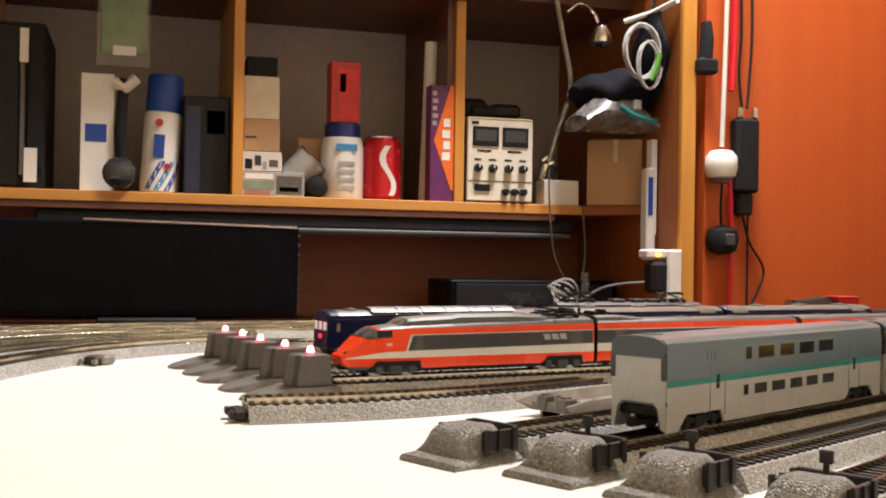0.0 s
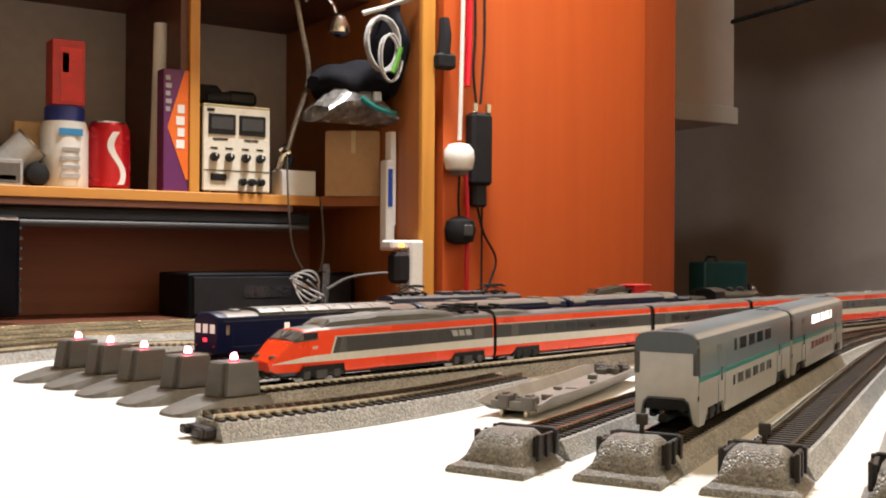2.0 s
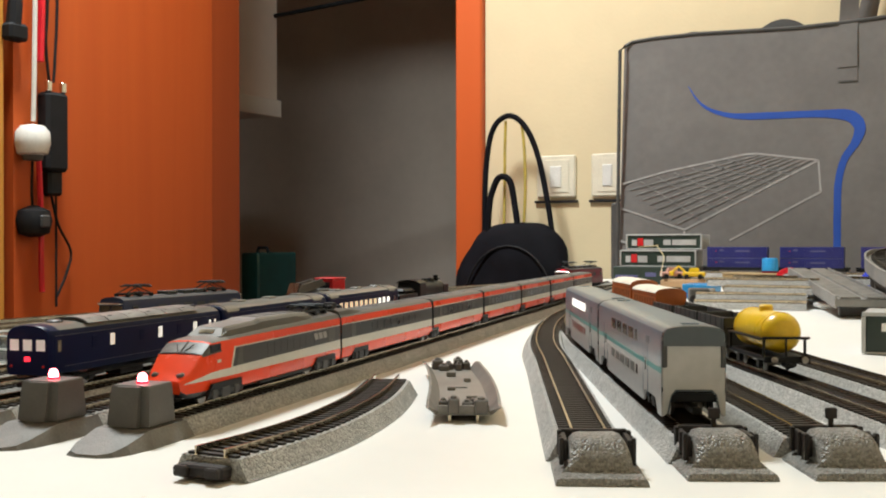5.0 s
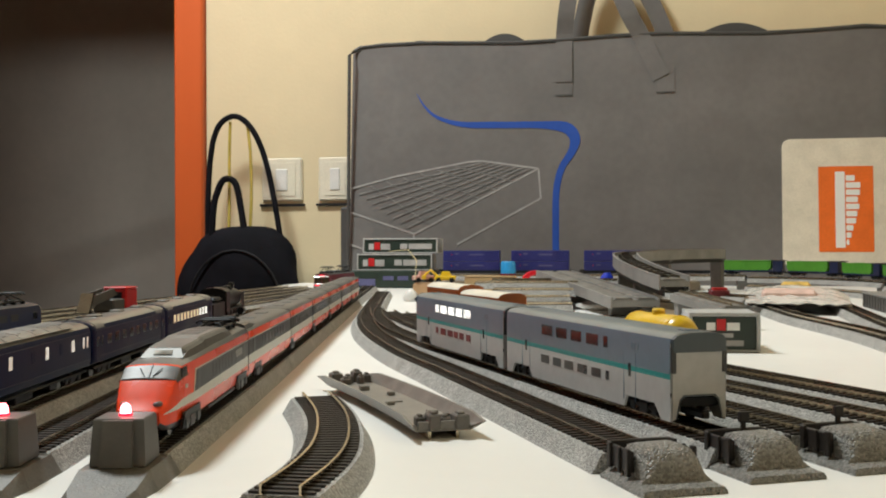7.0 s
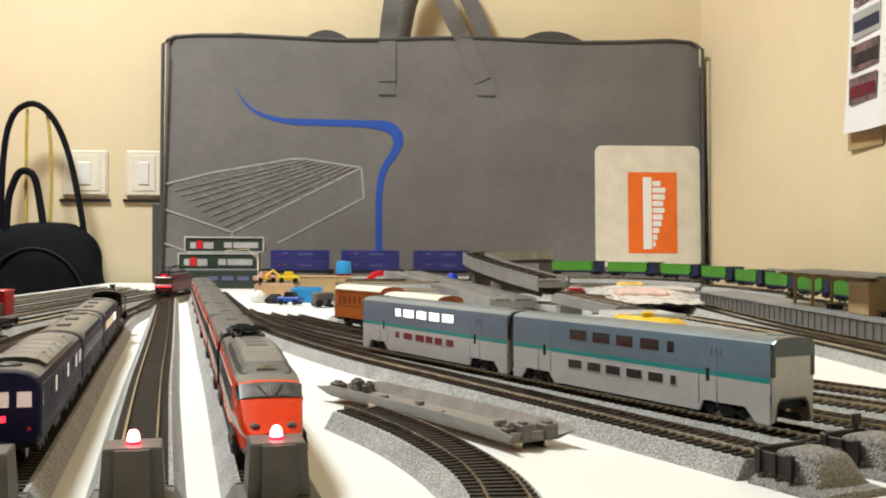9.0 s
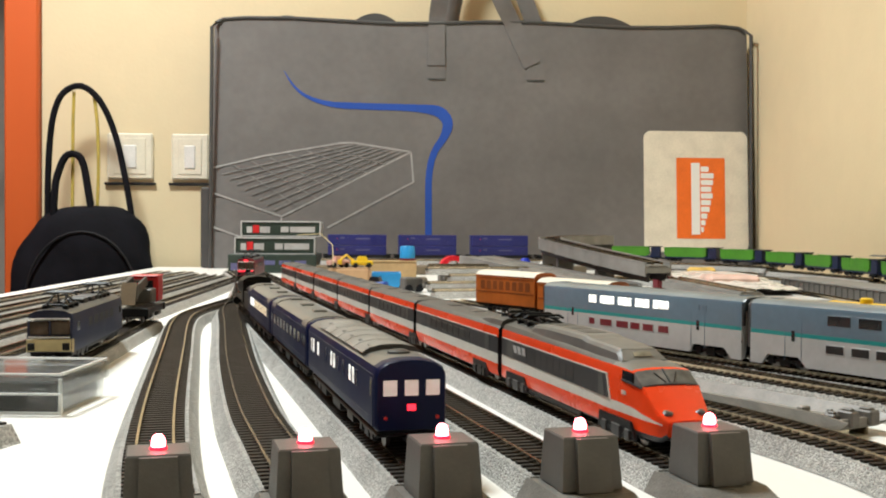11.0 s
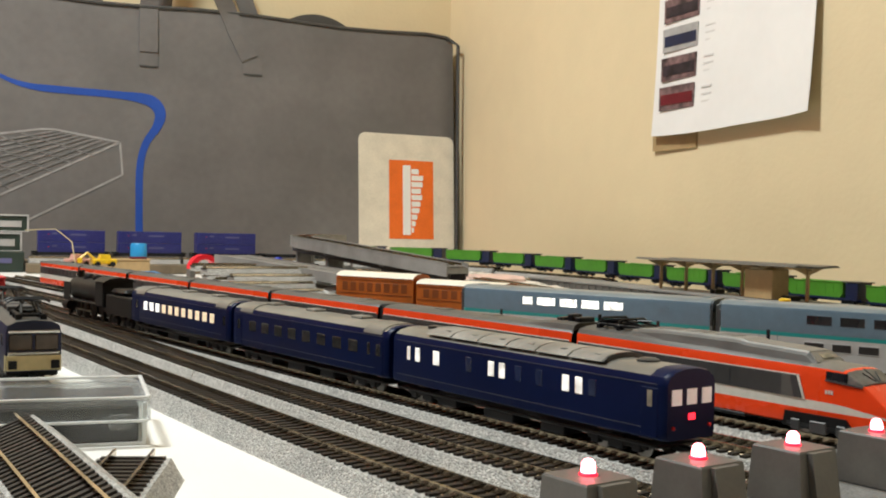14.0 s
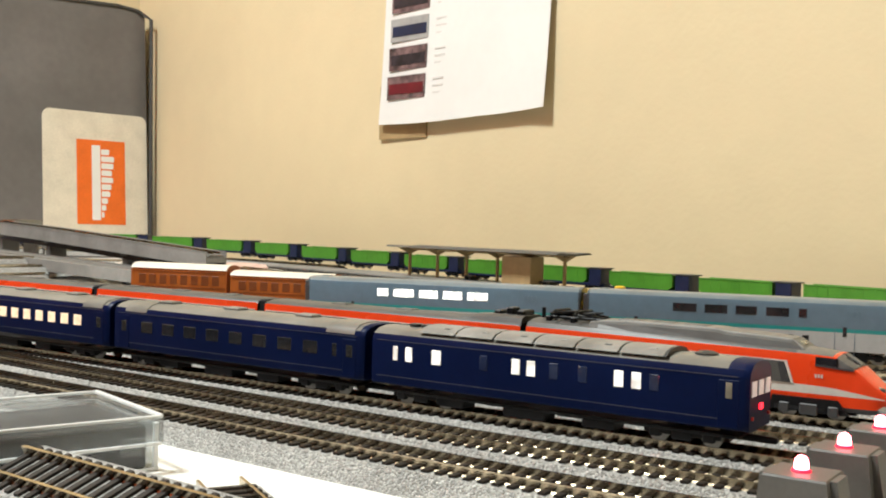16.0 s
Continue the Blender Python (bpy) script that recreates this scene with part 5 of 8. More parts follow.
def well_wagon(label, group="", loaded=True):
    """A low well wagon; loaded: with two stacked containers."""
    L = 0.0960
    ob = thing("well_wagon", label, "model train", group=group)
    for s in (-1, 1):
        part("side_beam", Shape().box(s * 0.0088 - 0.0006, s * 0.0088 + 0.0006, 0.006, L - 0.006, 0.0020, 0.0062, 0.0003), SOFT_BLACK, ob)
    part("well_floor", Shape().box(-0.0084, 0.0084, 0.006, L - 0.006, 0.0020, 0.0030), SOFT_BLACK, ob)
    for y in (0.0, L - 0.0075):
        part("end_platform", Shape().box(-0.0080, 0.0080, y, y + 0.0075, 0.0050, 0.0072, 0.0004), SOFT_BLACK, ob)
    for y in (0.0055, L - 0.0055):
        bogie(ob, y, 0.0070, 0.0068)
    if loaded:
        for k, z in enumerate((0.0032, 0.0192)):
            box = part("container", Shape().box(-0.0078, 0.0078, 0.0065, L - 0.0065, z, z + 0.0156, 0.0003), BOX_BLUE, ob, "dark blue ribbed container")
            for s in (-1, 1):
                for j in range(20):
                    y = 0.0090 + j * 0.0040
                    part("rib", Shape().box(s * 0.0079 - 0.0002, s * 0.0079 + 0.0002, y, y + 0.0018, z + 0.0012, z + 0.0144), BOX_BLUE, box)
                part("print_bar", Shape().box(s * 0.00815 - 0.0001, s * 0.00815 + 0.0001, 0.030, 0.050, z + 0.0088, z + 0.0108), INK_DIM, box)
                part("print_bar", Shape().box(s * 0.00815 - 0.0001, s * 0.00815 + 0.0001, 0.066, 0.072, z + 0.0098, z + 0.0122), INK_DIM, box)
                part("print_bar", Shape().box(s * 0.00815 - 0.0001, s * 0.00815 + 0.0001, 0.0760, 0.0772, z + 0.0090, z + 0.0106), RED, box)
    return ob


def steam_loco(label, body=BLACK, cab=BLACK):
    """Tender engine: boiler, chimney, domes, cab, drivers, rods, tender behind."""
    ob = thing("steam_locomotive", label, "model train")
    part("boiler", Shape().lathe([(0.001, 0.0), (0.0062, 0.0004), (0.0068, 0.002), (0.0068, 0.046), (0.0074, 0.050), (0.0074, 0.062)], 20, (0, 0.004, 0.0165), "y"), body, ob, smooth=True)
    part("chimney", Shape().lathe([(0.0024, 0.022), (0.0018, 0.0235), (0.0018, 0.0265), (0.0023, 0.0270), (0.0022, 0.0276)], 14, (0, 0.011, 0)), body, ob, smooth=True)
    for y, r in ((0.026, 0.0032), (0.041, 0.0028)):
        part("dome", Shape().lathe([(r, 0.0215), (r, 0.0245), (r * 0.7, 0.0258), (0.0001, 0.0262)], 14, (0, y, 0)), body, ob, smooth=True)
    part("cab", Shape().box(-0.0090, 0.0090, 0.064, 0.078, 0.0090, 0.0235, 0.0006), cab, ob)
    part("cab_roof", Shape().loft([[(-0.0096, y, 0.0235), (-0.006, y, 0.0255), (0, y, 0.0262), (0.006, y, 0.0255), (0.0096, y, 0.0235)] for y in (0.062, 0.081)]), cab, ob)
    part("running_board", Shape().box(-0.0088, 0.0088, 0.002, 0.066, 0.0094, 0.0104, 0.0002), body, ob)
    part("frame_plate", Shape().box(-0.0040, 0.0040, 0.0, 0.078, 0.0030, 0.0096, 0.0003), body, ob)
    for s in (-1, 1):
        part("smoke_deflector", Shape().box(s * 0.0086 - 0.0002, s * 0.0086 + 0.0002, 0.004, 0.017, 0.0104, 0.0205), body, ob)
        part("cylinder", Shape().lathe([(0.0028, 0), (0.0028, 0.009)], 12, (s * 0.0076, 0.006, 0.0062), "y"), body, ob, smooth=True)
        part("side_rod", Shape().box(s * 0.0066 - 0.0003, s * 0.0066 + 0.0003, 0.022, 0.052, 0.0042, 0.0052), STEEL, ob)
    for y, r in ((0.006, 0.0026), (0.0245, 0.0056), (0.0375, 0.0056), (0.0505, 0.0056), (0.067, 0.0030)):
        part("wheelset", Shape().lathe([(r * 0.85, -0.0055), (r, -0.0050), (r * 0.9, -0.0040), (0.0008, -0.0036), (0.0008, 0.0036), (r * 0.9, 0.0040), (r, 0.0050), (r * 0.85, 0.0055)], 16, (0, y, r), "x"), body, ob, smooth=True)
    part("headlamp", Shape().lathe([(0.0012, -0.001), (0.0012, 0.001)], 10, (0, 0.004, 0.0245), "y"), CHROME, ob)
    t = part("tender", Shape().box(-0.0088, 0.0088, 0.083, 0.124, 0.0060, 0.0170, 0.0005).box(-0.0080, 0.0080, 0.086, 0.110, 0.0170, 0.0205, 0.002), body, ob)
    for y in (0.092, 0.115):
        bogie(t, y, 0.0115, 0.0068)
    return ob


steam = steam_loco("black model steam locomotive with tender heading the blue coaches")
m = place_on(L_TRACKS[2], BLUE_S + 0.3765 + 0.125)
steam.matrix_basis = m @ pose(0, 0, 0, 0, 0, 180)


WINDOW_BROWN = mat("brown_glazing", (0.075, 0.048, 0.03), 0.15, var=0.3, scale=150, spec=0.6)


def electric_loco(label, lower=CREAM, upper=NAVY):
    L = 0.115
    ob = thing("electric_locomotive", label, "model train")
    half = [(0.0092, 0.0050), (0.0095, 0.0052), (0.0095, 0.0112), (0.0095, 0.0195), (0.0088, 0.0222), (0.0060, 0.0236), (0.0, 0.0242)]
    rings = [[(x * w, y + (z - 0.005) * k, z) for x, z in both(half)] for y, w, k in ((0.0, 0.96, 0.10), (0.002, 1.0, 0.10), (L - 0.004, 1.0, -0.10), (L - 0.002, 0.96, -0.10))]
    n = len(rings[0]) - 1
    sym = lambda i: min(i, n - 1 - i)
    skin(ob, rings, [("lower_body", lower, lambda i, k: sym(i) <= 1 and k != 1), ("roof", EXPRESS_GREY, lambda i, k: sym(i) >= 4), ("upper_body", upper, lambda i, k: True)])
    for e, d in ((0, -1), (-1, 1)):
        r = rings[e]
        part("end_face", Shape().add(r, [tuple(range(n + 1))]), upper, ob)
        y = r[0][1]
        part("end_band", Shape().box(-0.0090, 0.0090, y + d * 0.0008 - 0.0004, y + d * 0.0008 + 0.0004, 0.0056, 0.0112, 0.0002), lower, ob)
        for s in (-1, 1):
            part("cab_window", Shape().box(s * 0.0043 - 0.0038, s * 0.0043 + 0.0038, y + (0.0004 if d < 0 else -0.0022), y + (0.0022 if d < 0 else -0.0004), 0.0130, 0.0190, 0.0003), WINDOW_BROWN, ob)
            part("headlamp", Shape().box(s * 0.0070 - 0.0014, s * 0.0070 + 0.0014, y + d * 0.0014 - 0.0004, y + d * 0.0014 + 0.0004, 0.0062, 0.0094, 0.0002), BLACK, ob)
        part("visor", Shape().box(-0.0086, 0.0086, y - 0.0010 if d < 0 else y - 0.0022, y + 0.0022 if d < 0 else y + 0.0010, 0.0194, 0.0206, 0.0003), CHROME, ob)
        part("trim_bar", Shape().box(-0.0086, 0.0086, y - 0.0006 if d < 0 else y - 0.0014, y + 0.0014 if d < 0 else y + 0.0006, 0.0114, 0.0124, 0.0002), CHROME, ob)
    side_panes(ob, [(0.030 + k * 0.012, 0.038 + k * 0.012, EXPRESS_GREY) for k in range(5)] + [(0.008, 0.013, GLASS_DARK), (0.102, 0.107, GLASS_DARK)], 0.0095, 0.0140, 0.0182)
    for y in (0.018, 0.088):
        pantograph(ob, y, 0.0242, 0.003)
    for y in (0.045, 0.060, 0.072):
        part("roof_box", Shape().box(-0.0045, 0.0045, y, y + 0.009, 0.0238, 0.0262, 0.0004), EXPRESS_GREY, ob)
    part("underframe", Shape().box(-0.0085, 0.0085, 0.003, L - 0.005, 0.0030, 0.0052, 0.0004), BLACK, ob)
    for y in (0.022, L - 0.024):
        bogie(ob, y, 0.017, 0.0078)
    part("coupler", Shape().box(-0.0013, 0.0013, -0.005, 0.004, 0.0022, 0.0042, 0.0003), BLACK, ob)
    return ob


eloco = electric_loco("navy and cream model electric locomotive on a siding")
eloco.matrix_basis = place_on(D_TRACKS[0], 0.014) @ Matrix.Diagonal((1, 1, 0.93, 1))


def rail_crane():
    """A small crane wagon: black chassis, grey jib, red cab."""
    ob = thing("crane_wagon", "black model crane wagon with a red cab and grey jib", "model train")
    part("chassis", Shape().box(-0.0085, 0.0085, 0.0, 0.060, 0.0042, 0.0082, 0.0005), BLACK, ob)
    for y in (-0.0015, 0.0585):
        part("buffer_beam", Shape().box(-0.0092, 0.0092, y, y + 0.003, 0.0036, 0.0086, 0.0004), BLACK, ob)
    for y in (0.013, 0.047):
        bogie(ob, y, 0.0115, 0.0068)
    part("turntable", Shape().lathe([(0.0075, 0.0082), (0.0075, 0.0098), (0.0060, 0.0102)], 18, (0, 0.030, 0)), STEEL, ob, smooth=True)
    part("engine_house", Shape().box(-0.0076, 0.0076, 0.020, 0.038, 0.0102, 0.0190, 0.0008), GREY_PLASTIC, ob)
    part("cab", Shape().box(-0.0080, 0.0088, 0.036, 0.054, 0.0102, 0.0255, 0.0008), RED, ob, "bright red cab")
    part("cab_roof", Shape().box(-0.0084, 0.0092, 0.0355, 0.0545, 0.0255, 0.0268, 0.0005), RED, ob)
    part("cab_window", Shape().box(-0.0050, 0.0058, 0.0352, 0.0362, 0.0185, 0.0235, 0.0002), GLASS_DARK, ob)
    for s in (-1, 1):
        part("jib_side", Shape().prism([(-0.004, 0.0125), (0.002, 0.0225), (0.030, 0.0262), (0.036, 0.0215), (0.006, 0.0165)], "x", s * 0.0042 - 0.0006 - 0.002, s * 0.0042 + 0.0006 - 0.002), GREY_PLASTIC, ob)
    part("jib_head", Shape().prism([(-0.006, 0.0110), (-0.003, 0.0105), (0.004, 0.0232), (0.001, 0.0240)], "x", -0.0064, 0.0024), CHROME, ob, "silver jib head")
    for k in range(4):
        part("jib_brace", Shape().box(-0.0060, 0.0020, 0.006 + k * 0.007, 0.0075 + k * 0.007, 0.0195 + k * 0.0012, 0.0205 + k * 0.0012), GREY_PLASTIC, ob)
    return ob


crane = rail_crane()
crane.matrix_basis = place_on(D_TRACKS[0], 0.205)
lit = electric_loco("maroon model electric locomotive with lit red marker lamps", MAROON, MAROON)
lit.matrix_basis = place_on(L_TRACKS[2], 0.905)
part("marker_lamp", Shape().box(-0.0080, 0.0080, -0.0012, 0.0002, 0.0098, 0.0110), LED_RED, lit)
part("marker_lamp", Shape().box(-0.0020, 0.0020, 0.0008, 0.0024, 0.0206, 0.0222), LED_RED, lit)


# ---- bag, wall fittings ----
BX, BY = 0.079, 1.43


def wall_of_bag(z):
    return BY - 0.012 + 0.03 * z / 0.392


def bag():
    ob = thing("carrier_bag", "large grey fabric carrier bag standing against the wall", "bag", pose(BX, BY, 0.0))
    W, H = 0.430, 0.393
    rows = []
    for k in range(13):
        z = H * k / 12
        ring = []
        for i in range(49):
            u = i / 48
            x = -W + 2 * W * u
            sag = 0.0002 * math.sin(u * 9 + z * 12) + 0.0001 * math.sin(u * 31 + 2 + z * 20)
            e = max(0.0, abs(x) - (W - 0.014)) / 0.014
            lift = 0.003 * math.sin(u * 14) if k == 12 else 0
            ring.append((x, -0.012 + sag + 0.03 * z / H + 0.004 * e * e, z + lift - (0.006 * e * e if k == 12 else 0)))
        rows.append(ring)
    back = [[(x * 0.975, 0.052, z) for x, y, z in r] for r in rows]
    sh = Shape()
    sh.loft(rows, False, False)
    sh.loft(back, False, False)
    for a, b in ((rows[0], back[0]), (rows[-1], back[-1])):
        sh.loft([a, b], False, False)
    for e in (0, -1):
        sh.loft([[r[e] for r in rows], [r[e] for r in back]], False, False)
    part("fabric", sh, BAG_GREY, ob, smooth=True)
    edge = [(-W, -0.014, 0.0), (-W, 0.0, H - 0.014), (-W + 0.004, 0.015, H - 0.005), (-W + 0.014, 0.018, H + 0.001)]
    top = [(-W + 0.05 + (2 * W - 0.1) * i / 10, 0.018, H + 0.002 + 0.003 * math.sin((0.05 + 0.9 * i / 10) * 14)) for i in range(11)]
    part("piping", Shape().tube(edge + top + [(-x, y, z) for x, y, z in reversed(edge)], 0.0030, 7), BAG_EDGE, ob, "dark grey edge piping", True)
    # the back handles' dark humps show above the rim
    for x0, x1, h in ((-0.277, -0.195, 0.403), (-0.142, -0.050, 0.409), (0.200, 0.335, 0.411)):
        pts = []
        for k in range(13):
            f = k / 12
            pts.append((x0 + (x1 - x0) * f - BX, 0.384 + (h - 0.384) * math.sin(math.pi * f) ** 0.8))
        part("rim_fold", Shape().prism(pts, "y", 0.024, 0.034), BAG_EDGE, ob, "dark folded rim behind the top edge")
    part("gusset", Shape().box(-W - 0.018, -W - 0.003, 0.004, 0.05, 0.0, 0.128, 0.003), BAG_EDGE, ob)
    return ob


bag_ob = bag()


def ribbon(name, pts, widths, material, parent, lift=0.0008, thick=0.0004):
    """A flat printed or sewn band on the bag's front. pts: (x, z)."""
    rings = []
    for i, (x, z) in enumerate(pts):
        q0, q1 = pts[max(i - 1, 0)], pts[min(i + 1, len(pts) - 1)]
        d = Vector((q1[0] - q0[0], q1[1] - q0[1])).normalized()
        w = widths[i] if isinstance(widths, list) else widths
        n = Vector((-d.y, d.x)) * w / 2
        (x0, z0), (x1, z1) = (x + n.x, z + n.y), (x - n.x, z - n.y)
        y0, y1 = wall_of_bag(z0) - lift - BY, wall_of_bag(z1) - lift - BY
        rings.append([(x0 - BX, y0, z0), (x1 - BX, y1, z1), (x1 - BX, y1 + thick, z1), (x0 - BX, y0 + thick, z0)])
    return part(name, Shape().loft(rings), material, parent)


def sheet(name, outline, material, parent, lift):
    """A flat printed or sewn patch on the bag's front. outline: (x, z)."""
    return part(name, Shape().loft([[(x - BX, wall_of_bag(z) - lift - BY + d, z) for x, z in outline] for d in (0, 0.0004)]), material, parent)


curve = spline([(-0.2395, 0.313), (-0.224, 0.289), (-0.202, 0.272), (-0.163, 0.2605), (-0.103, 0.258), (-0.05, 0.257), (-0.006, 0.254), (0.012, 0.247), (0.0205, 0.231), (0.014, 0.210), (-0.001, 0.186), (-0.009, 0.152), (-0.010, 0.107), (-0.0095, 0.040)], 0.006)
nn = len(curve)
ribbon("printed_curve", [(p.x, p.y) for p in curve], [0.0010 + 0.0095 * min(1, i / (0.25 * nn)) + 0.0075 * math.exp(-((i / nn - 0.56) / 0.07) ** 2) for i in range(nn)], INK_BLUE, bag_ob)
FAINT = mat("faint_print", (0.33, 0.32, 0.31), 0.65, var=0.12, scale=60)
for pts in ([(-0.348, 0.158), (-0.272, 0.177), (-0.150, 0.199), (-0.130, 0.200), (-0.038, 0.186), (-0.034, 0.138), (-0.169, 0.065)], [(-0.038, 0.186), (-0.241, 0.082), (-0.348, 0.118)], [(-0.348, 0.065), (-0.303, 0.049)], [(-0.241, 0.082), (-0.243, 0.060)]):
    for p, q in zip(pts, pts[1:]):
        ribbon("printed_line", [p, q], 0.0030, FAINT, bag_ob)
SHADE = mat("fainter_print", (0.205, 0.196, 0.190), 0.65, var=0.2, scale=60)
for k in range(1, 9):
    f = k / 9
    ribbon("printed_line", [(-0.346 + 0.105 * f, 0.156 - 0.072 * f), (-0.14 + 0.100 * f, 0.199 - 0.014 * f)], 0.0026, SHADE, bag_ob, 0.0012)
for k in range(1, 7):
    f = k / 7
    ribbon("printed_line", [(-0.346 + 0.200 * f, 0.157 + 0.041 * f), (-0.241 + 0.190 * f, 0.084 + 0.095 * f)], 0.0022, SHADE, bag_ob, 0.0012)


def rounded(x0, x1, z0, z1, r):
    return [(cx + r * math.cos(a), cz + r * math.sin(a)) for cx, cz, b in ((x1 - r, z1 - r, 0), (x0 + r, z1 - r, 90), (x0 + r, z0 + r, 180), (x1 - r, z0 + r, 270)) for a in [radians(b + 18 * k) for k in range(6)]]


sheet("pale_panel", rounded(0.336, 0.506, 0.030, 0.2245, 0.012), CREAM_ROOF, bag_ob, 0.0009)
sheet("orange_label", rounded(0.389, 0.468, 0.0515, 0.1815, 0.001), INK_ORANGE, bag_ob, 0.0014)
sheet("label_bar", rounded(0.413, 0.427, 0.058, 0.1735, 0.001), PAPER, bag_ob, 0.0019)
for k, w in enumerate((0.004, 0.007, 0.010, 0.014, 0.016, 0.019, 0.017, 0.020, 0.021, 0.013)):
    z = 0.062 + k * 0.0108
    sheet("label_bar", rounded(0.4285, 0.4285 + w, z, z + 0.0085, 0.0016), PAPER, bag_ob, 0.0019)
for x, w in ((0.0025, 0.0135), (0.1615, 0.0145)):
    sheet("strap_patch", rounded(x - w, x + w, 0.303, 0.352, 0.001), BAG_GREY, bag_ob, 0.0010)
    sheet("stitch_line", rounded(x - w, x + w, 0.3025, 0.3045, 0.0004), BAG_EDGE, bag_ob, 0.0014)
for pts in ([(0.0025, -1, 0.325), (0.002, -1, 0.37), (0.003, -1, 0.40), (0.008, 1.436, 0.440), (0.018, 1.438, 0.490), (0.040, 1.44, 0.525), (0.068, 1.44, 0.515), (0.088, 1.44, 0.470), (0.105, 1.438, 0.430), (0.124, -1, 0.395), (0.140, -1, 0.36), (0.157, -1, 0.325)],
            [(0.024, 1.470, 0.385), (0.029, 1.470, 0.42), (0.045, 1.472, 0.480), (0.085, 1.472, 0.525), (0.120, 1.472, 0.490), (0.146, 1.470, 0.440), (0.166, 1.470, 0.39)]):
    c = spline([(x, wall_of_bag(z) - 0.0026 if y < 0 else y, z) for x, y, z in pts], 0.006)
    rings = []
    for i, p in enumerate(c):
        d = (c[min(i + 1, len(c) - 1)] - c[max(i - 1, 0)]).normalized()
        n = d.cross(Vector((0, 1, 0))).normalized() * 0.0135
        q = p - Vector((BX, BY, 0))
        rings.append([q + n, q - n, q - n + Vector((0, 0.0014, 0)), q + n + Vector((0, 0.0014, 0))])
    part("handle", Shape().loft(rings), BAG_GREY, bag_ob, "grey webbing handle")


def switch(x0, x1, narrow):
    ob = thing("light_switch", "ivory plastic light switch on the cream wall", "light switch", pose((x0 + x1) / 2, 1.5, 0.179), "light switches")
    w = (x1 - x0) / 2
    part("plate", Shape().box(-w, w, -0.005, 0, -0.038, 0.038, 0.003), IVORY, ob)
    part("rocker", Shape().box(-narrow, narrow, -0.0078, -0.0045, -0.020, 0.018, 0.0015), WHITE_PLASTIC, ob)
    part("rim", Shape().box(-w + 0.012, w - 0.012, -0.0062, -0.0048, -0.029, 0.029, 0.0004), IVORY, ob)
    part("dark_strip", Shape().box(-w - 0.004, w + 0.004, -0.006, 0, -0.047, -0.0425, 0.001), SOFT_BLACK, ob, "dark strip under the plate")
    return ob


switch(-0.530, -0.456, 0.011)
switch(-0.427, -0.366, 0.009)


PRINT_BROWN = mat("brown_print", (0.20, 0.12, 0.12), 0.6, var=0.5, scale=70, fine=0.2)
PRINT_DARK = mat("dark_print", (0.035, 0.022, 0.03), 0.6, var=0.5, scale=90, fine=0.2)
FAINT_CAPTION = mat("faint_caption", (0.71, 0.69, 0.67), 0.6, var=0.05)


def poster():
    """A sheet taped to the east wall, its lower edge curling off, with a column of small pictures."""
    ob = thing("printed_sheet", "white printed sheet taped to the wall, lower edge curling", "paper sheet")
    X = lambda y: 0.500 + (y - 0.60) * 0.0279
    rows = []
    for k in range(13):
        f = k / 12
        z = 0.183 + 0.24 * f
        ring = []
        for i in range(9):
            u = i / 8
            y = 0.845 - (0.268 + 0.0) * u
            lift = 0.0045 + 0.008 * (1 - f) ** 2.2 + 0.004 * (u > 0.9) * (1 - f)
            ring.append((X(y) - lift, y, z - 0.0015 * math.sin(u * 6) * (1 - f) + (0.004 * (u - 0.8) / 0.2 if u > 0.8 and k == 0 else 0)))
        rows.append(ring)
    back = [[(x + 0.0006, y, z) for x, y, z in r] for r in rows]
    sh = Shape().loft(rows, False, False).loft(back, False, False).loft([rows[0], back[0]], False, False)
    part("sheet", sh, PAPER, ob, smooth=True)
    # the sheet's shadow on the wall, built as a tan strip
    part("shadow_strip", Shape().box(X(0.81) - 0.0032, X(0.81) - 0.0012, 0.770, 0.853, 0.166, 0.230), TAN_BOARD, ob, "tan strip standing in for the sheet's shadow on the wall")
    pics = [(PRINT_BROWN, MAROON), (PRINT_BROWN, PRINT_DARK), (INK_PALE, NAVY), (PRINT_BROWN, PRINT_DARK), (PRINT_DARK, MAROON), (PRINT_DARK, MAROON)]
    for k, (a, b) in enumerate(pics):
        z = 0.211 + k * 0.034
        f = (z - 0.183) / 0.24
        lift = 0.0053 + 0.008 * (1 - f) ** 2.2
        x = X(0.80) - lift
        part("picture", Shape().box(x - 0.0006, x + 0.0002, 0.765, 0.830, z, z + 0.027), a, ob, "small dark printed picture")
        part("picture", Shape().box(x - 0.0012, x - 0.0004, 0.768, 0.826, z + 0.006, z + 0.018), b, ob, "small dark printed picture")
        for j in range(3):
            part("caption_bar", Shape().box(x - 0.0006, x + 0.0002, 0.735, 0.752, z + 0.003 + j * 0.008, z + 0.0050 + j * 0.008), FAINT_CAPTION, ob)
    return ob


poster()


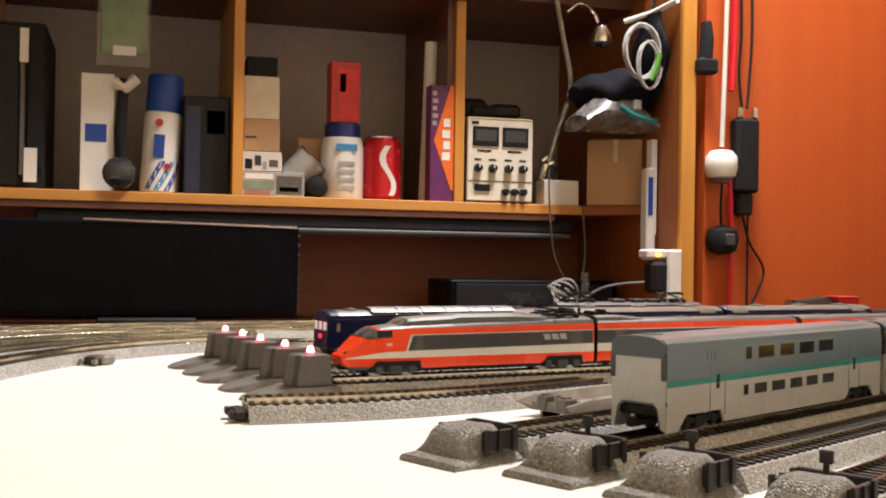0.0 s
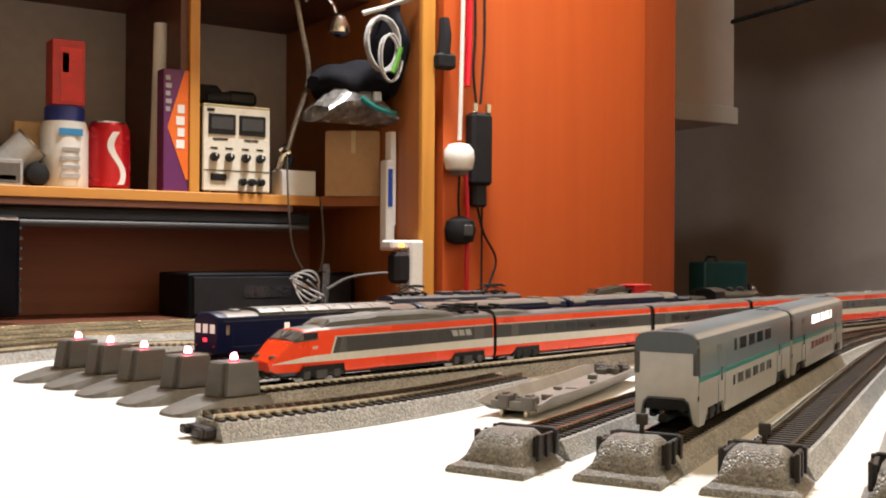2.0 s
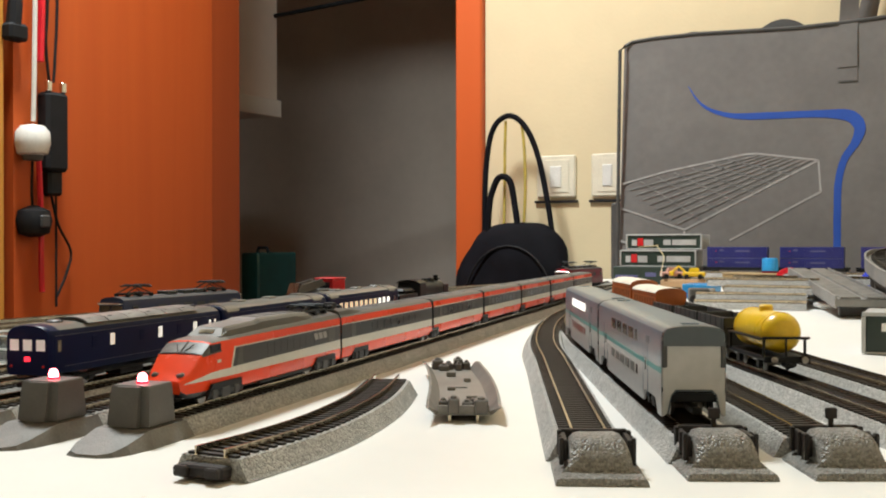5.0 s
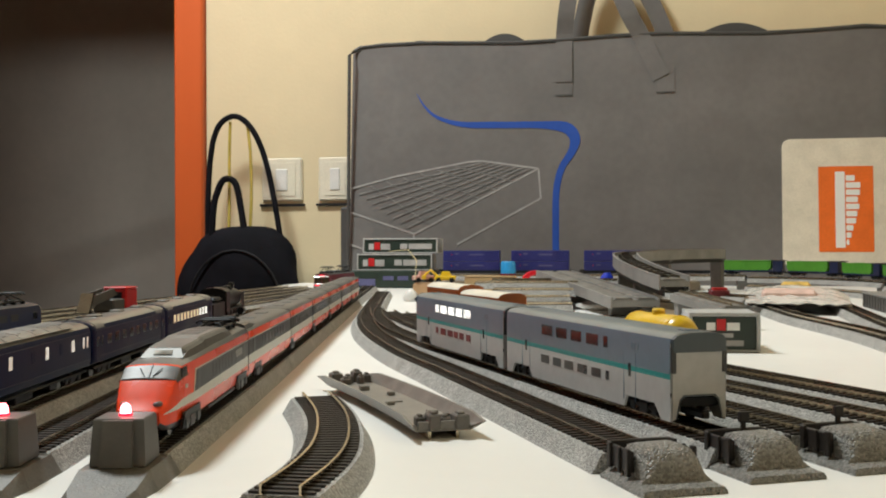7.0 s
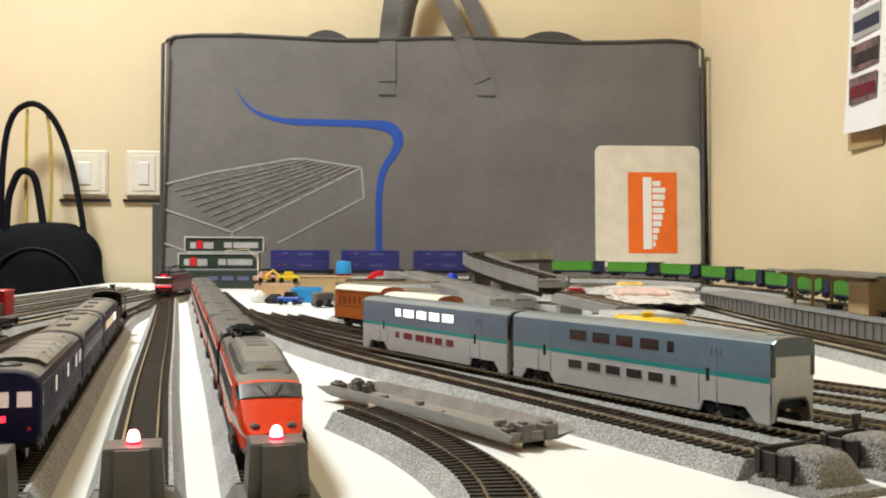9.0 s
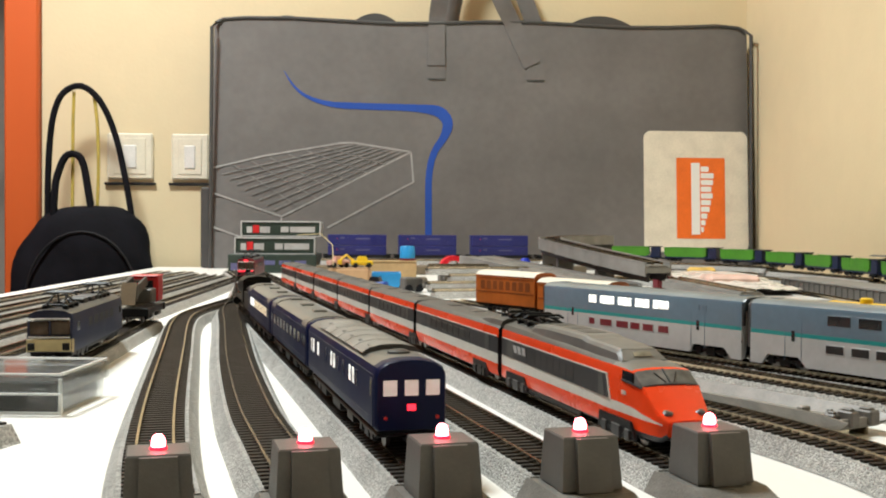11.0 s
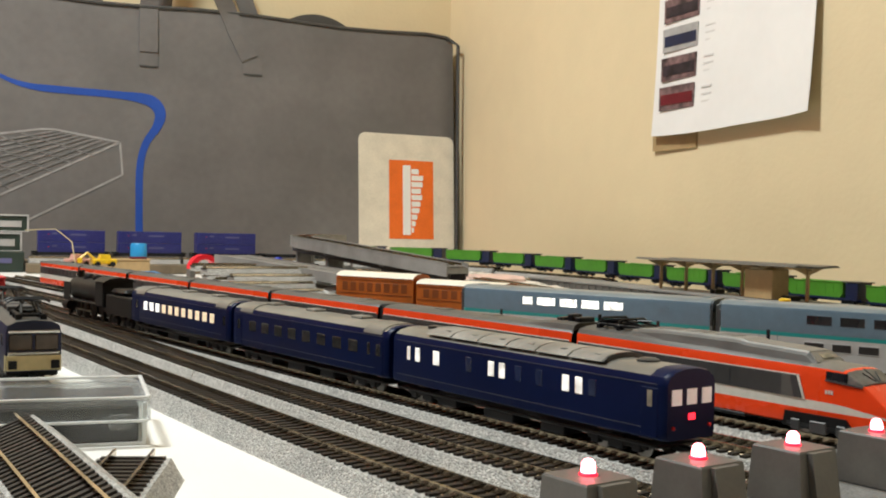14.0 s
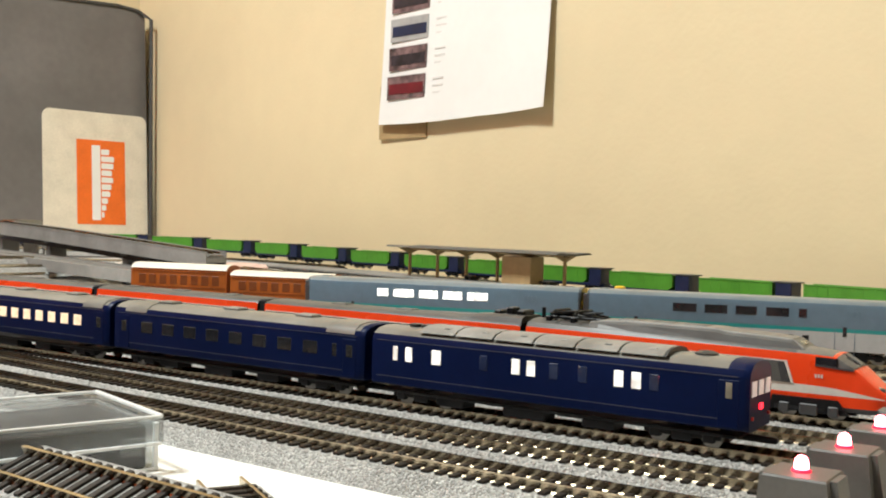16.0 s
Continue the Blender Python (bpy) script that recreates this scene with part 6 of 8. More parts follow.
def backpack():
    stool = thing("stool", "plain dark stool under the backpack beside the table", "stool", pose(-0.565, 1.445, 0))
    part("seat", Shape().box(-0.11, 0.10, -0.05, 0.04, -0.090, -0.070, 0.004), BROWN_WOOD, stool)
    for x in (-0.095, 0.085):
        for y in (-0.04, 0.03):
            part("leg", Shape().box(x - 0.012, x + 0.012, y - 0.008, y + 0.008, Z0, -0.090, 0.002), BROWN_WOOD, stool)
    ob = thing("backpack", "black nylon backpack with carrying loops standing by the wall", "backpack", pose(-0.562, 1.443, -0.069))
    rows = []
    for k in range(15):
        f = k / 14
        z = 0.166 * math.sin(f * math.pi / 2) ** 0.9
        w = 0.112 * math.cos(f * math.pi / 2) ** 0.62 + 0.002
        d = 0.036 * math.cos(f * math.pi / 2) ** 0.5 + 0.002
        cx = 0.004 + 0.024 * f
        rows.append([(cx + math.cos(a) * w * (1 + 0.035 * math.sin(3 * a + k)), math.sin(a) * d * (1 + 0.05 * math.sin(2 * a + k * 0.7)), z) for a in [2 * math.pi * i / 28 for i in range(28)]])
    part("body", Shape().loft(rows), BLACK_CLOTH, ob, smooth=True)
    part("zip_line", Shape().tube([(0.016 + 0.085 * math.cos(a), -0.034, 0.02 + 0.105 * math.sin(a)) for a in [math.pi * k / 14 for k in range(15)]], 0.0022, 6), SOFT_BLACK, ob, smooth=True)
    loop = spline([(-0.046, 0.0, 0.130), (-0.045, 0.0, 0.22), (-0.040, 0.0, 0.29), (-0.026, 0.0, 0.337), (0.004, 0.0, 0.354), (0.034, 0.0, 0.332), (0.058, 0.0, 0.28), (0.076, 0.0, 0.20), (0.090, 0.0, 0.110)], 0.008)
    part("carrying_loop", Shape().tube(loop, 0.0050, 7), BLACK_CLOTH, ob, smooth=True)
    loop = spline([(-0.034, -0.012, 0.130), (-0.030, -0.012, 0.20), (-0.016, -0.012, 0.240), (0.000, -0.012, 0.246), (0.012, -0.012, 0.232), (0.020, -0.012, 0.19), (0.026, -0.012, 0.150)], 0.006)
    part("grab_loop", Shape().tube(loop, 0.0058, 7), BLACK_CLOTH, ob, smooth=True)
    cord = mat("yellow_cord", (0.50, 0.38, 0.07), 0.6)
    for x in (-0.008, 0.030):
        part("cord", Shape().tube(spline([(x * 0.8, 0.004, 0.345), (x, 0.004, 0.29), (x * 1.05, 0.004, 0.22), (x, 0.0, 0.150)], 0.01), 0.0026, 6), cord, ob, smooth=True)
    return ob


backpack()


# ---- loose track, upturned base, clear case ----
LOOSE = [(0.0553, -0.032), (0.0543, -0.005), (0.0505, 0.022), (0.0415, 0.055), (0.0302, 0.086), (0.0130, 0.1235)]
track(LOOSE, "loose curved track section lying by itself on the table", base=0.0002, length=0.30, group="loose track sections")
end = thing("rail_joiner", "black plastic joiner at the loose track's end", "track joiner", pose(0.0555, -0.0325, 0.0, 0, 0, 3))
part("joiner_block", Shape().box(-0.0074, 0.0074, -0.0040, 0.0006, 0.0008, 0.0042, 0.0006), BROWN_BLACK, end)
for s in (-1, 1):
    part("joiner_tongue", Shape().box(s * 0.0050 - 0.0022, s * 0.0050 + 0.0022, -0.0058, -0.0038, 0.0014, 0.0042, 0.0005), BROWN_BLACK, end)


def upturned_base():
    """A curved roadbed lying upside down on its rails: a trough with slanted walls, bosses and joiners at both ends."""
    ob = thing("track_section", "upturned grey curved track base showing its hollow underside", "model track", group="loose track sections")
    line = spline([(0.0725, 0.077), (0.0575, 0.105), (0.036, 0.142), (0.008, 0.186)], 0.006)
    fr = []
    for i, p in enumerate(line):
        d = (line[min(i + 1, len(line) - 1)] - line[max(i - 1, 0)]).normalized()
        fr.append((p, Vector((d.y, -d.x, 0)), d))
    floor_z, rim = 0.0024, 0.0074
    prof = [(-0.0094, floor_z), (0.0094, floor_z), (0.0128, rim), (0.0118, rim), (0.0087, floor_z + 0.0012), (-0.0087, floor_z + 0.0012), (-0.0118, rim), (-0.0128, rim)]
    rings = []
    for i, (p, r, d) in enumerate(fr):
        # the walls run on past the floor into points
        run = -0.006 if i == 0 else (0.006 if i == len(fr) - 1 else 0.0)
        rings.append([p + r * x + d * (run if z == rim else 0.0) + Vector((0, 0, z - (0.0014 if run and z == rim else 0.0))) for x, z in prof])
    part("trough", Shape().loft(rings), BASE_GREY, ob)
    top = floor_z + 0.0012
    for k, x, w, h in ((4, 0.0030, 0.0020, 0.0022), (9, -0.0040, 0.0016, 0.0014), (10, 0.0, 0.0026, 0.0006), (13, 0.0036, 0.0014, 0.0016), (16, -0.0020, 0.0020, 0.0020)):
        if k < len(fr):
            p, r, d = fr[k]
            q = p + r * x
            part("boss", Shape().box(-w, w, -0.0014, 0.0014, 0, h, 0.0003, pose(q.x, q.y, top, 0, 0, heading((0, 0), d))), BASE_GREY, ob)
    for (p, r, d), f in ((fr[0], -1), (fr[-1], 1)):
        m = pose(p.x, p.y, top, 0, 0, heading((0, 0), d * f))
        for x, y, w, l, h in ((-0.0060, -0.0012, 0.0024, 0.0034, 0.0042), (-0.0012, -0.0036, 0.0018, 0.0026, 0.0030), (0.0034, -0.0010, 0.0020, 0.0030, 0.0046), (0.0070, -0.0044, 0.0016, 0.0022, 0.0034), (-0.0036, -0.0086, 0.0022, 0.0020, 0.0026), (0.0030, -0.0084, 0.0014, 0.0016, 0.0032)):
            part("joiner", Shape().box(x - w, x + w, y - l, y + l, -0.0006, h, 0.0005, m).box(x - w * 0.5, x + w * 0.5, y - l * 0.6, y + l * 0.6, h - 0.0002, h + 0.0008, 0.0003, m), BROWN_GREY, ob)
        part("end_web", Shape().box(-0.0088, 0.0088, -0.0008, 0.0008, -0.0004, 0.0022, 0.0002, m), BASE_GREY, ob)
    for s in (-1, 1):
        part("foot_rail", Shape().loft([[p + r * (s * 0.0048 + x) + Vector((0, 0, z)) for x, z in ((-0.0005, 0.0), (0.0005, 0.0), (0.0005, 0.0026), (-0.0005, 0.0026))] for p, r, d in fr]), RAIL, ob)
    return ob


upturned_base()


# near-white bars that draw the highlights along the clear case's edges
EDGE_GLINT = mat("plastic_edge_glint", (0.80, 0.81, 0.80), 0.25, var=0.05)


def clear_case():
    """A clear plastic display case with a hinged lid on a black tray."""
    ob = thing("display_case", "clear plastic display case with a black tray inside", "display case", pose(-0.2145, 0.1425, 0.0, 0, 0, -5))
    W, D, H, t = 0.0250, 0.0205, 0.0125, 0.0009
    for n, b in (("side_wall", (-W, -W + t, -D, D, 0.0, H)), ("side_wall", (W - t, W, -D, D, 0.0, H)), ("front_wall", (-W, W, -D - t, -D, 0.0, H)), ("back_wall", (-W, W, D, D + t, 0.0, H))):
        part(n, Shape().box(*b, 0.0002), CLEAR, ob)
    lid = part("lid", Shape().box(-W - t, W + t, -D - 2 * t, D + 2 * t, H + 0.0004, H + 0.0016, 0.0003), CLEAR, ob, "clear hinged lid")
    part("lid_rim", Shape().box(-W - t, W + t, -D - 2 * t - 0.0008, -D - 2 * t, H - 0.0052, H + 0.0016, 0.0002), CLEAR, lid)
    part("lid_rim", Shape().box(W + t, W + t + 0.0008, -D - 2 * t, D + 2 * t, H - 0.0052, H + 0.0016, 0.0002), CLEAR, lid)
    for x in (-0.018, 0.018):
        part("latch", Shape().box(x - 0.0032, x + 0.0032, -D - 2 * t - 0.0022, -D - 2 * t - 0.0009, H - 0.0075, H - 0.0030, 0.0004), CLEAR, lid)
    for x in (-W - t, W + t):
        part("rim_edge", Shape().box(x - 0.0006, x + 0.0006, -D - 2 * t, D + 2 * t, H + 0.0012, H + 0.0022, 0.0002), EDGE_GLINT, lid)
    for y, z in ((-D - 2 * t, H + 0.0012), (D + 2 * t, H + 0.0012), (-D - 2 * t - 0.0004, H - 0.0056)):
        part("rim_edge", Shape().box(-W - t, W + t, y - 0.0006, y + 0.0006, z, z + 0.0008, 0.0002), EDGE_GLINT, lid, "white bar for the highlight along the lid edge")
    for x in (-W, W):
        part("corner_edge", Shape().box(x - 0.0006, x + 0.0006, -D - 0.0012, -D, 0.0, H, 0.0002), EDGE_GLINT, ob)
    part("foot_edge", Shape().box(-W, W, -D - 0.0014, -D - 0.0004, 0.0, 0.0010, 0.0002), EDGE_GLINT, ob)
    part("tray", Shape().box(-W + 0.0015, W - 0.0015, -D + 0.0012, D - 0.0012, 0.0004, 0.0112, 0.0006), BLACK, ob, "black inner tray")
    return ob


case = clear_case()
for o in case.children_recursive:
    if o.data.materials[0] == CLEAR:
        o.visible_shadow = False
# short straight sections leaning together in front of the case
for o in track([(-0.214, 0.0), (-0.2205, 0.060), (-0.227, 0.118)], "short straight track section leaning on other track", length=0.124, group="loose track sections"):
    o.matrix_basis = pose(-0.216, 0.0, 0.0042, 1.5, -21, 0)
track([(-0.219, 0.018), (-0.2095, 0.047), (-0.200, 0.076)], "short straight track section lying on the table", length=0.062, group="loose track sections")


SKY_BLUE = mat("sky_blue_plastic", (0.03, 0.30, 0.66), 0.35, var=0.08)
BED_GREY = mat("weathered_track_bed", (0.20, 0.190, 0.172), 0.65, var=0.25, scale=90, fine=0.15)
SLEEVE_FILM = clear("sleeve_film", rough=0.4, haze=0.3)


# ---- back of the table ----
def box_pack(name, label, category, x0, x1, y0, y1, z0, z1, face, marks=(), turn=0.0, shell=None, group=""):
    """A printed carton; marks: bars on its front as (x0, x1, z0, z1, material) in shares of the front."""
    ob = thing(name, label, category, pose((x0 + x1) / 2, y0, z0, 0, 0, turn), group)
    w, d, h = (x1 - x0) / 2, y1 - y0, z1 - z0
    part("carton", Shape().box(-w, w, 0, d, 0, h, 0.0006), face, ob)
    for a, b, c, e, m in marks:
        part("print", Shape().box(-w + 2 * w * a, -w + 2 * w * b, -0.0005, 0.0002, h * c, h * e), m, ob)
    if shell:
        for b in ((-w - 0.002, w + 0.002, h, h + 0.0022), (-w - 0.002, w + 0.002, 0.0, 0.0012), (-w - 0.0022, -w, 0.0012, h), (w, w + 0.0022, 0.0012, h)):
            part("sleeve_edge", Shape().box(b[0], b[1], -0.0016, 0.0010, b[2], b[3], 0.0003), FROSTED, ob, "frosted clear sleeve edge")
        part("sleeve", Shape().box(-w - 0.001, w + 0.001, -0.0012, d + 0.001, h + 0.0003, h + 0.0013).box(-w - 0.002, -w - 0.0008, -0.0012, d + 0.001, 0, h + 0.0013).box(w + 0.0008, w + 0.002, -0.0012, d + 0.001, 0, h + 0.0013), SLEEVE_FILM, ob, "clear plastic sleeve").visible_shadow = False
    return ob


board = thing("wooden_board", "olive-brown board carrying the back track", "board")
part("board_face", Shape().box(-0.174, 0.205, 1.222, 1.405, 0.0005, 0.0125, 0.001), OLIVE_BOARD, board)
carton = thing("cardboard_box", "flat dark navy box under the green boxes", "cardboard box")
part("carton", Shape().box(-0.300, -0.175, 1.255, 1.385, 0.0005, 0.0265, 0.001), BOX_GREEN, carton)
part("label", Shape().box(-0.296, -0.262, 1.2542, 1.2552, 0.004, 0.014), INK_DIM, carton)
for k in range(3):
    part("print_bar", Shape().box(-0.250 + k * 0.022, -0.234 + k * 0.022, 1.2542, 1.2552, 0.012, 0.018), INK_DIM, carton)
green_marks = [(0.06, 0.13, 0.25, 0.7, INK_PALE), (0.14, 0.22, 0.25, 0.8, RED), (0.23, 0.36, 0.25, 0.7, INK_PALE), (0.50, 0.60, 0.3, 0.7, INK_PALE), (0.62, 0.94, 0.3, 0.7, INK_PALE)]
box_pack("model_box", "dark green model train box with pale printing", "model box", -0.290, -0.180, 1.265, 1.30, 0.0268, 0.0488, BOX_GREEN, green_marks, 1, CLEAR, "dark green boxes")
box_pack("model_box", "dark green model train box stacked on another", "model box", -0.282, -0.172, 1.268, 1.305, 0.0520, 0.0720, BOX_GREEN, green_marks, -1, CLEAR, "dark green boxes")
box_pack("model_box", "dark green model train box in clear plastic on the table", "model box", 0.1632, 0.1998, 0.3785, 0.430, 0.0004, 0.0212, BOX_GREEN,
         [(0.22, 0.36, 0.60, 0.82, PAPER), (0.38, 0.52, 0.60, 0.92, RED), (0.54, 0.74, 0.60, 0.82, PAPER), (0.36, 0.64, 0.40, 0.52, INK_PALE), (0.45, 0.80, 0.16, 0.32, INK_PALE)], 3, CLEAR)


def viaduct():
    """A single-track curved ramp between low parapets, on piers, ending in the open above the table."""
    pts = [(0.226, 1.199, 0.0525), (0.179, 1.143, 0.0525), (0.136, 1.065, 0.0515), (0.1135, 0.972, 0.0505), (0.1126, 0.888, 0.048), (0.123, 0.797, 0.043), (0.1433, 0.705, 0.0365), (0.1615, 0.648, 0.0318)]
    line = spline(pts, 0.01)
    n = 12
    for s in range(0, len(line) - 1, n):
        seg = line[s:s + n + 1]
        if len(seg) < 3:
            continue
        ob = thing("viaduct_section", "grey concrete-coloured curved model viaduct with a single track", "model viaduct", group="viaduct sections")
        fr = []
        for i, p in enumerate(seg):
            d = (seg[min(i + 1, len(seg) - 1)] - seg[max(i - 1, 0)])
            d.z = 0
            d.normalize()
            fr.append((p, Vector((d.y, -d.x, 0)), d))
        W = 0.0122
        along = lambda prof: Shape().loft([[p + r * x + Vector((0, 0, z)) for x, z in prof] for p, r, d in fr])
        part("deck", along([(-W, -0.005), (W, -0.005), (W, 0.0), (-W, 0.0)]), CONCRETE, ob)
        part("track_bed", along([(-0.0105, 0.0003), (0.0105, 0.0003), (0.0092, 0.0016), (-0.0092, 0.0016)]), BED_GREY, ob)
        for e in (-1, 1):
            part("parapet", along([(e * W, -0.0078), (e * (W + 0.0014), -0.0078), (e * (W + 0.0014), 0.0034), (e * W, 0.0036)]), CONCRETE, ob)
            part("coping", along([(e * (W - 0.0003), 0.0037), (e * (W + 0.0017), 0.0037), (e * (W + 0.0017), 0.0045), (e * (W - 0.0003), 0.0045)]), CONCRETE, ob)
            part("girder", along([(e * (W - 0.0036), -0.0128), (e * (W - 0.0018), -0.0128), (e * (W - 0.0018), -0.0045), (e * (W - 0.0036), -0.0045)]), BROWN_BLACK, ob, "dark girder under the deck")
            x0 = e * 0.0048
            part("rail", along([(x0 - 0.0004, 0.0026), (x0 + 0.0004, 0.0026), (x0 + 0.0004, 0.0046), (x0 - 0.0004, 0.0046)]), RAIL, ob)
        for p, r, d in fr[:-1:2]:
            m = pose(p.x, p.y, p.z, 0, 0, heading((0, 0), d))
            part("sleeper", Shape().box(-0.0078, 0.0078, -0.0010, 0.0010, 0.0016, 0.0027, 0.0, m).box(-0.0078, 0.0078, 0.0040, 0.0060, 0.0016, 0.0027, 0.0, m), SLEEPER, ob)
        p, r, d = fr[0]
        m = pose(p.x, p.y, 0, 0, 0, heading((0, 0), d))
        part("pier", Shape().box(-0.013, 0.013, -0.005, 0.005, 0.0, 0.004, 0.001, m).box(-0.009, 0.009, -0.004, 0.004, 0.003, p.z - 0.010, 0.001, m).box(-0.011, 0.011, -0.005, 0.005, p.z - 0.0105, p.z - 0.0052, 0.001, m), GREY_PLASTIC, ob)


viaduct()
low = thing("viaduct_section", "low pale grey model ramp section after the viaduct", "model viaduct", group="viaduct sections")
ramp_a, ramp_b = Vector((0.1665, 0.632, 0.0225)), Vector((0.2020, 0.545, 0.0165))
ramp_d = Vector((ramp_b.x - ramp_a.x, ramp_b.y - ramp_a.y, 0)).normalized()
ramp_r = Vector((ramp_d.y, -ramp_d.x, 0))
ramp = lambda prof: Shape().loft([[p + ramp_r * x + Vector((0, 0, z)) for x, z in prof] for p in (ramp_a, ramp_b)])
part("deck", ramp([(-0.0128, -0.0060), (0.0128, -0.0060), (0.0128, 0.0), (-0.0128, 0.0)]), CONCRETE, low)
part("track_bed", ramp([(-0.0105, 0.0003), (0.0105, 0.0003), (0.0092, 0.0016), (-0.0092, 0.0016)]), BED_GREY, low)
for e in (-0.0048, 0.0048):
    part("rail", ramp([(e - 0.0004, 0.0017), (e + 0.0004, 0.0017), (e + 0.0004, 0.0036), (e - 0.0004, 0.0036)]), RAIL, low)
for f in (0.08, 0.92):
    p = ramp_a.lerp(ramp_b, f)
    part("pier", Shape().box(-0.011, 0.011, -0.004, 0.004, 0.0005, p.z - 0.0058, 0.0008, pose(p.x, p.y, 0, 0, 0, heading((0, 0), ramp_d))), CONCRETE, low)


def loose_ramp():
    """A straight double-track viaduct section lying aslant on the heap."""
    ob = thing("viaduct_section", "straight grey model viaduct section lying loose on the table", "model viaduct", group="viaduct sections")
    a, b = Vector((0.028, 0.975, 0.0315)), Vector((0.126, 0.658, 0.0160))
    d = Vector((b.x - a.x, b.y - a.y, 0)).normalized()
    r = Vector((d.y, -d.x, 0))
    put = lambda prof: [[p + r * x + Vector((0, 0, z)) for x, z in prof] for p in (a, b)]
    part("deck", Shape().loft(put([(-0.020, -0.006), (0.020, -0.006), (0.020, 0.0), (-0.020, 0.0)])), CONCRETE, ob)
    for e in (-1, 1):
        part("parapet", Shape().loft(put([(e * 0.020, -0.0075), (e * 0.0216, -0.0075), (e * 0.0216, 0.0024), (e * 0.020, 0.0026)])), CONCRETE, ob)
        part("track_bed", Shape().loft(put([(e * 0.0100 - 0.008, 0.0004), (e * 0.0100 + 0.008, 0.0004), (e * 0.0100 + 0.007, 0.0018), (e * 0.0100 - 0.007, 0.0018)])), BED_GREY, ob)
    for f, h in ((0.12, 0.0), (0.9, 0.0)):
        p = a.lerp(b, f)
        part("pier", Shape().box(-0.014, 0.014, -0.004, 0.004, 0.0005, p.z - 0.0058, 0.0008, pose(p.x, p.y, 0, 0, 0, heading((0, 0), d))), GREY_PLASTIC, ob)


loose_ramp()
track([(0.232, 0.880), (0.241, 0.800), (0.248, 0.710), (0.255, 0.620), (0.268, 0.540), (0.280, 0.459), (0.287, 0.350), (0.288, 0.230)], "grey roadbed track curving along the bare table", near=False)
track([(0.352, 1.040), (0.330, 0.900), (0.317, 0.790), (0.309, 0.640), (0.304, 0.510), (0.306, 0.410), (0.311, 0.280), (0.312, 0.130)], "grey roadbed track joining at a turnout before the platform", near=False, base=0.0006)

# goods line along the east wall, on a slight grade, with its train
GREEN_LINE = [(0.440, 0.10), (0.440, 0.30), (0.441, 0.50), (0.443, 0.70), (0.442, 0.90), (0.430, 1.05), (0.392, 1.17), (0.325, 1.245), (0.24, 1.275), (0.14, 1.275), (0.0, 1.266), (-0.176, 1.262)]


def graded(y):
    return 0.001 + 0.013 * max(0.0, min(1.0, (y - 0.35) / 0.9))


green_track = spline(GREEN_LINE, 0.004)
for s in range(0, len(green_track) - 1, 62):
    seg = green_track[s:s + 63]
    if len(seg) < 10:
        continue
    a, b = seg[0], seg[-1]
    for o in track([(p.x, p.y) for p in seg[::6]] + [(b.x, b.y)], "grey roadbed track section rising along the wall", near=False, length=0.4):
        o.matrix_basis = pose(a.x, a.y, graded(a.y) - 0.0013)
        if graded(a.y) > 0.003 and a.x > 0.2:
            part("packing", Shape().box(-0.011, 0.011, 0, 0.02, 0.0013 - graded(a.y), 0.0), CONCRETE, o)


def on_green(s, L):
    """The pose of a wagon of length L on the goods line, s metres from its near end."""
    i = int(s / 0.004)
    j = i + int(L / 0.004)
    a, b = green_track[i], green_track[j]
    return pose(a.x, a.y, graded((a.y + b.y) / 2) - 0.0013 + RAIL_TOP, 0, 0, heading(a, b))


TAIL = 0.004 * (len(green_track) - 1) - 0.006
stack = well_wagon("well wagon stacked with two dark blue containers", "container wagons")
stack.matrix_basis = on_green(TAIL - 0.0960, 0.0960)
for k in (1, 2):
    copy_thing(stack, on_green(TAIL - 0.0960 - k * 0.1010, 0.0960))
flat = well_wagon("empty black model well wagon", "", False)
flat.matrix_basis = on_green(TAIL - 0.0960 - 3 * 0.1010, 0.0960)
hop = hopper("leaf-green model hopper wagon with a dark navy end bunker")
cum = TAIL - 0.0960 - 3 * 0.1010 - 0.0920
first_hop = True
while cum > 0.01:
    if first_hop:
        hop.matrix_basis = on_green(cum, 0.086)
        first_hop = False
    else:
        copy_thing(hop, on_green(cum, 0.086))
    cum -= 0.0920
# second line in front of it
track([(0.405, 0.10), (0.405, 0.40), (0.408, 0.70), (0.405, 0.90), (0.390, 1.03), (0.34, 1.16), (0.27, 1.24)], "grey roadbed track section beside the platform", near=False)


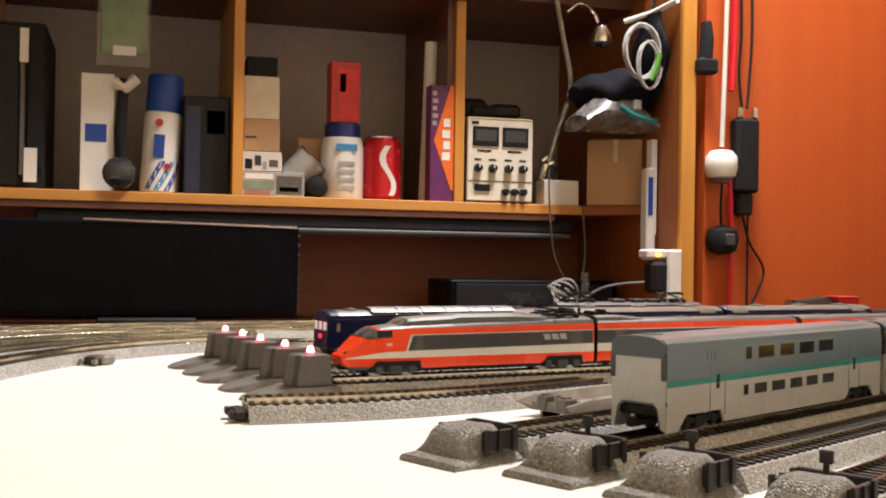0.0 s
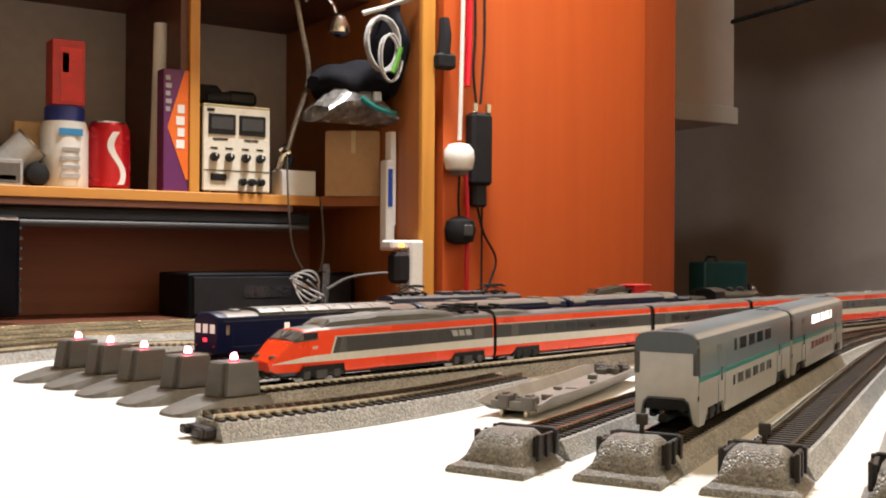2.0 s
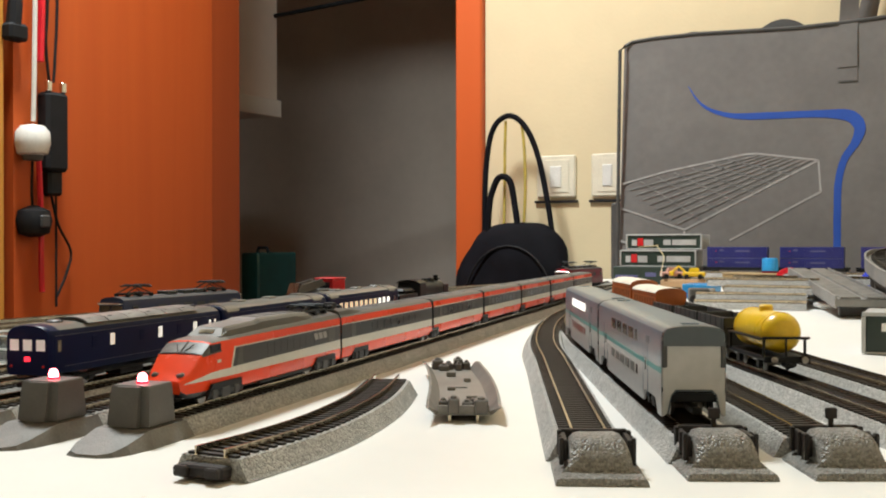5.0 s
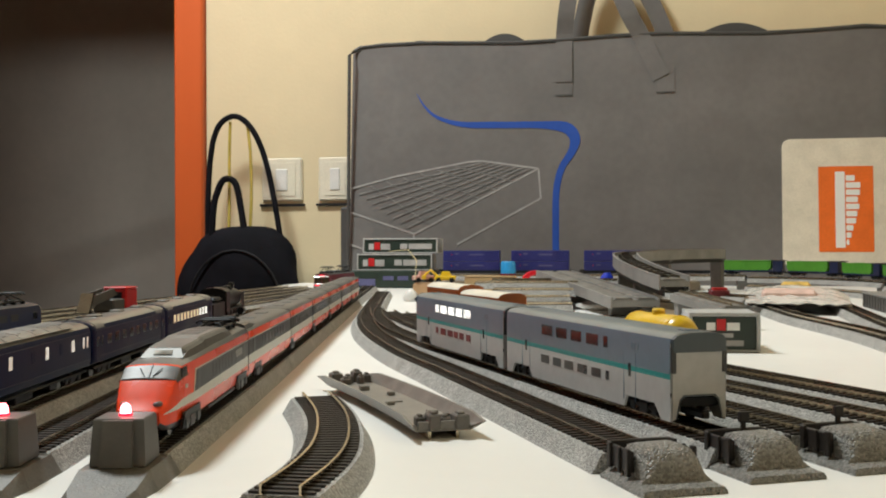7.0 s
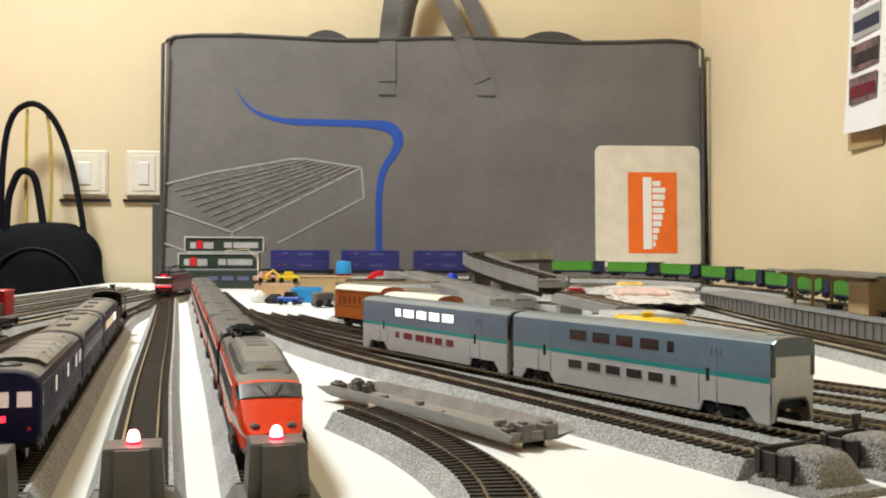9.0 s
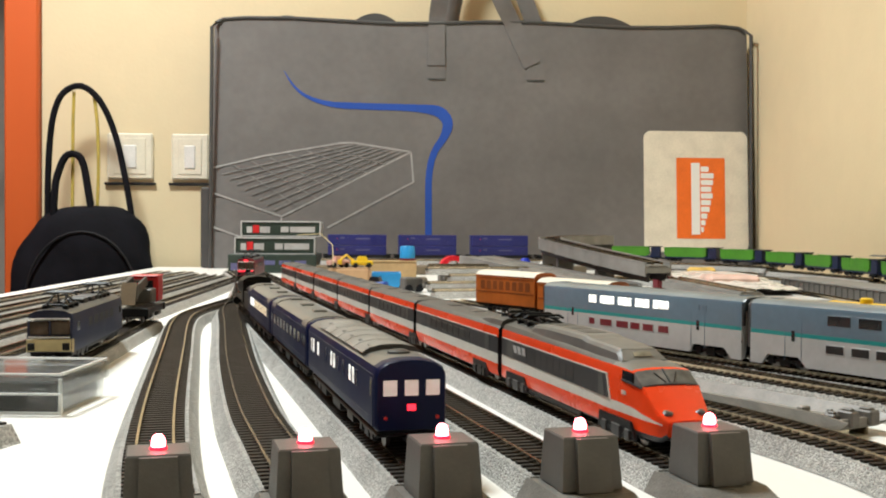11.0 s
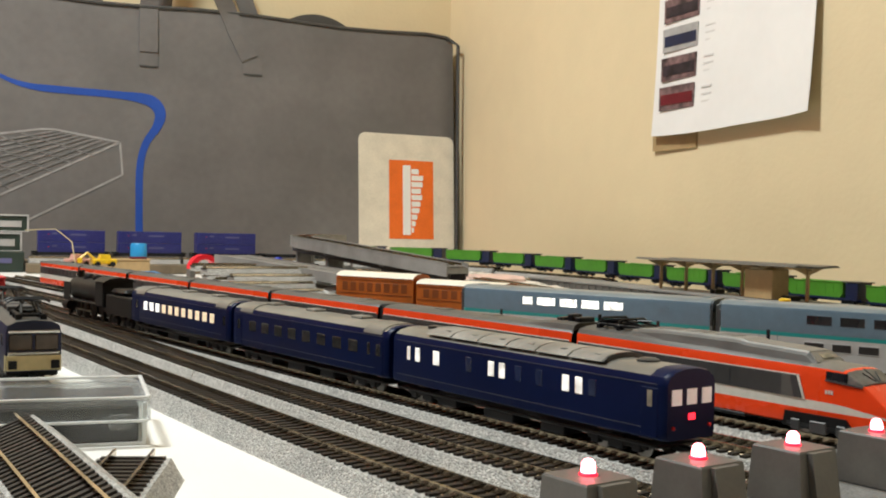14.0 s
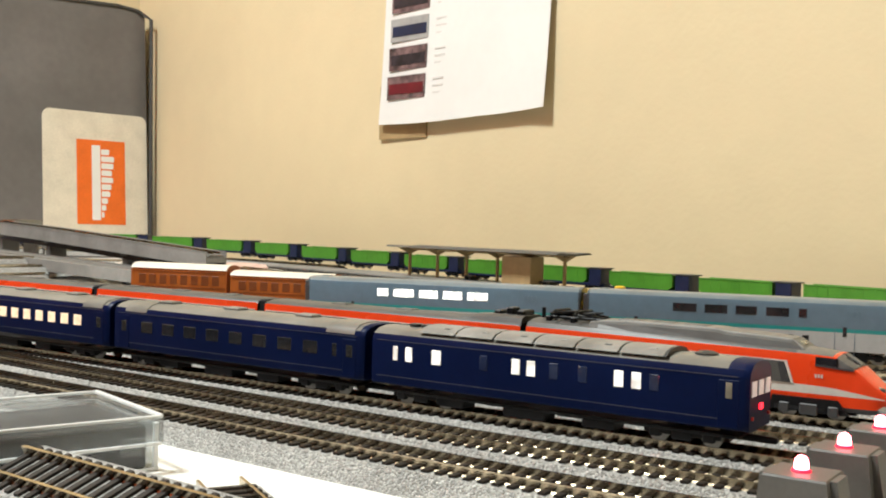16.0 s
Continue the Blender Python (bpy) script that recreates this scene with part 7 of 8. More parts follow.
def station():
    """An island platform with a light shelter."""
    ob = thing("station_platform", "grey model station platform with ribbed sides", "model station", pose(0.0, 0.0, 0.0))
    part("platform", Shape().box(0.3490, 0.3905, 0.30, 0.87, 0.0, 0.0135, 0.0008), GREY_PLASTIC, ob)
    part("platform_edge", Shape().box(0.3475, 0.3915, 0.299, 0.871, 0.0135, 0.0155, 0.0004), CONCRETE, ob)
    for k in range(44):
        part("rib", Shape().box(0.3482, 0.3490, 0.306 + k * 0.0128, 0.3085 + k * 0.0128, 0.001, 0.0133), GREY_PLASTIC, ob)
    sh = thing("platform_shelter", "tan model platform shelter on slender posts", "model shelter")
    roof = [(-0.024, 0.0), (-0.020, 0.0016), (0.0, 0.0004), (0.020, 0.0016), (0.024, 0.0), (0.0, -0.0012)]
    part("roof", Shape().prism([(0.368 + x, 0.0435 + z) for x, z in roof], "y", 0.437, 0.652), GREY_PLASTIC, sh, "dark grey gull-wing roof")
    part("ridge_beam", Shape().box(0.366, 0.370, 0.44, 0.65, 0.0405, 0.0425), TAN_BOARD, sh)
    for k in range(6):
        y = 0.446 + k * 0.039
        part("post", Shape().box(0.3668, 0.3692, y, y + 0.0026, 0.0155, 0.0425, 0.0003), TAN_BOARD, sh)
        part("bracket", Shape().prism([(0.352, 0.0425), (0.368, 0.0365), (0.384, 0.0425)], "y", y + 0.0006, y + 0.0020), TAN_BOARD, sh)
    part("kiosk", Shape().box(0.359, 0.377, 0.478, 0.512, 0.0155, 0.0400, 0.0006), TAN_BOARD, sh, "small tan kiosk")
    for y in (0.458, 0.552):
        part("bench", Shape().box(0.362, 0.374, y, y + 0.012, 0.0185, 0.0195).box(0.363, 0.373, y + 0.002, y + 0.004, 0.0155, 0.0186).box(0.363, 0.373, y + 0.008, y + 0.010, 0.0155, 0.0186), BROWN_BLACK, sh)


station()

# a heap of loose sections and oddments behind the yard
random.seed(4)
for k in range(10):
    x, y = 0.005 + 0.05 * random.random(), 0.75 + 0.02 * k
    a = radians(random.uniform(55, 80))
    L = random.uniform(0.10, 0.15)
    track([(x - L / 2 * math.sin(a), y - L / 2 * math.cos(a) * 0.3), (x + L / 2 * math.sin(a), y + L / 2 * math.cos(a) * 0.3)], "loose straight track section in a heap", near=False, base=0.0005 + (k % 4) * 0.0062, group="heaped track sections")
for k, (p, q, z) in enumerate((((0.075, 0.90), (0.215, 0.72), 0.0005), ((0.10, 0.93), (0.235, 0.78), 0.007))):
    mid = ((p[0] + q[0]) / 2 + 0.012, (p[1] + q[1]) / 2)
    track([p, mid, q], "loose track section lying on the table", near=False, base=z, group="heaped track sections")


def lump(name, label, category, x, y, z, w, d, h, material, seed=0, turn=0.0):
    """A small rounded oddment."""
    rnd = random.Random(seed)
    rows = []
    for k in range(5):
        f = k / 4
        s = (0.85, 1.0, 0.95, 0.75, 0.35)[k]
        rows.append([(math.cos(a) * w / 2 * s * (1 + 0.18 * (rnd.random() - 0.5)), math.sin(a) * d / 2 * s * (1 + 0.18 * (rnd.random() - 0.5)), h * f) for a in [2 * math.pi * i / 10 for i in range(10)]])
    return solid(name, Shape().loft(rows), material, label, category, pose(x, y, z, 0, 0, turn), smooth=True)


ROYAL = mat("royal_blue_plastic", (0.02, 0.05, 0.55), 0.35, var=0.08)
PINK = mat("pale_pink_plastic", (0.62, 0.34, 0.28), 0.5, var=0.15, scale=60)
cup = thing("plastic_cup", "small sky-blue plastic bottle cap on the board", "bottle cap", pose(-0.049, 1.145, 0.0227))
part("cap", Shape().lathe([(0.0100, 0.0), (0.0103, 0.0014), (0.0098, 0.0165), (0.0084, 0.0190), (0.0001, 0.0194)], 20), SKY_BLUE, cup, smooth=True)
part("cap_ring", Shape().lathe([(0.0107, 0.0), (0.0107, 0.0026)], 20), MAROON, cup, smooth=True)
for args in (("plastic_scrap", "white plastic scrap on the table", "plastic scrap", -0.128, 0.905, 0.0005, 0.018, 0.014, 0.013, WHITE_PLASTIC, 4),
             ("plastic_scrap", "black plastic oddment on the table", "plastic scrap", -0.108, 0.888, 0.0005, 0.022, 0.014, 0.010, SOFT_BLACK, 5),
             ("crumpled_bag", "crumpled white plastic bag behind the tracks", "plastic bag", 0.095, 0.780, 0.0005, 0.056, 0.040, 0.010, WHITE_PLASTIC, 7),
             ("plastic_scrap", "royal blue plastic scrap by the viaduct", "plastic scrap", 0.088, 1.000, 0.0005, 0.022, 0.016, 0.030, ROYAL, 8),
             ("crumpled_bag", "small crumpled clear wrapper by the viaduct", "plastic bag", 0.112, 1.005, 0.0005, 0.022, 0.018, 0.026, WHITE_PLASTIC, 9)):
    lump(*args)
arch = thing("plastic_arch", "bright red plastic arch lying on the heaped track", "plastic arch", pose(0.003, 1.005, 0.0, 0, 0, 12))
BRIGHT_RED = mat("bright_red_plastic", (0.80, 0.012, 0.03), 0.4, var=0.05)
part("arch", Shape().loft([[(0.018 * math.cos(a) * f, y, 0.0165 + 0.0165 * math.sin(a) * f) for f, y in ((1.0, -0.006), (1.0, 0.006), (0.66, 0.006), (0.66, -0.006))] for a in [math.pi * k / 10 for k in range(11)]]), BRIGHT_RED, arch, smooth=True)
for x in (-0.015, 0.015):
    part("foot", Shape().box(x - 0.003, x + 0.003, -0.006, 0.006, 0.0005, 0.017, 0.0006), GREY_PLASTIC, arch)
red_block = thing("red_block", "small dark red block under the viaduct", "plastic block", pose(0.205, 0.812, 0.0005, 0, 0, 10))
part("block", Shape().box(-0.009, 0.009, -0.007, 0.007, 0, 0.018, 0.001), MAROON, red_block)
part("top_plate", Shape().box(-0.007, 0.007, -0.005, 0.005, 0.018, 0.0205, 0.0006), RED, red_block)


def toy_car(label, m, paint, cabin, digger=False):
    """A small toy vehicle: body, cabin, four wheels, and an arm on a digger."""
    ob = thing("toy_vehicle", label, "toy vehicle", m)
    part("body", Shape().box(-0.013, 0.013, -0.006, 0.006, 0.003, 0.0085, 0.0012), paint, ob)
    part("cabin", Shape().loft([[(-0.006, -0.0052, 0.0085), (0.007, -0.0052, 0.0085), (0.007, 0.0052, 0.0085), (-0.006, 0.0052, 0.0085)], [(-0.004, -0.0044, 0.0135), (0.005, -0.0044, 0.0135), (0.005, 0.0044, 0.0135), (-0.004, 0.0044, 0.0135)]]), cabin, ob)
    for x in (-0.008, 0.008):
        for y in (-0.006, 0.006):
            part("wheel", Shape().lathe([(0.0015, -0.0012), (0.0030, -0.0010), (0.0030, 0.0010), (0.0015, 0.0012)], 12, (x, y, 0.0030), "y"), SOFT_BLACK, ob, smooth=True)
    if digger:
        part("arm", Shape().tube([(-0.010, 0, 0.008), (-0.018, 0, 0.015), (-0.025, 0, 0.009)], 0.0016, 6).box(-0.0285, -0.0235, -0.004, 0.004, 0.004, 0.0095, 0.0008), paint, ob)
    return ob


PALLET = thing("plastic_block", "tan wooden block in front of the board", "block", pose(-0.072, 1.143, 0.0005, 0, 0, 3))
part("block", Shape().box(-0.034, 0.034, -0.016, 0.016, 0, 0.0200, 0.001), TAN_BOARD, PALLET)
part("lid", Shape().box(-0.0345, 0.0345, -0.0165, 0.0165, 0.0202, 0.0220, 0.0006), TAN_BOARD, PALLET)
pad = thing("card_packet", "tan card packet lying on the table", "card packet", pose(-0.118, 1.000, 0.0005, 0, 0, -8))
part("packet", Shape().box(-0.026, 0.022, -0.012, 0.012, 0, 0.0165, 0.001), CARD, pad)
part("flap", Shape().box(-0.024, 0.020, -0.0112, 0.0112, 0.0166, 0.0176, 0.0003), CARD, pad)
toy_car("small yellow toy digger on the card packet", pose(-0.106, 0.998, 0.0182, 0, 0, 8), YELLOW, YELLOW, True)
toy_car("small blue toy car on the table", pose(-0.089, 0.862, 0.0005, 0, 0, -20), INK_BLUE, GLASS_DARK)
toy_car("small pink toy vehicle on the card packet", pose(-0.134, 1.000, 0.0182, 0, 0, 30), PINK, PINK)
motor = thing("motor_unit", "grey model motor unit lying on the table", "motor unit", pose(-0.052, 0.822, 0.0005, 0, 0, 25))
part("body", Shape().box(-0.010, 0.010, -0.007, 0.007, 0.002, 0.015, 0.0015), GREY_PLASTIC, motor)
part("can", Shape().lathe([(0.001, -0.004), (0.0055, -0.004), (0.0060, -0.003), (0.0060, 0.004), (0.001, 0.005)], 14, (0.012, 0, 0.009), "x"), STEEL, motor, smooth=True)
for x in (-0.006, 0.006):
    part("wheelset", Shape().lathe([(0.003, -0.0085), (0.004, -0.008), (0.004, 0.008), (0.003, 0.0085)], 12, (x, 0, 0.004), "y"), SOFT_BLACK, motor, smooth=True)
blue_tray = thing("plastic_tray", "bright blue plastic tray on the table", "plastic tray")
part("tray_floor", Shape().box(-0.092, -0.062, 0.905, 0.945, 0.0004, 0.0020), SKY_BLUE, blue_tray)
for b in ((-0.092, -0.062, 0.904, 0.906), (-0.092, -0.062, 0.944, 0.946), (-0.093, -0.091, 0.904, 0.946), (-0.063, -0.061, 0.904, 0.946)):
    part("tray_side", Shape().box(*b, 0.0004, 0.016, 0.0004), SKY_BLUE, blue_tray)


def wrapper():
    """A large clouded bag of parts lying over the tracks."""
    ob = thing("zip_bag", "clouded white plastic bag with yellow and pink parts showing", "plastic bag", pose(0.283, 0.885, 0.0085, 0, 0, -6))
    rnd = random.Random(3)
    rows = []
    for j in range(15):
        v = j / 14
        rows.append([((-0.052 + 0.104 * i / 14) * (0.85 + 0.15 * math.sin(math.pi * v)) + 0.003 * rnd.random(), -0.165 + 0.33 * v, 0.0008 + 0.0085 * (math.sin(math.pi * i / 14) * math.sin(math.pi * v)) ** 0.6 + 0.0022 * rnd.random()) for i in range(15)])
    sh = Shape().loft(rows, False, False)
    sh.loft([[(x, y, 0.0) for x, y, z in r] for r in rows], False, False)
    part("film", sh, CLOUDED, ob, smooth=True)
    part("parts_inside", Shape().box(-0.010, 0.022, 0.105, 0.125, 0.0030, 0.0122, 0.003), mat("pale_yellow_plastic", (0.75, 0.50, 0.12), 0.5, var=0.2, scale=90), ob, "yellow parts showing through")
    part("parts_inside", Shape().box(-0.030, 0.020, -0.115, -0.060, 0.0030, 0.0118, 0.003), mat("pale_pink_parts", (0.74, 0.52, 0.44), 0.5, var=0.15, scale=60), ob, "pink parts showing through")


CLOUDED = mat("clouded_white_film", (0.70, 0.67, 0.62), 0.28, var=0.12, scale=45, fine=0.06, bump=0.0008, bump_scale=90)
wrapper()
wire = thing("wire", "thin pale yellow wire rising from the oddments", "wire")
part("strand", Shape().tube([(-0.138, 0.97, 0.022), (-0.140, 0.99, 0.045), (-0.155, 1.01, 0.058), (-0.185, 1.03, 0.056)], 0.0005, 5), CREAM, wire)


# ---- shelf unit on the west side ----
SX = -1.20
unit = thing("shelf_unit", "orange-brown wooden shelf unit with three open compartments", "shelf unit")
part("shelf_board", Shape().box(-1.50, SX, -0.60, 0.648, 0.133, 0.149, 0.001), SHELF_WOOD, unit)
part("corner_shelf", Shape().prism([(-1.49, 0.6485), (-1.199, 0.6485), (-1.125, 0.7220), (-1.49, 0.7220)], "z", 0.133, 0.149), SIDE_WOOD, unit, "brown angled corner shelf")
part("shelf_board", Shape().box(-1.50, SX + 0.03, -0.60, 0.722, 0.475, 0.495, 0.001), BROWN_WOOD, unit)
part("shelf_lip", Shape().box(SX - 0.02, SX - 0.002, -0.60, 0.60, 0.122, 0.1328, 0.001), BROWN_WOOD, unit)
for y in (0.071, 0.424, -0.30):
    part("divider", Shape().box(-1.50, SX - 0.001, y, y + 0.016, 0.1492, 0.475, 0.0008), POST_WOOD, unit)
# the left face of this divider carries a sheet of darker brown
part("divider_dark_side", Shape().box(-1.50, SX - 0.01, 0.412, 0.4236, 0.1492, 0.475), BROWN_WOOD, unit)
part("side_panel", Shape().box(-1.50, -1.012, 0.7225, 0.7445, Z0, 1.2, 0.001), SIDE_WOOD, unit)
part("front_edge", Shape().box(-1.0118, -1.0, 0.7215, 0.7455, Z0, 1.2, 0.002), POST_WOOD, unit, "yellow varnished front edge")
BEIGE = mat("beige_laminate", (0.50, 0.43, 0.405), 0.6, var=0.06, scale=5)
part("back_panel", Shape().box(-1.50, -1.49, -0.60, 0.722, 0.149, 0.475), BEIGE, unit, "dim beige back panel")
part("lower_back", Shape().box(-1.40, -1.385, -0.60, 0.722, -0.40, 0.133), LOWER_WOOD, unit, "red-brown lower back panel")
# unseen box added overhead, reaching forward to shade the compartments
part("shade_box", Shape().box(-1.50, -1.12, -0.60, 0.722, 0.496, 1.2), BROWN_WOOD, unit)
desk = thing("desk", "dark brown wooden desk below the shelf", "desk")
part("desktop", Shape().box(-1.38, -0.86, -0.60, 0.73, -0.07, -0.045, 0.002), BROWN_WOOD, desk)
part("desk_side", Shape().box(-1.38, -0.90, -0.60, -0.575, Z0, -0.07), BROWN_WOOD, desk)
part("desk_side", Shape().box(-1.38, -0.90, 0.70, 0.725, Z0, -0.07), BROWN_WOOD, desk)
batten = thing("lamp_batten", "dark grey lamp batten fixed under the shelf", "lamp batten")
part("housing", Shape().box(SX - 0.05, SX - 0.006, -0.21, 0.636, 0.100, 0.1215, 0.004), SOFT_BLACK, batten)
part("tube", Shape().tube([(SX - 0.012, -0.20, 0.097), (SX - 0.012, 0.63, 0.097)], 0.0065, 10), EXPRESS_GREY, batten, smooth=True)
screen = thing("computer_monitor", "black flat computer monitor standing on the desk", "monitor")
part("case", Shape().box(-1.19, -1.16, -0.30, 0.168, -0.035, 0.105, 0.004), MONITOR_BLACK, screen)
part("panel", Shape().box(-1.1612, -1.1585, -0.29, 0.158, -0.025, 0.096), MONITOR_BLACK, screen)
part("stand", Shape().box(-1.20, -1.14, -0.12, 0.02, -0.045, -0.035, 0.003), BLACK, screen)
for k in range(9):
    part("vent_rib", Shape().box(-1.175, -1.165, 0.168, 0.1715, -0.028 + k * 0.0142, -0.0235 + k * 0.0142), EXPRESS_GREY, screen)
# a chrome bar draws the sheen along the monitor's top edge
part("gloss_edge", Shape().tube([(-1.158, -0.14, 0.106), (-1.158, 0.02, 0.103), (-1.158, 0.165, 0.100)], 0.0018, 6), CHROME, screen)

FX = SX - 0.03


def block(name, label, category, y0, y1, z0, z1, material, d=0.06, front=FX, c=0.001, prints=()):
    """A carton on the shelf with its printed areas: (y0, y1, z0, z1 in shares, material)."""
    ob = thing(name, label, category, pose(front, (y0 + y1) / 2, z0))
    w, h = (y1 - y0) / 2, z1 - z0
    part("carton", Shape().box(-d, 0, -w, w, 0, h, c), material, ob)
    for a, b, e, f, m in prints:
        part("print", Shape().box(-0.0003, 0.0006, -w + 2 * w * a, -w + 2 * w * b, h * e, h * f), m, ob)
    return ob


S0 = 0.1494
block("white_carton", "white carton with a blue square printed on it", "carton", -0.150, -0.102, S0, 0.326, PAPER, prints=[(0.14, 0.78, 0.42, 0.57, INK_BLUE)])
gear = thing("computer_case", "dark grey computer case standing on the shelf", "computer case", pose(FX, -0.235, S0))
part("case", Shape().box(-0.2, 0, -0.075, 0.035, 0, 0.245, 0.002), SOFT_BLACK, gear)
part("front_panel", Shape().box(0, 0.006, -0.070, 0.000, 0.005, 0.240, 0.002), BLACK, gear)
part("drive_bay", Shape().box(0, 0.007, 0.001, 0.0075, 0.02, 0.20, 0.001), GREY_PLASTIC, gear)
part("drive_bay", Shape().box(0, 0.005, 0.012, 0.033, 0.03, 0.19, 0.001), SOFT_BLACK, gear)
part("sticker", Shape().box(0.0062, 0.0072, -0.036, -0.030, 0.02, 0.10), YELLOW, gear)
part("sticker", Shape().box(0.0072, 0.0082, 0.000, 0.012, 0.185, 0.235), WHITE_PLASTIC, gear)
part("sticker", Shape().box(0.0072, 0.0082, 0.008, 0.026, 0.01, 0.06), WHITE_PLASTIC, gear)
hang = thing("hanging_packet", "clear packet with a green printed card hanging from the shelf", "hanging packet", pose(FX + 0.02, -0.09, 0.335))
LEAF_PRINT = mat("leaf_print", (0.07, 0.20, 0.03), 0.5, scale=38, fine=0.2, color2=(0.26, 0.33, 0.17))
part("card", Shape().box(-0.004, 0, -0.033, 0.033, 0.02, 0.15, 0.001), LEAF_PRINT, hang)
part("film", Shape().box(0.0005, 0.002, -0.038, 0.038, 0.0, 0.15, 0.0005), CLEAR, hang)
part("hole_tab", Shape().box(0.0022, 0.003, -0.015, 0.018, 0.016, 0.03), WHITE_PLASTIC, hang)
tool = thing("stand_magnifier", "black clip lamp with a white jaw on the shelf", "clip lamp", pose(FX, -0.093, S0))
part("arm", Shape().tube([(0, 0.004, 0.02), (0.004, 0.0, 0.09), (0, 0.004, 0.17)], [0.010, 0.009, 0.008], 10), SOFT_BLACK, tool, smooth=True)
part("jaw", Shape().tube([(0.0, -0.010, 0.165), (0.004, 0.006, 0.155), (0.002, 0.022, 0.172)], 0.009, 8), WHITE_PLASTIC, tool, smooth=True)
part("reflector", Shape().lathe([(0.005, 0.0), (0.018, 0.006), (0.024, 0.022), (0.022, 0.026), (0.012, 0.030), (0.001, 0.030)], 20, (0.012, 0, 0.026), "x"), GLASS_DARK, tool, smooth=True)
# two chrome bars draw the highlights on the dark bowl
for z in (0.030, 0.042):
    part("painted_glint", Shape().tube([(0.036, -0.006, z), (0.037, 0.006, z)], 0.0012, 6), CHROME, tool, smooth=True)
can = thing("spray_can", "white and blue spray can with a blue cap", "spray can", pose(FX - 0.03, -0.036, S0 + 0.0014, -3))
part("body", Shape().lathe([(0.026, 0.0), (0.0285, 0.003), (0.0285, 0.118), (0.026, 0.124)], 26), PAPER, can, smooth=True)
part("cap", Shape().lathe([(0.027, 0.124), (0.0275, 0.128), (0.0270, 0.178), (0.024, 0.182), (0.001, 0.183)], 26), INK_BLUE, can, smooth=True)
part("print", Shape().box(0.0278, 0.0292, -0.012, 0.004, 0.052, 0.088), INK_BLUE, can)
for k in range(3):
    # slanting bands wrapped round the can
    band = Shape()
    for i in range(10):
        q = [(z0, -0.9 + k * 0.55 + z0 * 18 + w) for z0, w in ((i * 0.0045 + 0.003, 0.0), (i * 0.0045 + 0.003, 0.30), (i * 0.0045 + 0.0075, 0.30), (i * 0.0045 + 0.0075, 0.0))]
        band.add([(0.0288 * math.cos(a), 0.0288 * math.sin(a), z) for z, a in q], [(0, 1, 2, 3)])
    part("stripe", band, SKY_BLUE if k % 2 else INK_BLUE, can)
part("print", Shape().lathe([(0.006, 0.028), (0.006, 0.030)], 12, (0, -0.006, 0.106), "x"), RED, can)
part("print", Shape().lathe([(0.005, 0.0275), (0.005, 0.0296)], 12, (0, 0.010, 0.040), "x"), RED, can)
SHELF_BLACK = mat("navy_black_plastic", (0.006, 0.007, 0.012), 0.45, var=0.2, spec=0.3)
MUTED_GREEN = mat("muted_green_print", (0.22, 0.30, 0.22), 0.5, var=0.15)
MUTED_RED = mat("muted_red_print", (0.36, 0.15, 0.11), 0.5, var=0.15)
block("black_box", "black equipment box on the shelf", "equipment box", 0.000, 0.068, S0, 0.300, SHELF_BLACK, 0.12, prints=[(0.04, 0.36, 0.02, 0.90, NAVY), (0.42, 0.95, 0.08, 0.92, SHELF_BLACK), (0.5, 0.9, 0.62, 0.86, MONITOR_BLACK)])
block("small_box", "brown cardboard box in a stack", "cardboard box", 0.090, 0.146, 0.2195, 0.2695, CARD, prints=[(0.05, 0.35, 0.42, 0.46, BLACK)])
block("small_box", "tan cardboard box in a stack", "cardboard box", 0.089, 0.145, 0.2700, 0.3370, CREAM_ROOF)
block("small_box", "black box on top of a stack", "cardboard box", 0.094, 0.141, 0.3375, 0.3670, SOFT_BLACK)
block("parts_box", "clear parts box with mixed contents on the shelf", "parts box", 0.088, 0.150, 0.1885, 0.2190, WHITE_PLASTIC, prints=[(0.08, 0.26, 0.12, 0.62, SOFT_BLACK), (0.32, 0.48, 0.3, 0.8, EXPRESS_GREY), (0.52, 0.62, 0.1, 0.5, INK_PALE), (0.68, 0.9, 0.25, 0.6, GREY_PLASTIC)])
block("printed_tray", "green and orange printed tray on the shelf", "tray", 0.088, 0.186, S0, 0.1880, INK_PALE, prints=[(0.02, 0.52, 0.30, 0.62, MUTED_GREEN), (0.05, 0.45, 0.06, 0.24, MUTED_RED), (0.55, 0.96, 0.12, 0.85, GREY_PLASTIC), (0.60, 0.90, 0.22, 0.40, MUTED_GREEN), (0.05, 0.5, 0.70, 0.92, PAPER)])
roll = thing("metal_cup", "pale metal cup lying tilted beside a dark round knob", "cup", pose(FX, 0.186, S0))
part("cup", Shape().tube([(-0.03, -0.016, 0.030), (-0.028, -0.004, 0.044), (-0.024, 0.016, 0.064)], [0.024, 0.0255, 0.0265], 20), FROSTED, roll, smooth=True)
part("cup_mouth", Shape().tube([(-0.0238, 0.0165, 0.0645), (-0.0232, 0.0185, 0.0665)], [0.0270, 0.0262], 20), STEEL, roll, smooth=True)
part("paper", Shape().box(-0.06, -0.045, -0.004, 0.040, 0.0, 0.100, 0.002), CARD, roll, "dim brown card behind the cup")
part("knob", Shape().lathe([(0.006, -0.013), (0.015, -0.010), (0.018, 0.0), (0.015, 0.010), (0.006, 0.013)], 18, (-0.004, 0.020, 0.0182), "x"), SOFT_BLACK, roll, smooth=True)
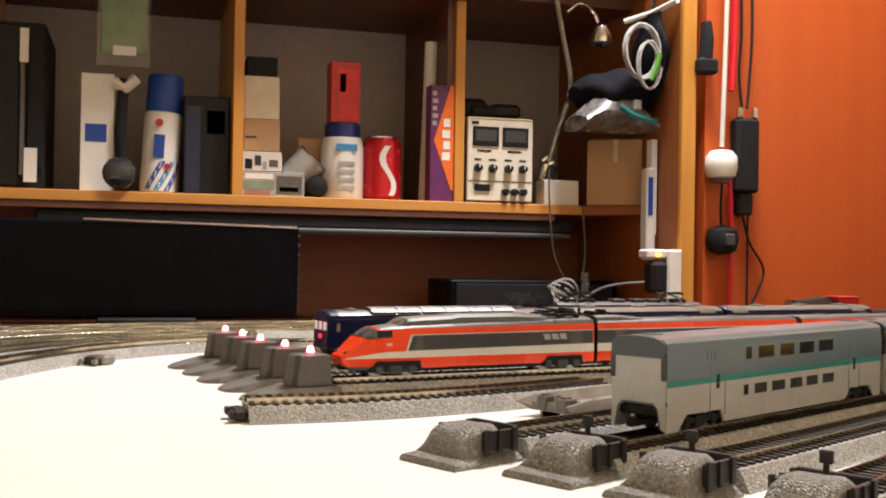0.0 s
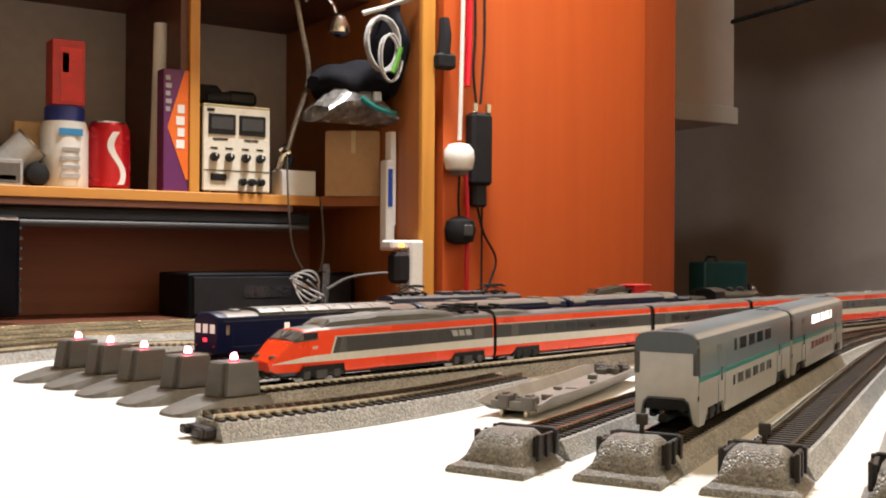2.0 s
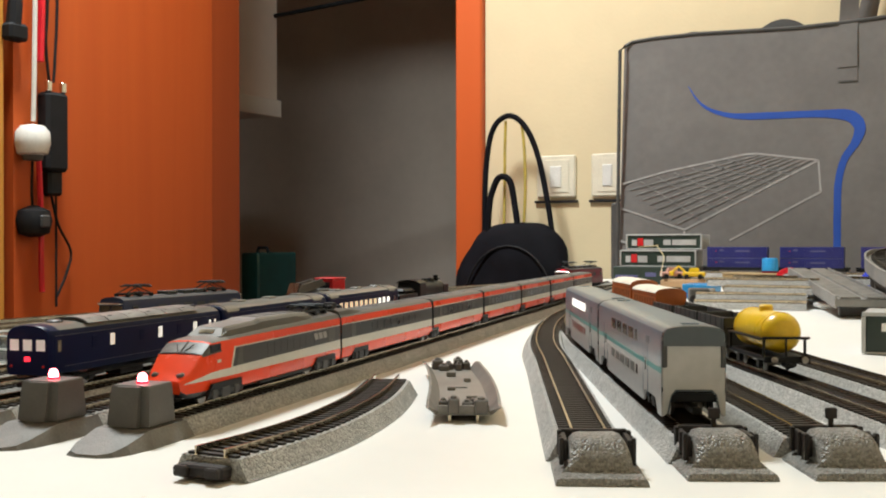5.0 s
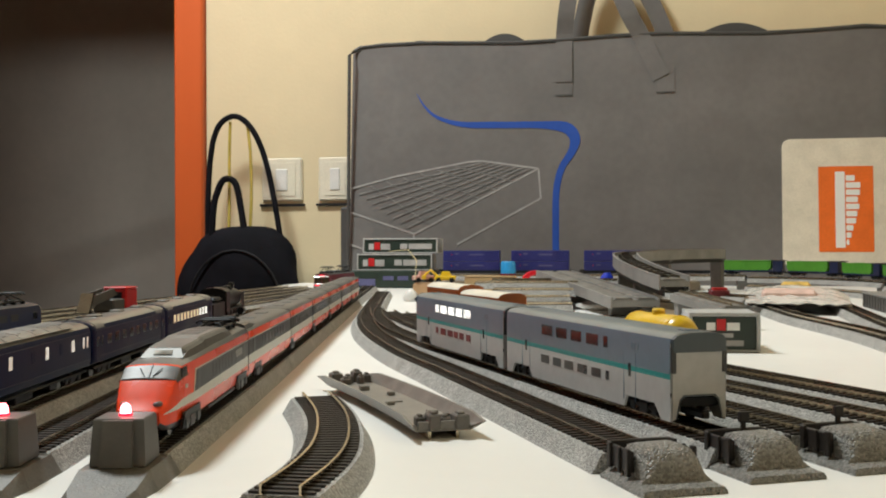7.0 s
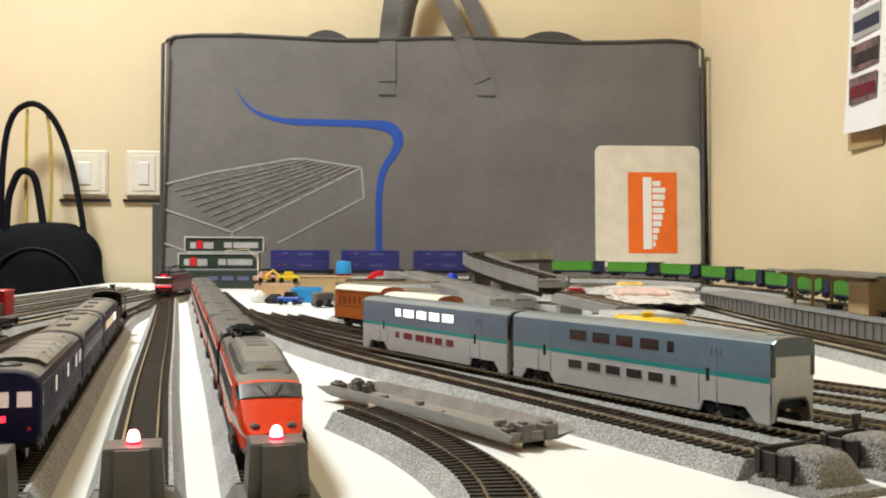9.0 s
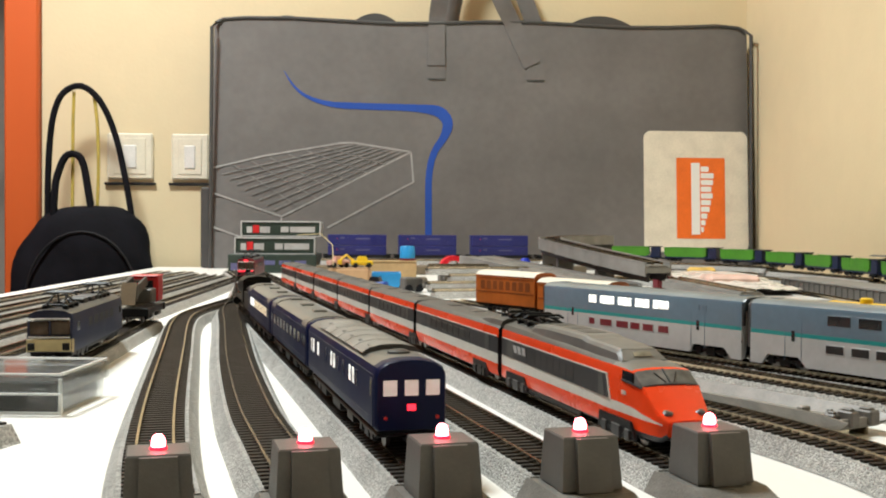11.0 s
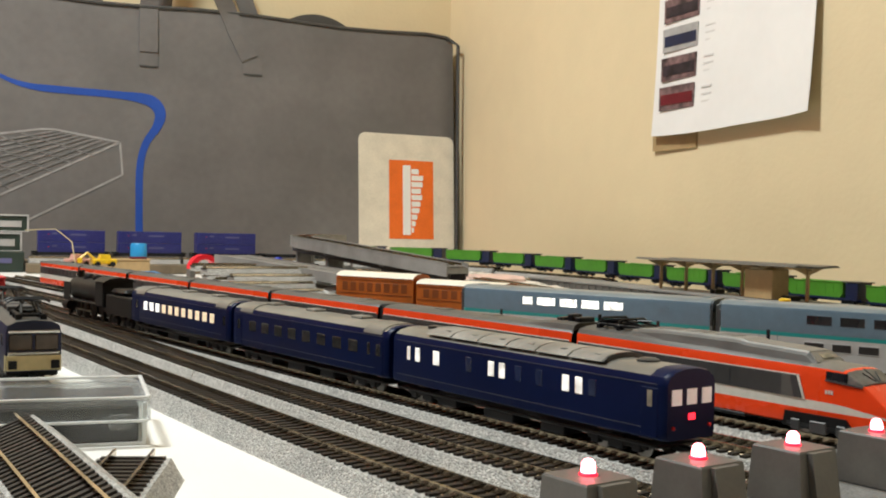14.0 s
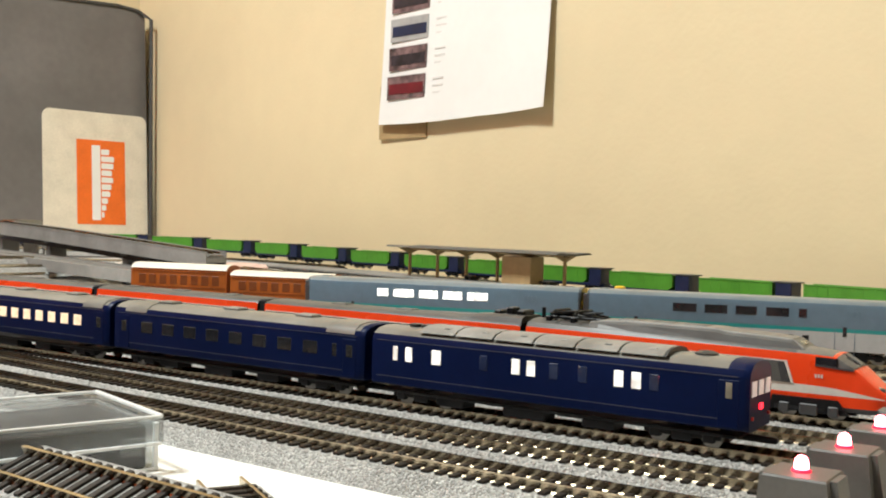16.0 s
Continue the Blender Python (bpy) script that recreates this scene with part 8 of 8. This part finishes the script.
tub = thing("tub", "white plastic tub with a dark blue lid", "tub", pose(FX - 0.035, 0.252, S0))
part("body", Shape().lathe([(0.033, 0.0), (0.035, 0.004), (0.035, 0.088), (0.031, 0.100)], 26), PAPER, tub, smooth=True)
part("lid", Shape().lathe([(0.029, 0.099), (0.029, 0.120), (0.027, 0.123), (0.001, 0.123)], 26), mat("dark_blue_lid", (0.015, 0.035, 0.25), 0.35), tub, smooth=True)
part("print", Shape().box(0.0335, 0.0360, -0.016, 0.018, 0.078, 0.088), SKY_BLUE, tub)
for k in range(4):
    part("print", Shape().box(0.0340, 0.0360, -0.014 + 0.003 * (k % 2), 0.014, 0.015 + 0.013 * k, 0.021 + 0.013 * k), INK_PALE, tub)
block("red_carton", "bright red upright carton standing on the tub", "carton", 0.228, 0.276, 0.2728, 0.370, RED, 0.04, FX - 0.01, prints=[(0.25, 0.9, 0.06, 0.88, mat("bright_red_card", (0.75, 0.02, 0.02), 0.4)), (0.3, 0.5, 0.5, 0.8, CARD)])
cola = thing("drink_can", "red aluminium drink can with a pale flowing band", "drink can", pose(FX - 0.034, 0.318, S0))
CAN_RED = mat("can_red", (0.55, 0.012, 0.02), 0.25, 0.3, var=0.05)
part("body", Shape().lathe([(0.026, 0.0), (0.0325, 0.006), (0.0325, 0.092), (0.0275, 0.102)], 28), CAN_RED, cola, smooth=True)
part("lid", Shape().lathe([(0.0275, 0.102), (0.0278, 0.104), (0.026, 0.1035), (0.001, 0.1030)], 28), CHROME, cola, smooth=True)
band = Shape()
pts = [(0.010 * math.sin(z * 70) + 0.004, z) for z in [0.008 + 0.0042 * k for k in range(20)]]
rings = []
for y, z in pts:
    ring = []
    for dy, dr in ((-0.005, 0.0002), (0.005, 0.0002), (0.005, 0.0008), (-0.005, 0.0008)):
        a = (y + dy) / 0.0325
        ring.append(((0.0325 + dr) * math.cos(a), (0.0325 + dr) * math.sin(a), z))
    rings.append(ring)
part("flowing_band", band.loft(rings), PAPER, cola, "plain pale flowing band", True)
PURPLE = mat("purple_card", (0.13, 0.015, 0.11), 0.4, var=0.05)
pk = block("purple_carton", "tall purple and orange cardboard box", "cardboard box", 0.384, 0.4235, S0, 0.337, PURPLE, 0.03, SX - 0.006)
w = 0.01975
part("orange_print", Shape().prism([(w, 0.187), (w - 0.006, 0.187), (-w + 0.006, 0.098), (w - 0.004, 0.018), (w, 0.018)], "x", 0.0002, 0.0009), INK_ORANGE, pk)
for k in range(4):
    part("print_bar", Shape().box(0.0010, 0.0015, 0.000 + 0.002 * (k % 2), 0.013, 0.066 + 0.018 * k, 0.079 + 0.018 * k), PAPER, pk)
for k in range(5):
    part("print_bar", Shape().box(0.0002, 0.0010, -0.0165, -0.0095 + 0.002 * (k % 2), 0.122 + 0.012 * k, 0.129 + 0.012 * k), INK_PALE, pk)
roll2 = thing("paper_roll", "rolled white papers standing behind the purple box", "paper roll", pose(FX - 0.05, 0.396, S0))
part("roll", Shape().tube([(0, 0, 0), (0.002, 0.004, 0.14), (0, 0.008, 0.27)], 0.011, 12), PAPER, roll2, smooth=True)


def power_supply():
    ob = thing("bench_power_supply", "beige bench power supply with twin meters and knobs", "power supply", pose(SX - 0.008, 0.503, S0))
    w, h = 0.0565, 0.136
    part("case", Shape().box(-0.17, -0.002, -w, w, 0.004, h, 0.002), EXPRESS_GREY, ob)
    part("front_panel", Shape().box(-0.002, 0.004, -w, w, 0.003, h, 0.0015), CREAM_ROOF, ob)
    part("top_edge", Shape().box(-0.012, 0.0045, -w, w, h, h + 0.003, 0.0008), CREAM, ob)
    for k in (-1, 1):
        meter = part("meter", Shape().box(0.0042, 0.0062, k * 0.0255 - 0.0225, k * 0.0255 + 0.0225, 0.092, 0.124, 0.0006), BLACK, ob)
        part("scale_plate", Shape().box(0.0063, 0.0067, k * 0.0255 - 0.018, k * 0.0255 + 0.018, 0.100, 0.119), EXPRESS_GREY, meter)
        part("label_bar", Shape().box(0.0042, 0.0048, k * 0.026 - 0.014, k * 0.026 + 0.010, 0.083, 0.086), BLACK, ob)
        for j in (-1, 1):
            knob = part("knob", Shape().lathe([(0.0070, 0.004), (0.0070, 0.010), (0.0055, 0.016), (0.001, 0.016)], 14, (0, k * 0.0262 + j * 0.0125, 0.056), "x"), BLACK, ob, smooth=True)
            part("knob_mark", Shape().box(0.0158, 0.0165, k * 0.0262 + j * 0.0125 - 0.0008, k * 0.0262 + j * 0.0125 + 0.0008, 0.056, 0.0625), PAPER, knob)
            part("label_bar", Shape().box(0.0042, 0.0048, k * 0.0262 + j * 0.0125 - 0.006, k * 0.0262 + j * 0.0125 + 0.006, 0.069, 0.0715), BLACK, ob)
    part("seam", Shape().box(0.0042, 0.0047, -w + 0.001, w - 0.001, 0.0345, 0.0358), BLACK, ob)
    part("switch", Shape().box(0.0042, 0.0070, -0.044, -0.018, 0.019, 0.030, 0.001), BLACK, ob)
    for k in range(3):
        part("terminal", Shape().lathe([(0.0060, 0.004), (0.0060, 0.014), (0.0040, 0.016), (0.001, 0.016)], 12, (0, 0.008 + k * 0.0155, 0.018), "x"), BLACK, ob, smooth=True)
    part("logo_bar", Shape().box(0.0042, 0.0048, -0.050, -0.038, 0.127, 0.132), BLACK, ob)
    for y in (-0.045, 0.045):
        part("foot", Shape().box(-0.03, 0.0, y - 0.006, y + 0.006, 0.0, 0.0035), BLACK, ob)


power_supply()
cam_ob = thing("black_gadget", "black folded gadgets lying on the power supply", "gadget", pose(SX - 0.03, 0.490, 0.2890))
part("body", Shape().box(-0.04, 0.0, -0.045, 0.0, 0, 0.034, 0.008), SOFT_BLACK, cam_ob)
part("strap_part", Shape().box(-0.04, 0.01, 0.004, 0.055, 0.002, 0.026, 0.006), BLACK, cam_ob)
part("barrel", Shape().tube([(0.0, -0.03, 0.012), (0.0, 0.05, 0.016)], 0.010, 10), SOFT_BLACK, cam_ob, smooth=True)
wb = block("white_carton", "small white carton on the shelf", "carton", 0.583, 0.6445, S0, 0.191, PAPER, 0.04, SX - 0.008)
metal = thing("metal_clamp", "small chrome clamp on the white carton", "clamp", pose(SX - 0.02, 0.592, 0.1915))
part("jaw", Shape().tube([(0, -0.012, 0.0), (0, -0.004, 0.022), (0, 0.010, 0.030)], 0.006, 8), CHROME, metal, smooth=True)
part("screw", Shape().tube([(0.004, 0.006, 0.004), (0.006, 0.012, 0.022)], 0.005, 8), SOFT_BLACK, metal, smooth=True)
part("jaw", Shape().tube([(0.002, -0.010, 0.030), (0.004, 0.004, 0.040)], 0.005, 8), CHROME, metal, smooth=True)
bc = thing("brown_carton", "plain brown cardboard box standing across the corner shelf", "cardboard box", pose(-1.18, 0.647, S0))
corner = [(0.0, 0.0), (0.052, 0.0735), (-0.035, 0.0742), (-0.065, 0.0464)]
part("carton", Shape().prism(corner, "z", 0.0, 0.1055), CARD, bc)
part("flap", Shape().prism([(0.001, 0.003), (0.050, 0.072), (-0.034, 0.0725), (-0.062, 0.046)], "z", 0.1058, 0.1072), CARD, bc)
part("tape", Shape().prism([(0.0255, 0.0343), (0.0296, 0.0401), (0.0290, 0.0406), (0.0249, 0.0348)], "z", 0.070, 0.1074), CREAM, bc)
lamp2 = thing("gooseneck_lamp", "silver gooseneck clip lamp hanging before the shelf", "gooseneck lamp")
part("neck", Shape().tube(spline([(SX + 0.04, 0.575, 0.50), (SX + 0.04, 0.592, 0.42), (SX + 0.04, 0.606, 0.34), (SX + 0.03, 0.590, 0.27), (SX + 0.02, 0.578, 0.215)], 0.012), 0.0046, 8), STEEL, lamp2, smooth=True)
part("arm", Shape().tube(spline([(SX + 0.06, 0.590, 0.455), (SX + 0.06, 0.612, 0.470), (SX + 0.06, 0.636, 0.458), (SX + 0.06, 0.646, 0.440)], 0.006), 0.0034, 8), CHROME, lamp2, smooth=True)
part("head", Shape().lathe([(0.004, 0.030), (0.012, 0.026), (0.019, 0.010), (0.019, 0.0), (0.012, -0.006), (0.001, -0.007)], 20, (SX + 0.06, 0.650, 0.410)), CHROME, lamp2, smooth=True)
part("cord", Shape().tube(spline([(SX + 0.02, 0.578, 0.215), (SX + 0.015, 0.585, 0.12), (SX + 0.01, 0.600, 0.05), (SX + 0.02, 0.640, 0.0)], 0.012), 0.0016, 6), GREY_PLASTIC, lamp2, smooth=True)
part("cord", Shape().tube(spline([(SX + 0.02, 0.640, 0.14), (SX + 0.02, 0.645, 0.06), (SX + 0.02, 0.630, 0.0)], 0.012), 0.0016, 6), GREY_PLASTIC, lamp2, smooth=True)
bag2 = thing("poly_bag", "clear poly bag with teal cords on the cardboard box", "plastic bag", pose(-1.070, 0.662, 0.2580))
part("film", Shape().loft([[(-0.05 + 0.05 * math.cos(a), -0.065 + 0.013 * k, 0.004 + (0.003 + 0.03 * math.sin(math.pi * (k + 0.8) / 11) ** 0.8) * (1 + math.sin(a)) * (1 + 0.08 * math.sin(5 * a + k))) for a in [2 * math.pi * i / 16 for i in range(16)]] for k in range(11)]), mat("clouded_film", (0.16, 0.15, 0.14), 0.25, var=0.4, scale=60, spec=0.8), bag2, smooth=True)
part("cord", Shape().tube(spline([(0.001, -0.01, 0.040), (0.004, 0.015, 0.026), (0.004, 0.045, 0.020), (0.004, 0.056, 0.022)], 0.006), 0.0045, 6), TEAL, bag2)
part("scrap", Shape().box(-0.004, 0.004, 0.012, 0.026, 0.036, 0.052, 0.002), FROSTED, bag2)
cap2 = thing("black_pouch", "black fabric pouch lying over the shelf goods", "pouch", pose(-1.140, 0.664, 0.270))
rows = []
for k in range(14):
    f = k / 13
    w2 = math.sin(math.pi * min(max(f, 0.03), 0.97)) ** 0.55
    rows.append([(0.080 * w2 * math.cos(a) * (1 + 0.06 * math.sin(3 * a + k)), -0.062 + 0.150 * f, 0.056 + 0.004 * math.sin(k * 1.3) + w2 * 0.040 * math.sin(a) * (1 + 0.10 * math.sin(4 * a + k * 0.9))) for a in [2 * math.pi * i / 18 for i in range(18)]])
part("fabric", Shape().loft(rows), BLACK_CLOTH, cap2, smooth=True)
sack = thing("cloth_bag", "black cloth bag hanging behind the cable coils", "cloth bag", pose(-1.078, 0.705, 0.300))
rows = []
for k in range(14):
    f = k / 13
    w2 = math.sin(math.pi * min(max(f, 0.04), 0.90)) ** 0.5
    rows.append([(0.060 * w2 * math.cos(a) * (1 + 0.07 * math.sin(3 * a + k)), 0.0135 * w2 * math.sin(a) * (1 + 0.08 * math.sin(4 * a + k)), 0.005 + 0.140 * f) for a in [2 * math.pi * i / 18 for i in range(18)]])
part("fabric", Shape().loft(rows), BLACK_CLOTH, sack, smooth=True)
part("loop", Shape().tube([(0, 0, 0.130), (0.006, 0.004, 0.155), (0.0, 0.008, 0.175)], 0.003, 6), BLACK_CLOTH, sack, smooth=True)


def coil(name, label, x, y, z, r, n, rad, material, squash=1.35):
    ob = thing(name, label, "cable coil")
    pts = []
    for i in range(n * 18 + 1):
        a = 2 * math.pi * i / 18
        rr = r * (1 + 0.10 * math.sin(i * 0.37))
        pts.append((x + 0.006 * math.sin(i * 0.21), y + rr * math.cos(a), z + rr * squash * math.sin(a)))
    part("cable", Shape().tube(pts, rad, 6), material, ob, smooth=True)
    return ob


coil("cable_coil", "pale grey cable coil hanging at the cabinet side", SX + 0.165, 0.668, 0.376, 0.028, 4, 0.0024, INK_PALE, 1.45)
gp = coil("cable_coil", "pale cable coil with a green tie", SX + 0.180, 0.674, 0.352, 0.018, 2, 0.0018, INK_PALE, 2.0)
part("green_tie", Shape().tube([(SX + 0.186, 0.676, 0.332), (SX + 0.186, 0.684, 0.352), (SX + 0.186, 0.690, 0.372)], 0.004, 6), GREEN, gp)
tube_ob = thing("white_tube", "white tube clipped under the upper shelf", "tube")
part("tube", Shape().tube([(SX + 0.10, 0.672, 0.438), (SX + 0.13, 0.705, 0.448), (SX + 0.19, 0.716, 0.455)], 0.0045, 8), WHITE_PLASTIC, tube_ob, smooth=True)
strip = thing("power_strip", "white power strip hanging on the cabinet side", "power strip", pose(-1.085, 0.714, 0.0))
part("body", Shape().box(-0.012, 0.012, -0.012, 0.004, 0.06, 0.205, 0.003), WHITE_PLASTIC, strip)
part("folded_paper", Shape().box(-0.008, 0.010, -0.004, 0.006, 0.10, 0.250, 0.001), PAPER, strip)
part("label", Shape().box(0.0121, 0.0128, -0.010, -0.002, 0.13, 0.19), INK_BLUE, strip)
sock = thing("wall_socket", "white socket block with a black plug and an orange lamp", "socket block", pose(-1.005, 0.7035, 0.0))
part("block", Shape().box(-0.02, 0.012, -0.006, 0.018, -0.02, 0.076, 0.003), WHITE_PLASTIC, sock)
part("arm", Shape().box(-0.02, 0.010, -0.040, -0.006, 0.062, 0.076, 0.003), WHITE_PLASTIC, sock)
part("plug", Shape().box(-0.015, 0.016, -0.034, -0.007, 0.010, 0.058, 0.006), SOFT_BLACK, sock)
part("pilot_lamp", Shape().box(0.0101, 0.0120, -0.026, -0.018, 0.065, 0.070), glow("orange_pilot", (1.0, 0.25, 0.04), 3.0), sock)
low = thing("equipment_box", "dark grey equipment box on the desk", "equipment box")
part("case", Shape().box(-1.30, -1.17, 0.41, 0.70, -0.045, 0.024, 0.003), MONITOR_BLACK, low)
part("front_panel", Shape().box(-1.1698, -1.1675, 0.42, 0.69, -0.038, 0.018, 0.0008), SOFT_BLACK, low)
part("display", Shape().box(-1.1674, -1.1668, 0.50, 0.58, -0.015, 0.004), GLASS_DARK, low)
glass = thing("wire_tangle", "tangle of clear cable on a dark base", "cable tangle", pose(-1.12, 0.590, -0.028))
for k in range(4):
    part("loop", Shape().tube([(0.006 * math.sin(a * 2 + k), -0.004 + (0.020 + 0.003 * k) * math.cos(a + k), 0.030 + (0.026 - 0.004 * k) * math.sin(a + 0.5 * k)) for a in [2 * math.pi * i / 20 for i in range(20)]], 0.0016, 5), INK_PALE, glass, smooth=True)
part("stem", Shape().tube([(0, 0.026, 0.0), (0, 0.030, 0.05), (0, 0.028, 0.066)], 0.006, 8), CLEAR, glass, smooth=True)
part("base", Shape().box(-0.02, 0.02, -0.02, 0.035, -0.017, 0.001, 0.002), SOFT_BLACK, glass)
cord = thing("cable", "grey cable sagging from the socket block", "cable")
part("strand", Shape().tube(spline([(-1.08, 0.60, 0.0), (-1.08, 0.64, 0.018), (-1.06, 0.69, 0.025), (-1.05, 0.71, 0.022)], 0.01), 0.0022, 6), GREY_PLASTIC, cord, smooth=True)

# ---- orange door panel with its hanging chargers ----
door = thing("door_panel", "orange varnished wooden door panel beside the shelf", "door", kind="structure")
part("panel", Shape().loft([[(-1.000, 0.760, z), (-1.133, 1.322, z), (-1.165, 1.322, z), (-1.030, 0.760, z)] for z in (Z0, 1.30)]), ORANGE_WOOD, door)


def door_x(y):
    return -1.0 - 0.133 * (y - 0.76) / 0.562


CABLE_RED = mat("red_cable_jacket", (0.72, 0.012, 0.03), 0.4, var=0.06)


def cable(name, label, pts, r, material):
    ob = thing(name, label, "cable")
    part("strand", Shape().tube(spline([(door_x(y) + 0.010 + dx, y, z) for y, z, dx in pts], 0.008), r, 7), material, ob, smooth=True)
    return ob


cable("cable", "white charger cable hanging down the door", [(0.788, 0.56, 0.012), (0.784, 0.40, 0.012), (0.779, 0.28, 0.014), (0.777, 0.226, 0.014)], 0.0036, WHITE_PLASTIC)
cable("cable", "red cable hanging down the door", [(0.806, 0.56, 0.006), (0.804, 0.40, 0.006), (0.800, 0.315, 0.006)], 0.0058, CABLE_RED)
cable("cable", "black cable hanging down the door", [(0.820, 0.56, 0.0), (0.824, 0.42, 0.0), (0.820, 0.35, 0.0), (0.828, 0.29, 0.0)], 0.0022, SOFT_BLACK)
cable("cable", "black cable hanging down the door", [(0.842, 0.56, 0.0), (0.846, 0.42, 0.0), (0.840, 0.33, 0.0), (0.836, 0.29, 0.0)], 0.0022, SOFT_BLACK)
cable("cable", "red cable trailing to the floor", [(0.803, 0.19, 0.0), (0.808, 0.10, 0.0), (0.804, 0.03, 0.004), (0.800, -0.01, 0.01)], 0.0042, CABLE_RED)
cable("cable", "thin black cable looping down the door", [(0.830, 0.135, 0.0), (0.846, 0.09, 0.0), (0.876, 0.05, 0.0), (0.868, 0.02, 0.0), (0.842, -0.02, 0.0)], 0.0020, SOFT_BLACK)
cable("cable", "thin black cable hanging down the door", [(0.842, 0.20, 0.0), (0.842, 0.08, 0.0), (0.842, -0.04, 0.0)], 0.0018, SOFT_BLACK)
cable("cable", "thin black cable under the white charger", [(0.786, 0.184, 0.004), (0.784, 0.14, 0.004), (0.786, 0.108, 0.004)], 0.0020, SOFT_BLACK)
ball = thing("charger", "rounded white mains charger hanging on its cable", "charger", pose(door_x(0.778) + 0.022, 0.778, 0.205))
part("body", Shape().lathe([(0.010, -0.022), (0.021, -0.018), (0.0245, -0.004), (0.0235, 0.012), (0.016, 0.021), (0.004, 0.023)], 18), WHITE_PLASTIC, ball, smooth=True)
part("plug_base", Shape().lathe([(0.006, -0.028), (0.013, -0.027), (0.015, -0.020)], 14), GREY_PLASTIC, ball, smooth=True)
brick = thing("adapter", "long black power adapter hanging on the door", "power adapter", pose(door_x(0.83) + 0.014, 0.830, 0.21))
part("body", Shape().box(-0.012, 0.014, -0.020, 0.020, -0.045, 0.070, 0.005), SOFT_BLACK, brick)
part("plug", Shape().box(-0.009, 0.010, -0.014, 0.012, -0.080, -0.043, 0.004), BLACK, brick)
for y in (-0.014, 0.012):
    part("clip", Shape().box(0.004, 0.012, y - 0.004, y + 0.004, 0.070, 0.085, 0.001), CHROME, brick)
plug = thing("plug", "black mains plug hanging on its cable", "plug", pose(door_x(0.786) + 0.016, 0.786, 0.093))
part("body", Shape().lathe([(0.008, -0.023), (0.021, -0.018), (0.0255, 0.0), (0.022, 0.014), (0.010, 0.020), (0.004, 0.022)], 14), SOFT_BLACK, plug, smooth=True)
part("face_plate", Shape().box(0.021, 0.026, -0.008, 0.008, -0.010, 0.008, 0.002), EXPRESS_GREY, plug)
clamp = thing("webcam", "small black clip camera on the cabinet edge", "clip camera", pose(-0.992, 0.752, 0.356))
part("body", Shape().box(-0.010, 0.012, -0.012, 0.020, -0.014, 0.010, 0.004), SOFT_BLACK, clamp)
part("stem", Shape().tube([(0, 0.002, 0.004), (0.002, 0.004, 0.04), (0, 0.003, 0.065)], [0.011, 0.010, 0.008], 8), SOFT_BLACK, clamp, smooth=True)

# ---- the passage ----
cab = thing("wall_cabinet", "white wall cabinet in the dim passage", "wall cabinet")
part("body", Shape().box(-2.2, -1.550, 1.64, 2.06, 0.405, 0.80, 0.002), PASSAGE_PAINT, cab)
part("bottom_rail", Shape().box(-1.549, -1.535, 1.64, 2.06, 0.400, 0.447, 0.002), WALL_WHITE, cab, "pale lower rail")
rail = thing("ceiling_rail", "black rail crossing the passage", "rail")
part("rail", Shape().tube([(-1.85, 1.95, 0.63), (-0.95, 2.25, 0.77)], 0.006, 8), BLACK, rail)
crate = thing("toolbox", "dark green plastic box beyond the opening", "plastic box")
part("body", Shape().box(-1.42, -1.365, 1.75, 1.90, -0.12, 0.038, 0.004), mat("dark_teal_plastic", (0.01, 0.06, 0.055), 0.4), crate)
part("handle", Shape().tube([(-1.41, 1.80, 0.037), (-1.405, 1.80, 0.050), (-1.38, 1.80, 0.050), (-1.375, 1.80, 0.037)], 0.004, 6), SOFT_BLACK, crate)
stand = thing("side_table", "low dark table beyond the opening", "side table")
part("top", Shape().box(-1.6, -1.15, 1.70, 1.98, -0.15, -0.12, 0.002), BROWN_WOOD, stand)
for x in (-1.57, -1.18):
    part("leg", Shape().box(x - 0.015, x + 0.015, 1.82, 1.85, Z0, -0.15), BROWN_WOOD, stand)

# ---- ceiling lamp ----
fixture = thing("ceiling_lamp", "round white ceiling lamp above the table", "ceiling lamp")
part("housing", Shape().lathe([(0.19, 1.575), (0.20, 1.585), (0.20, 1.63), (0.17, 1.64)], 32, (LAMP[0], LAMP[1], 0)), WHITE_PLASTIC, fixture, smooth=True)
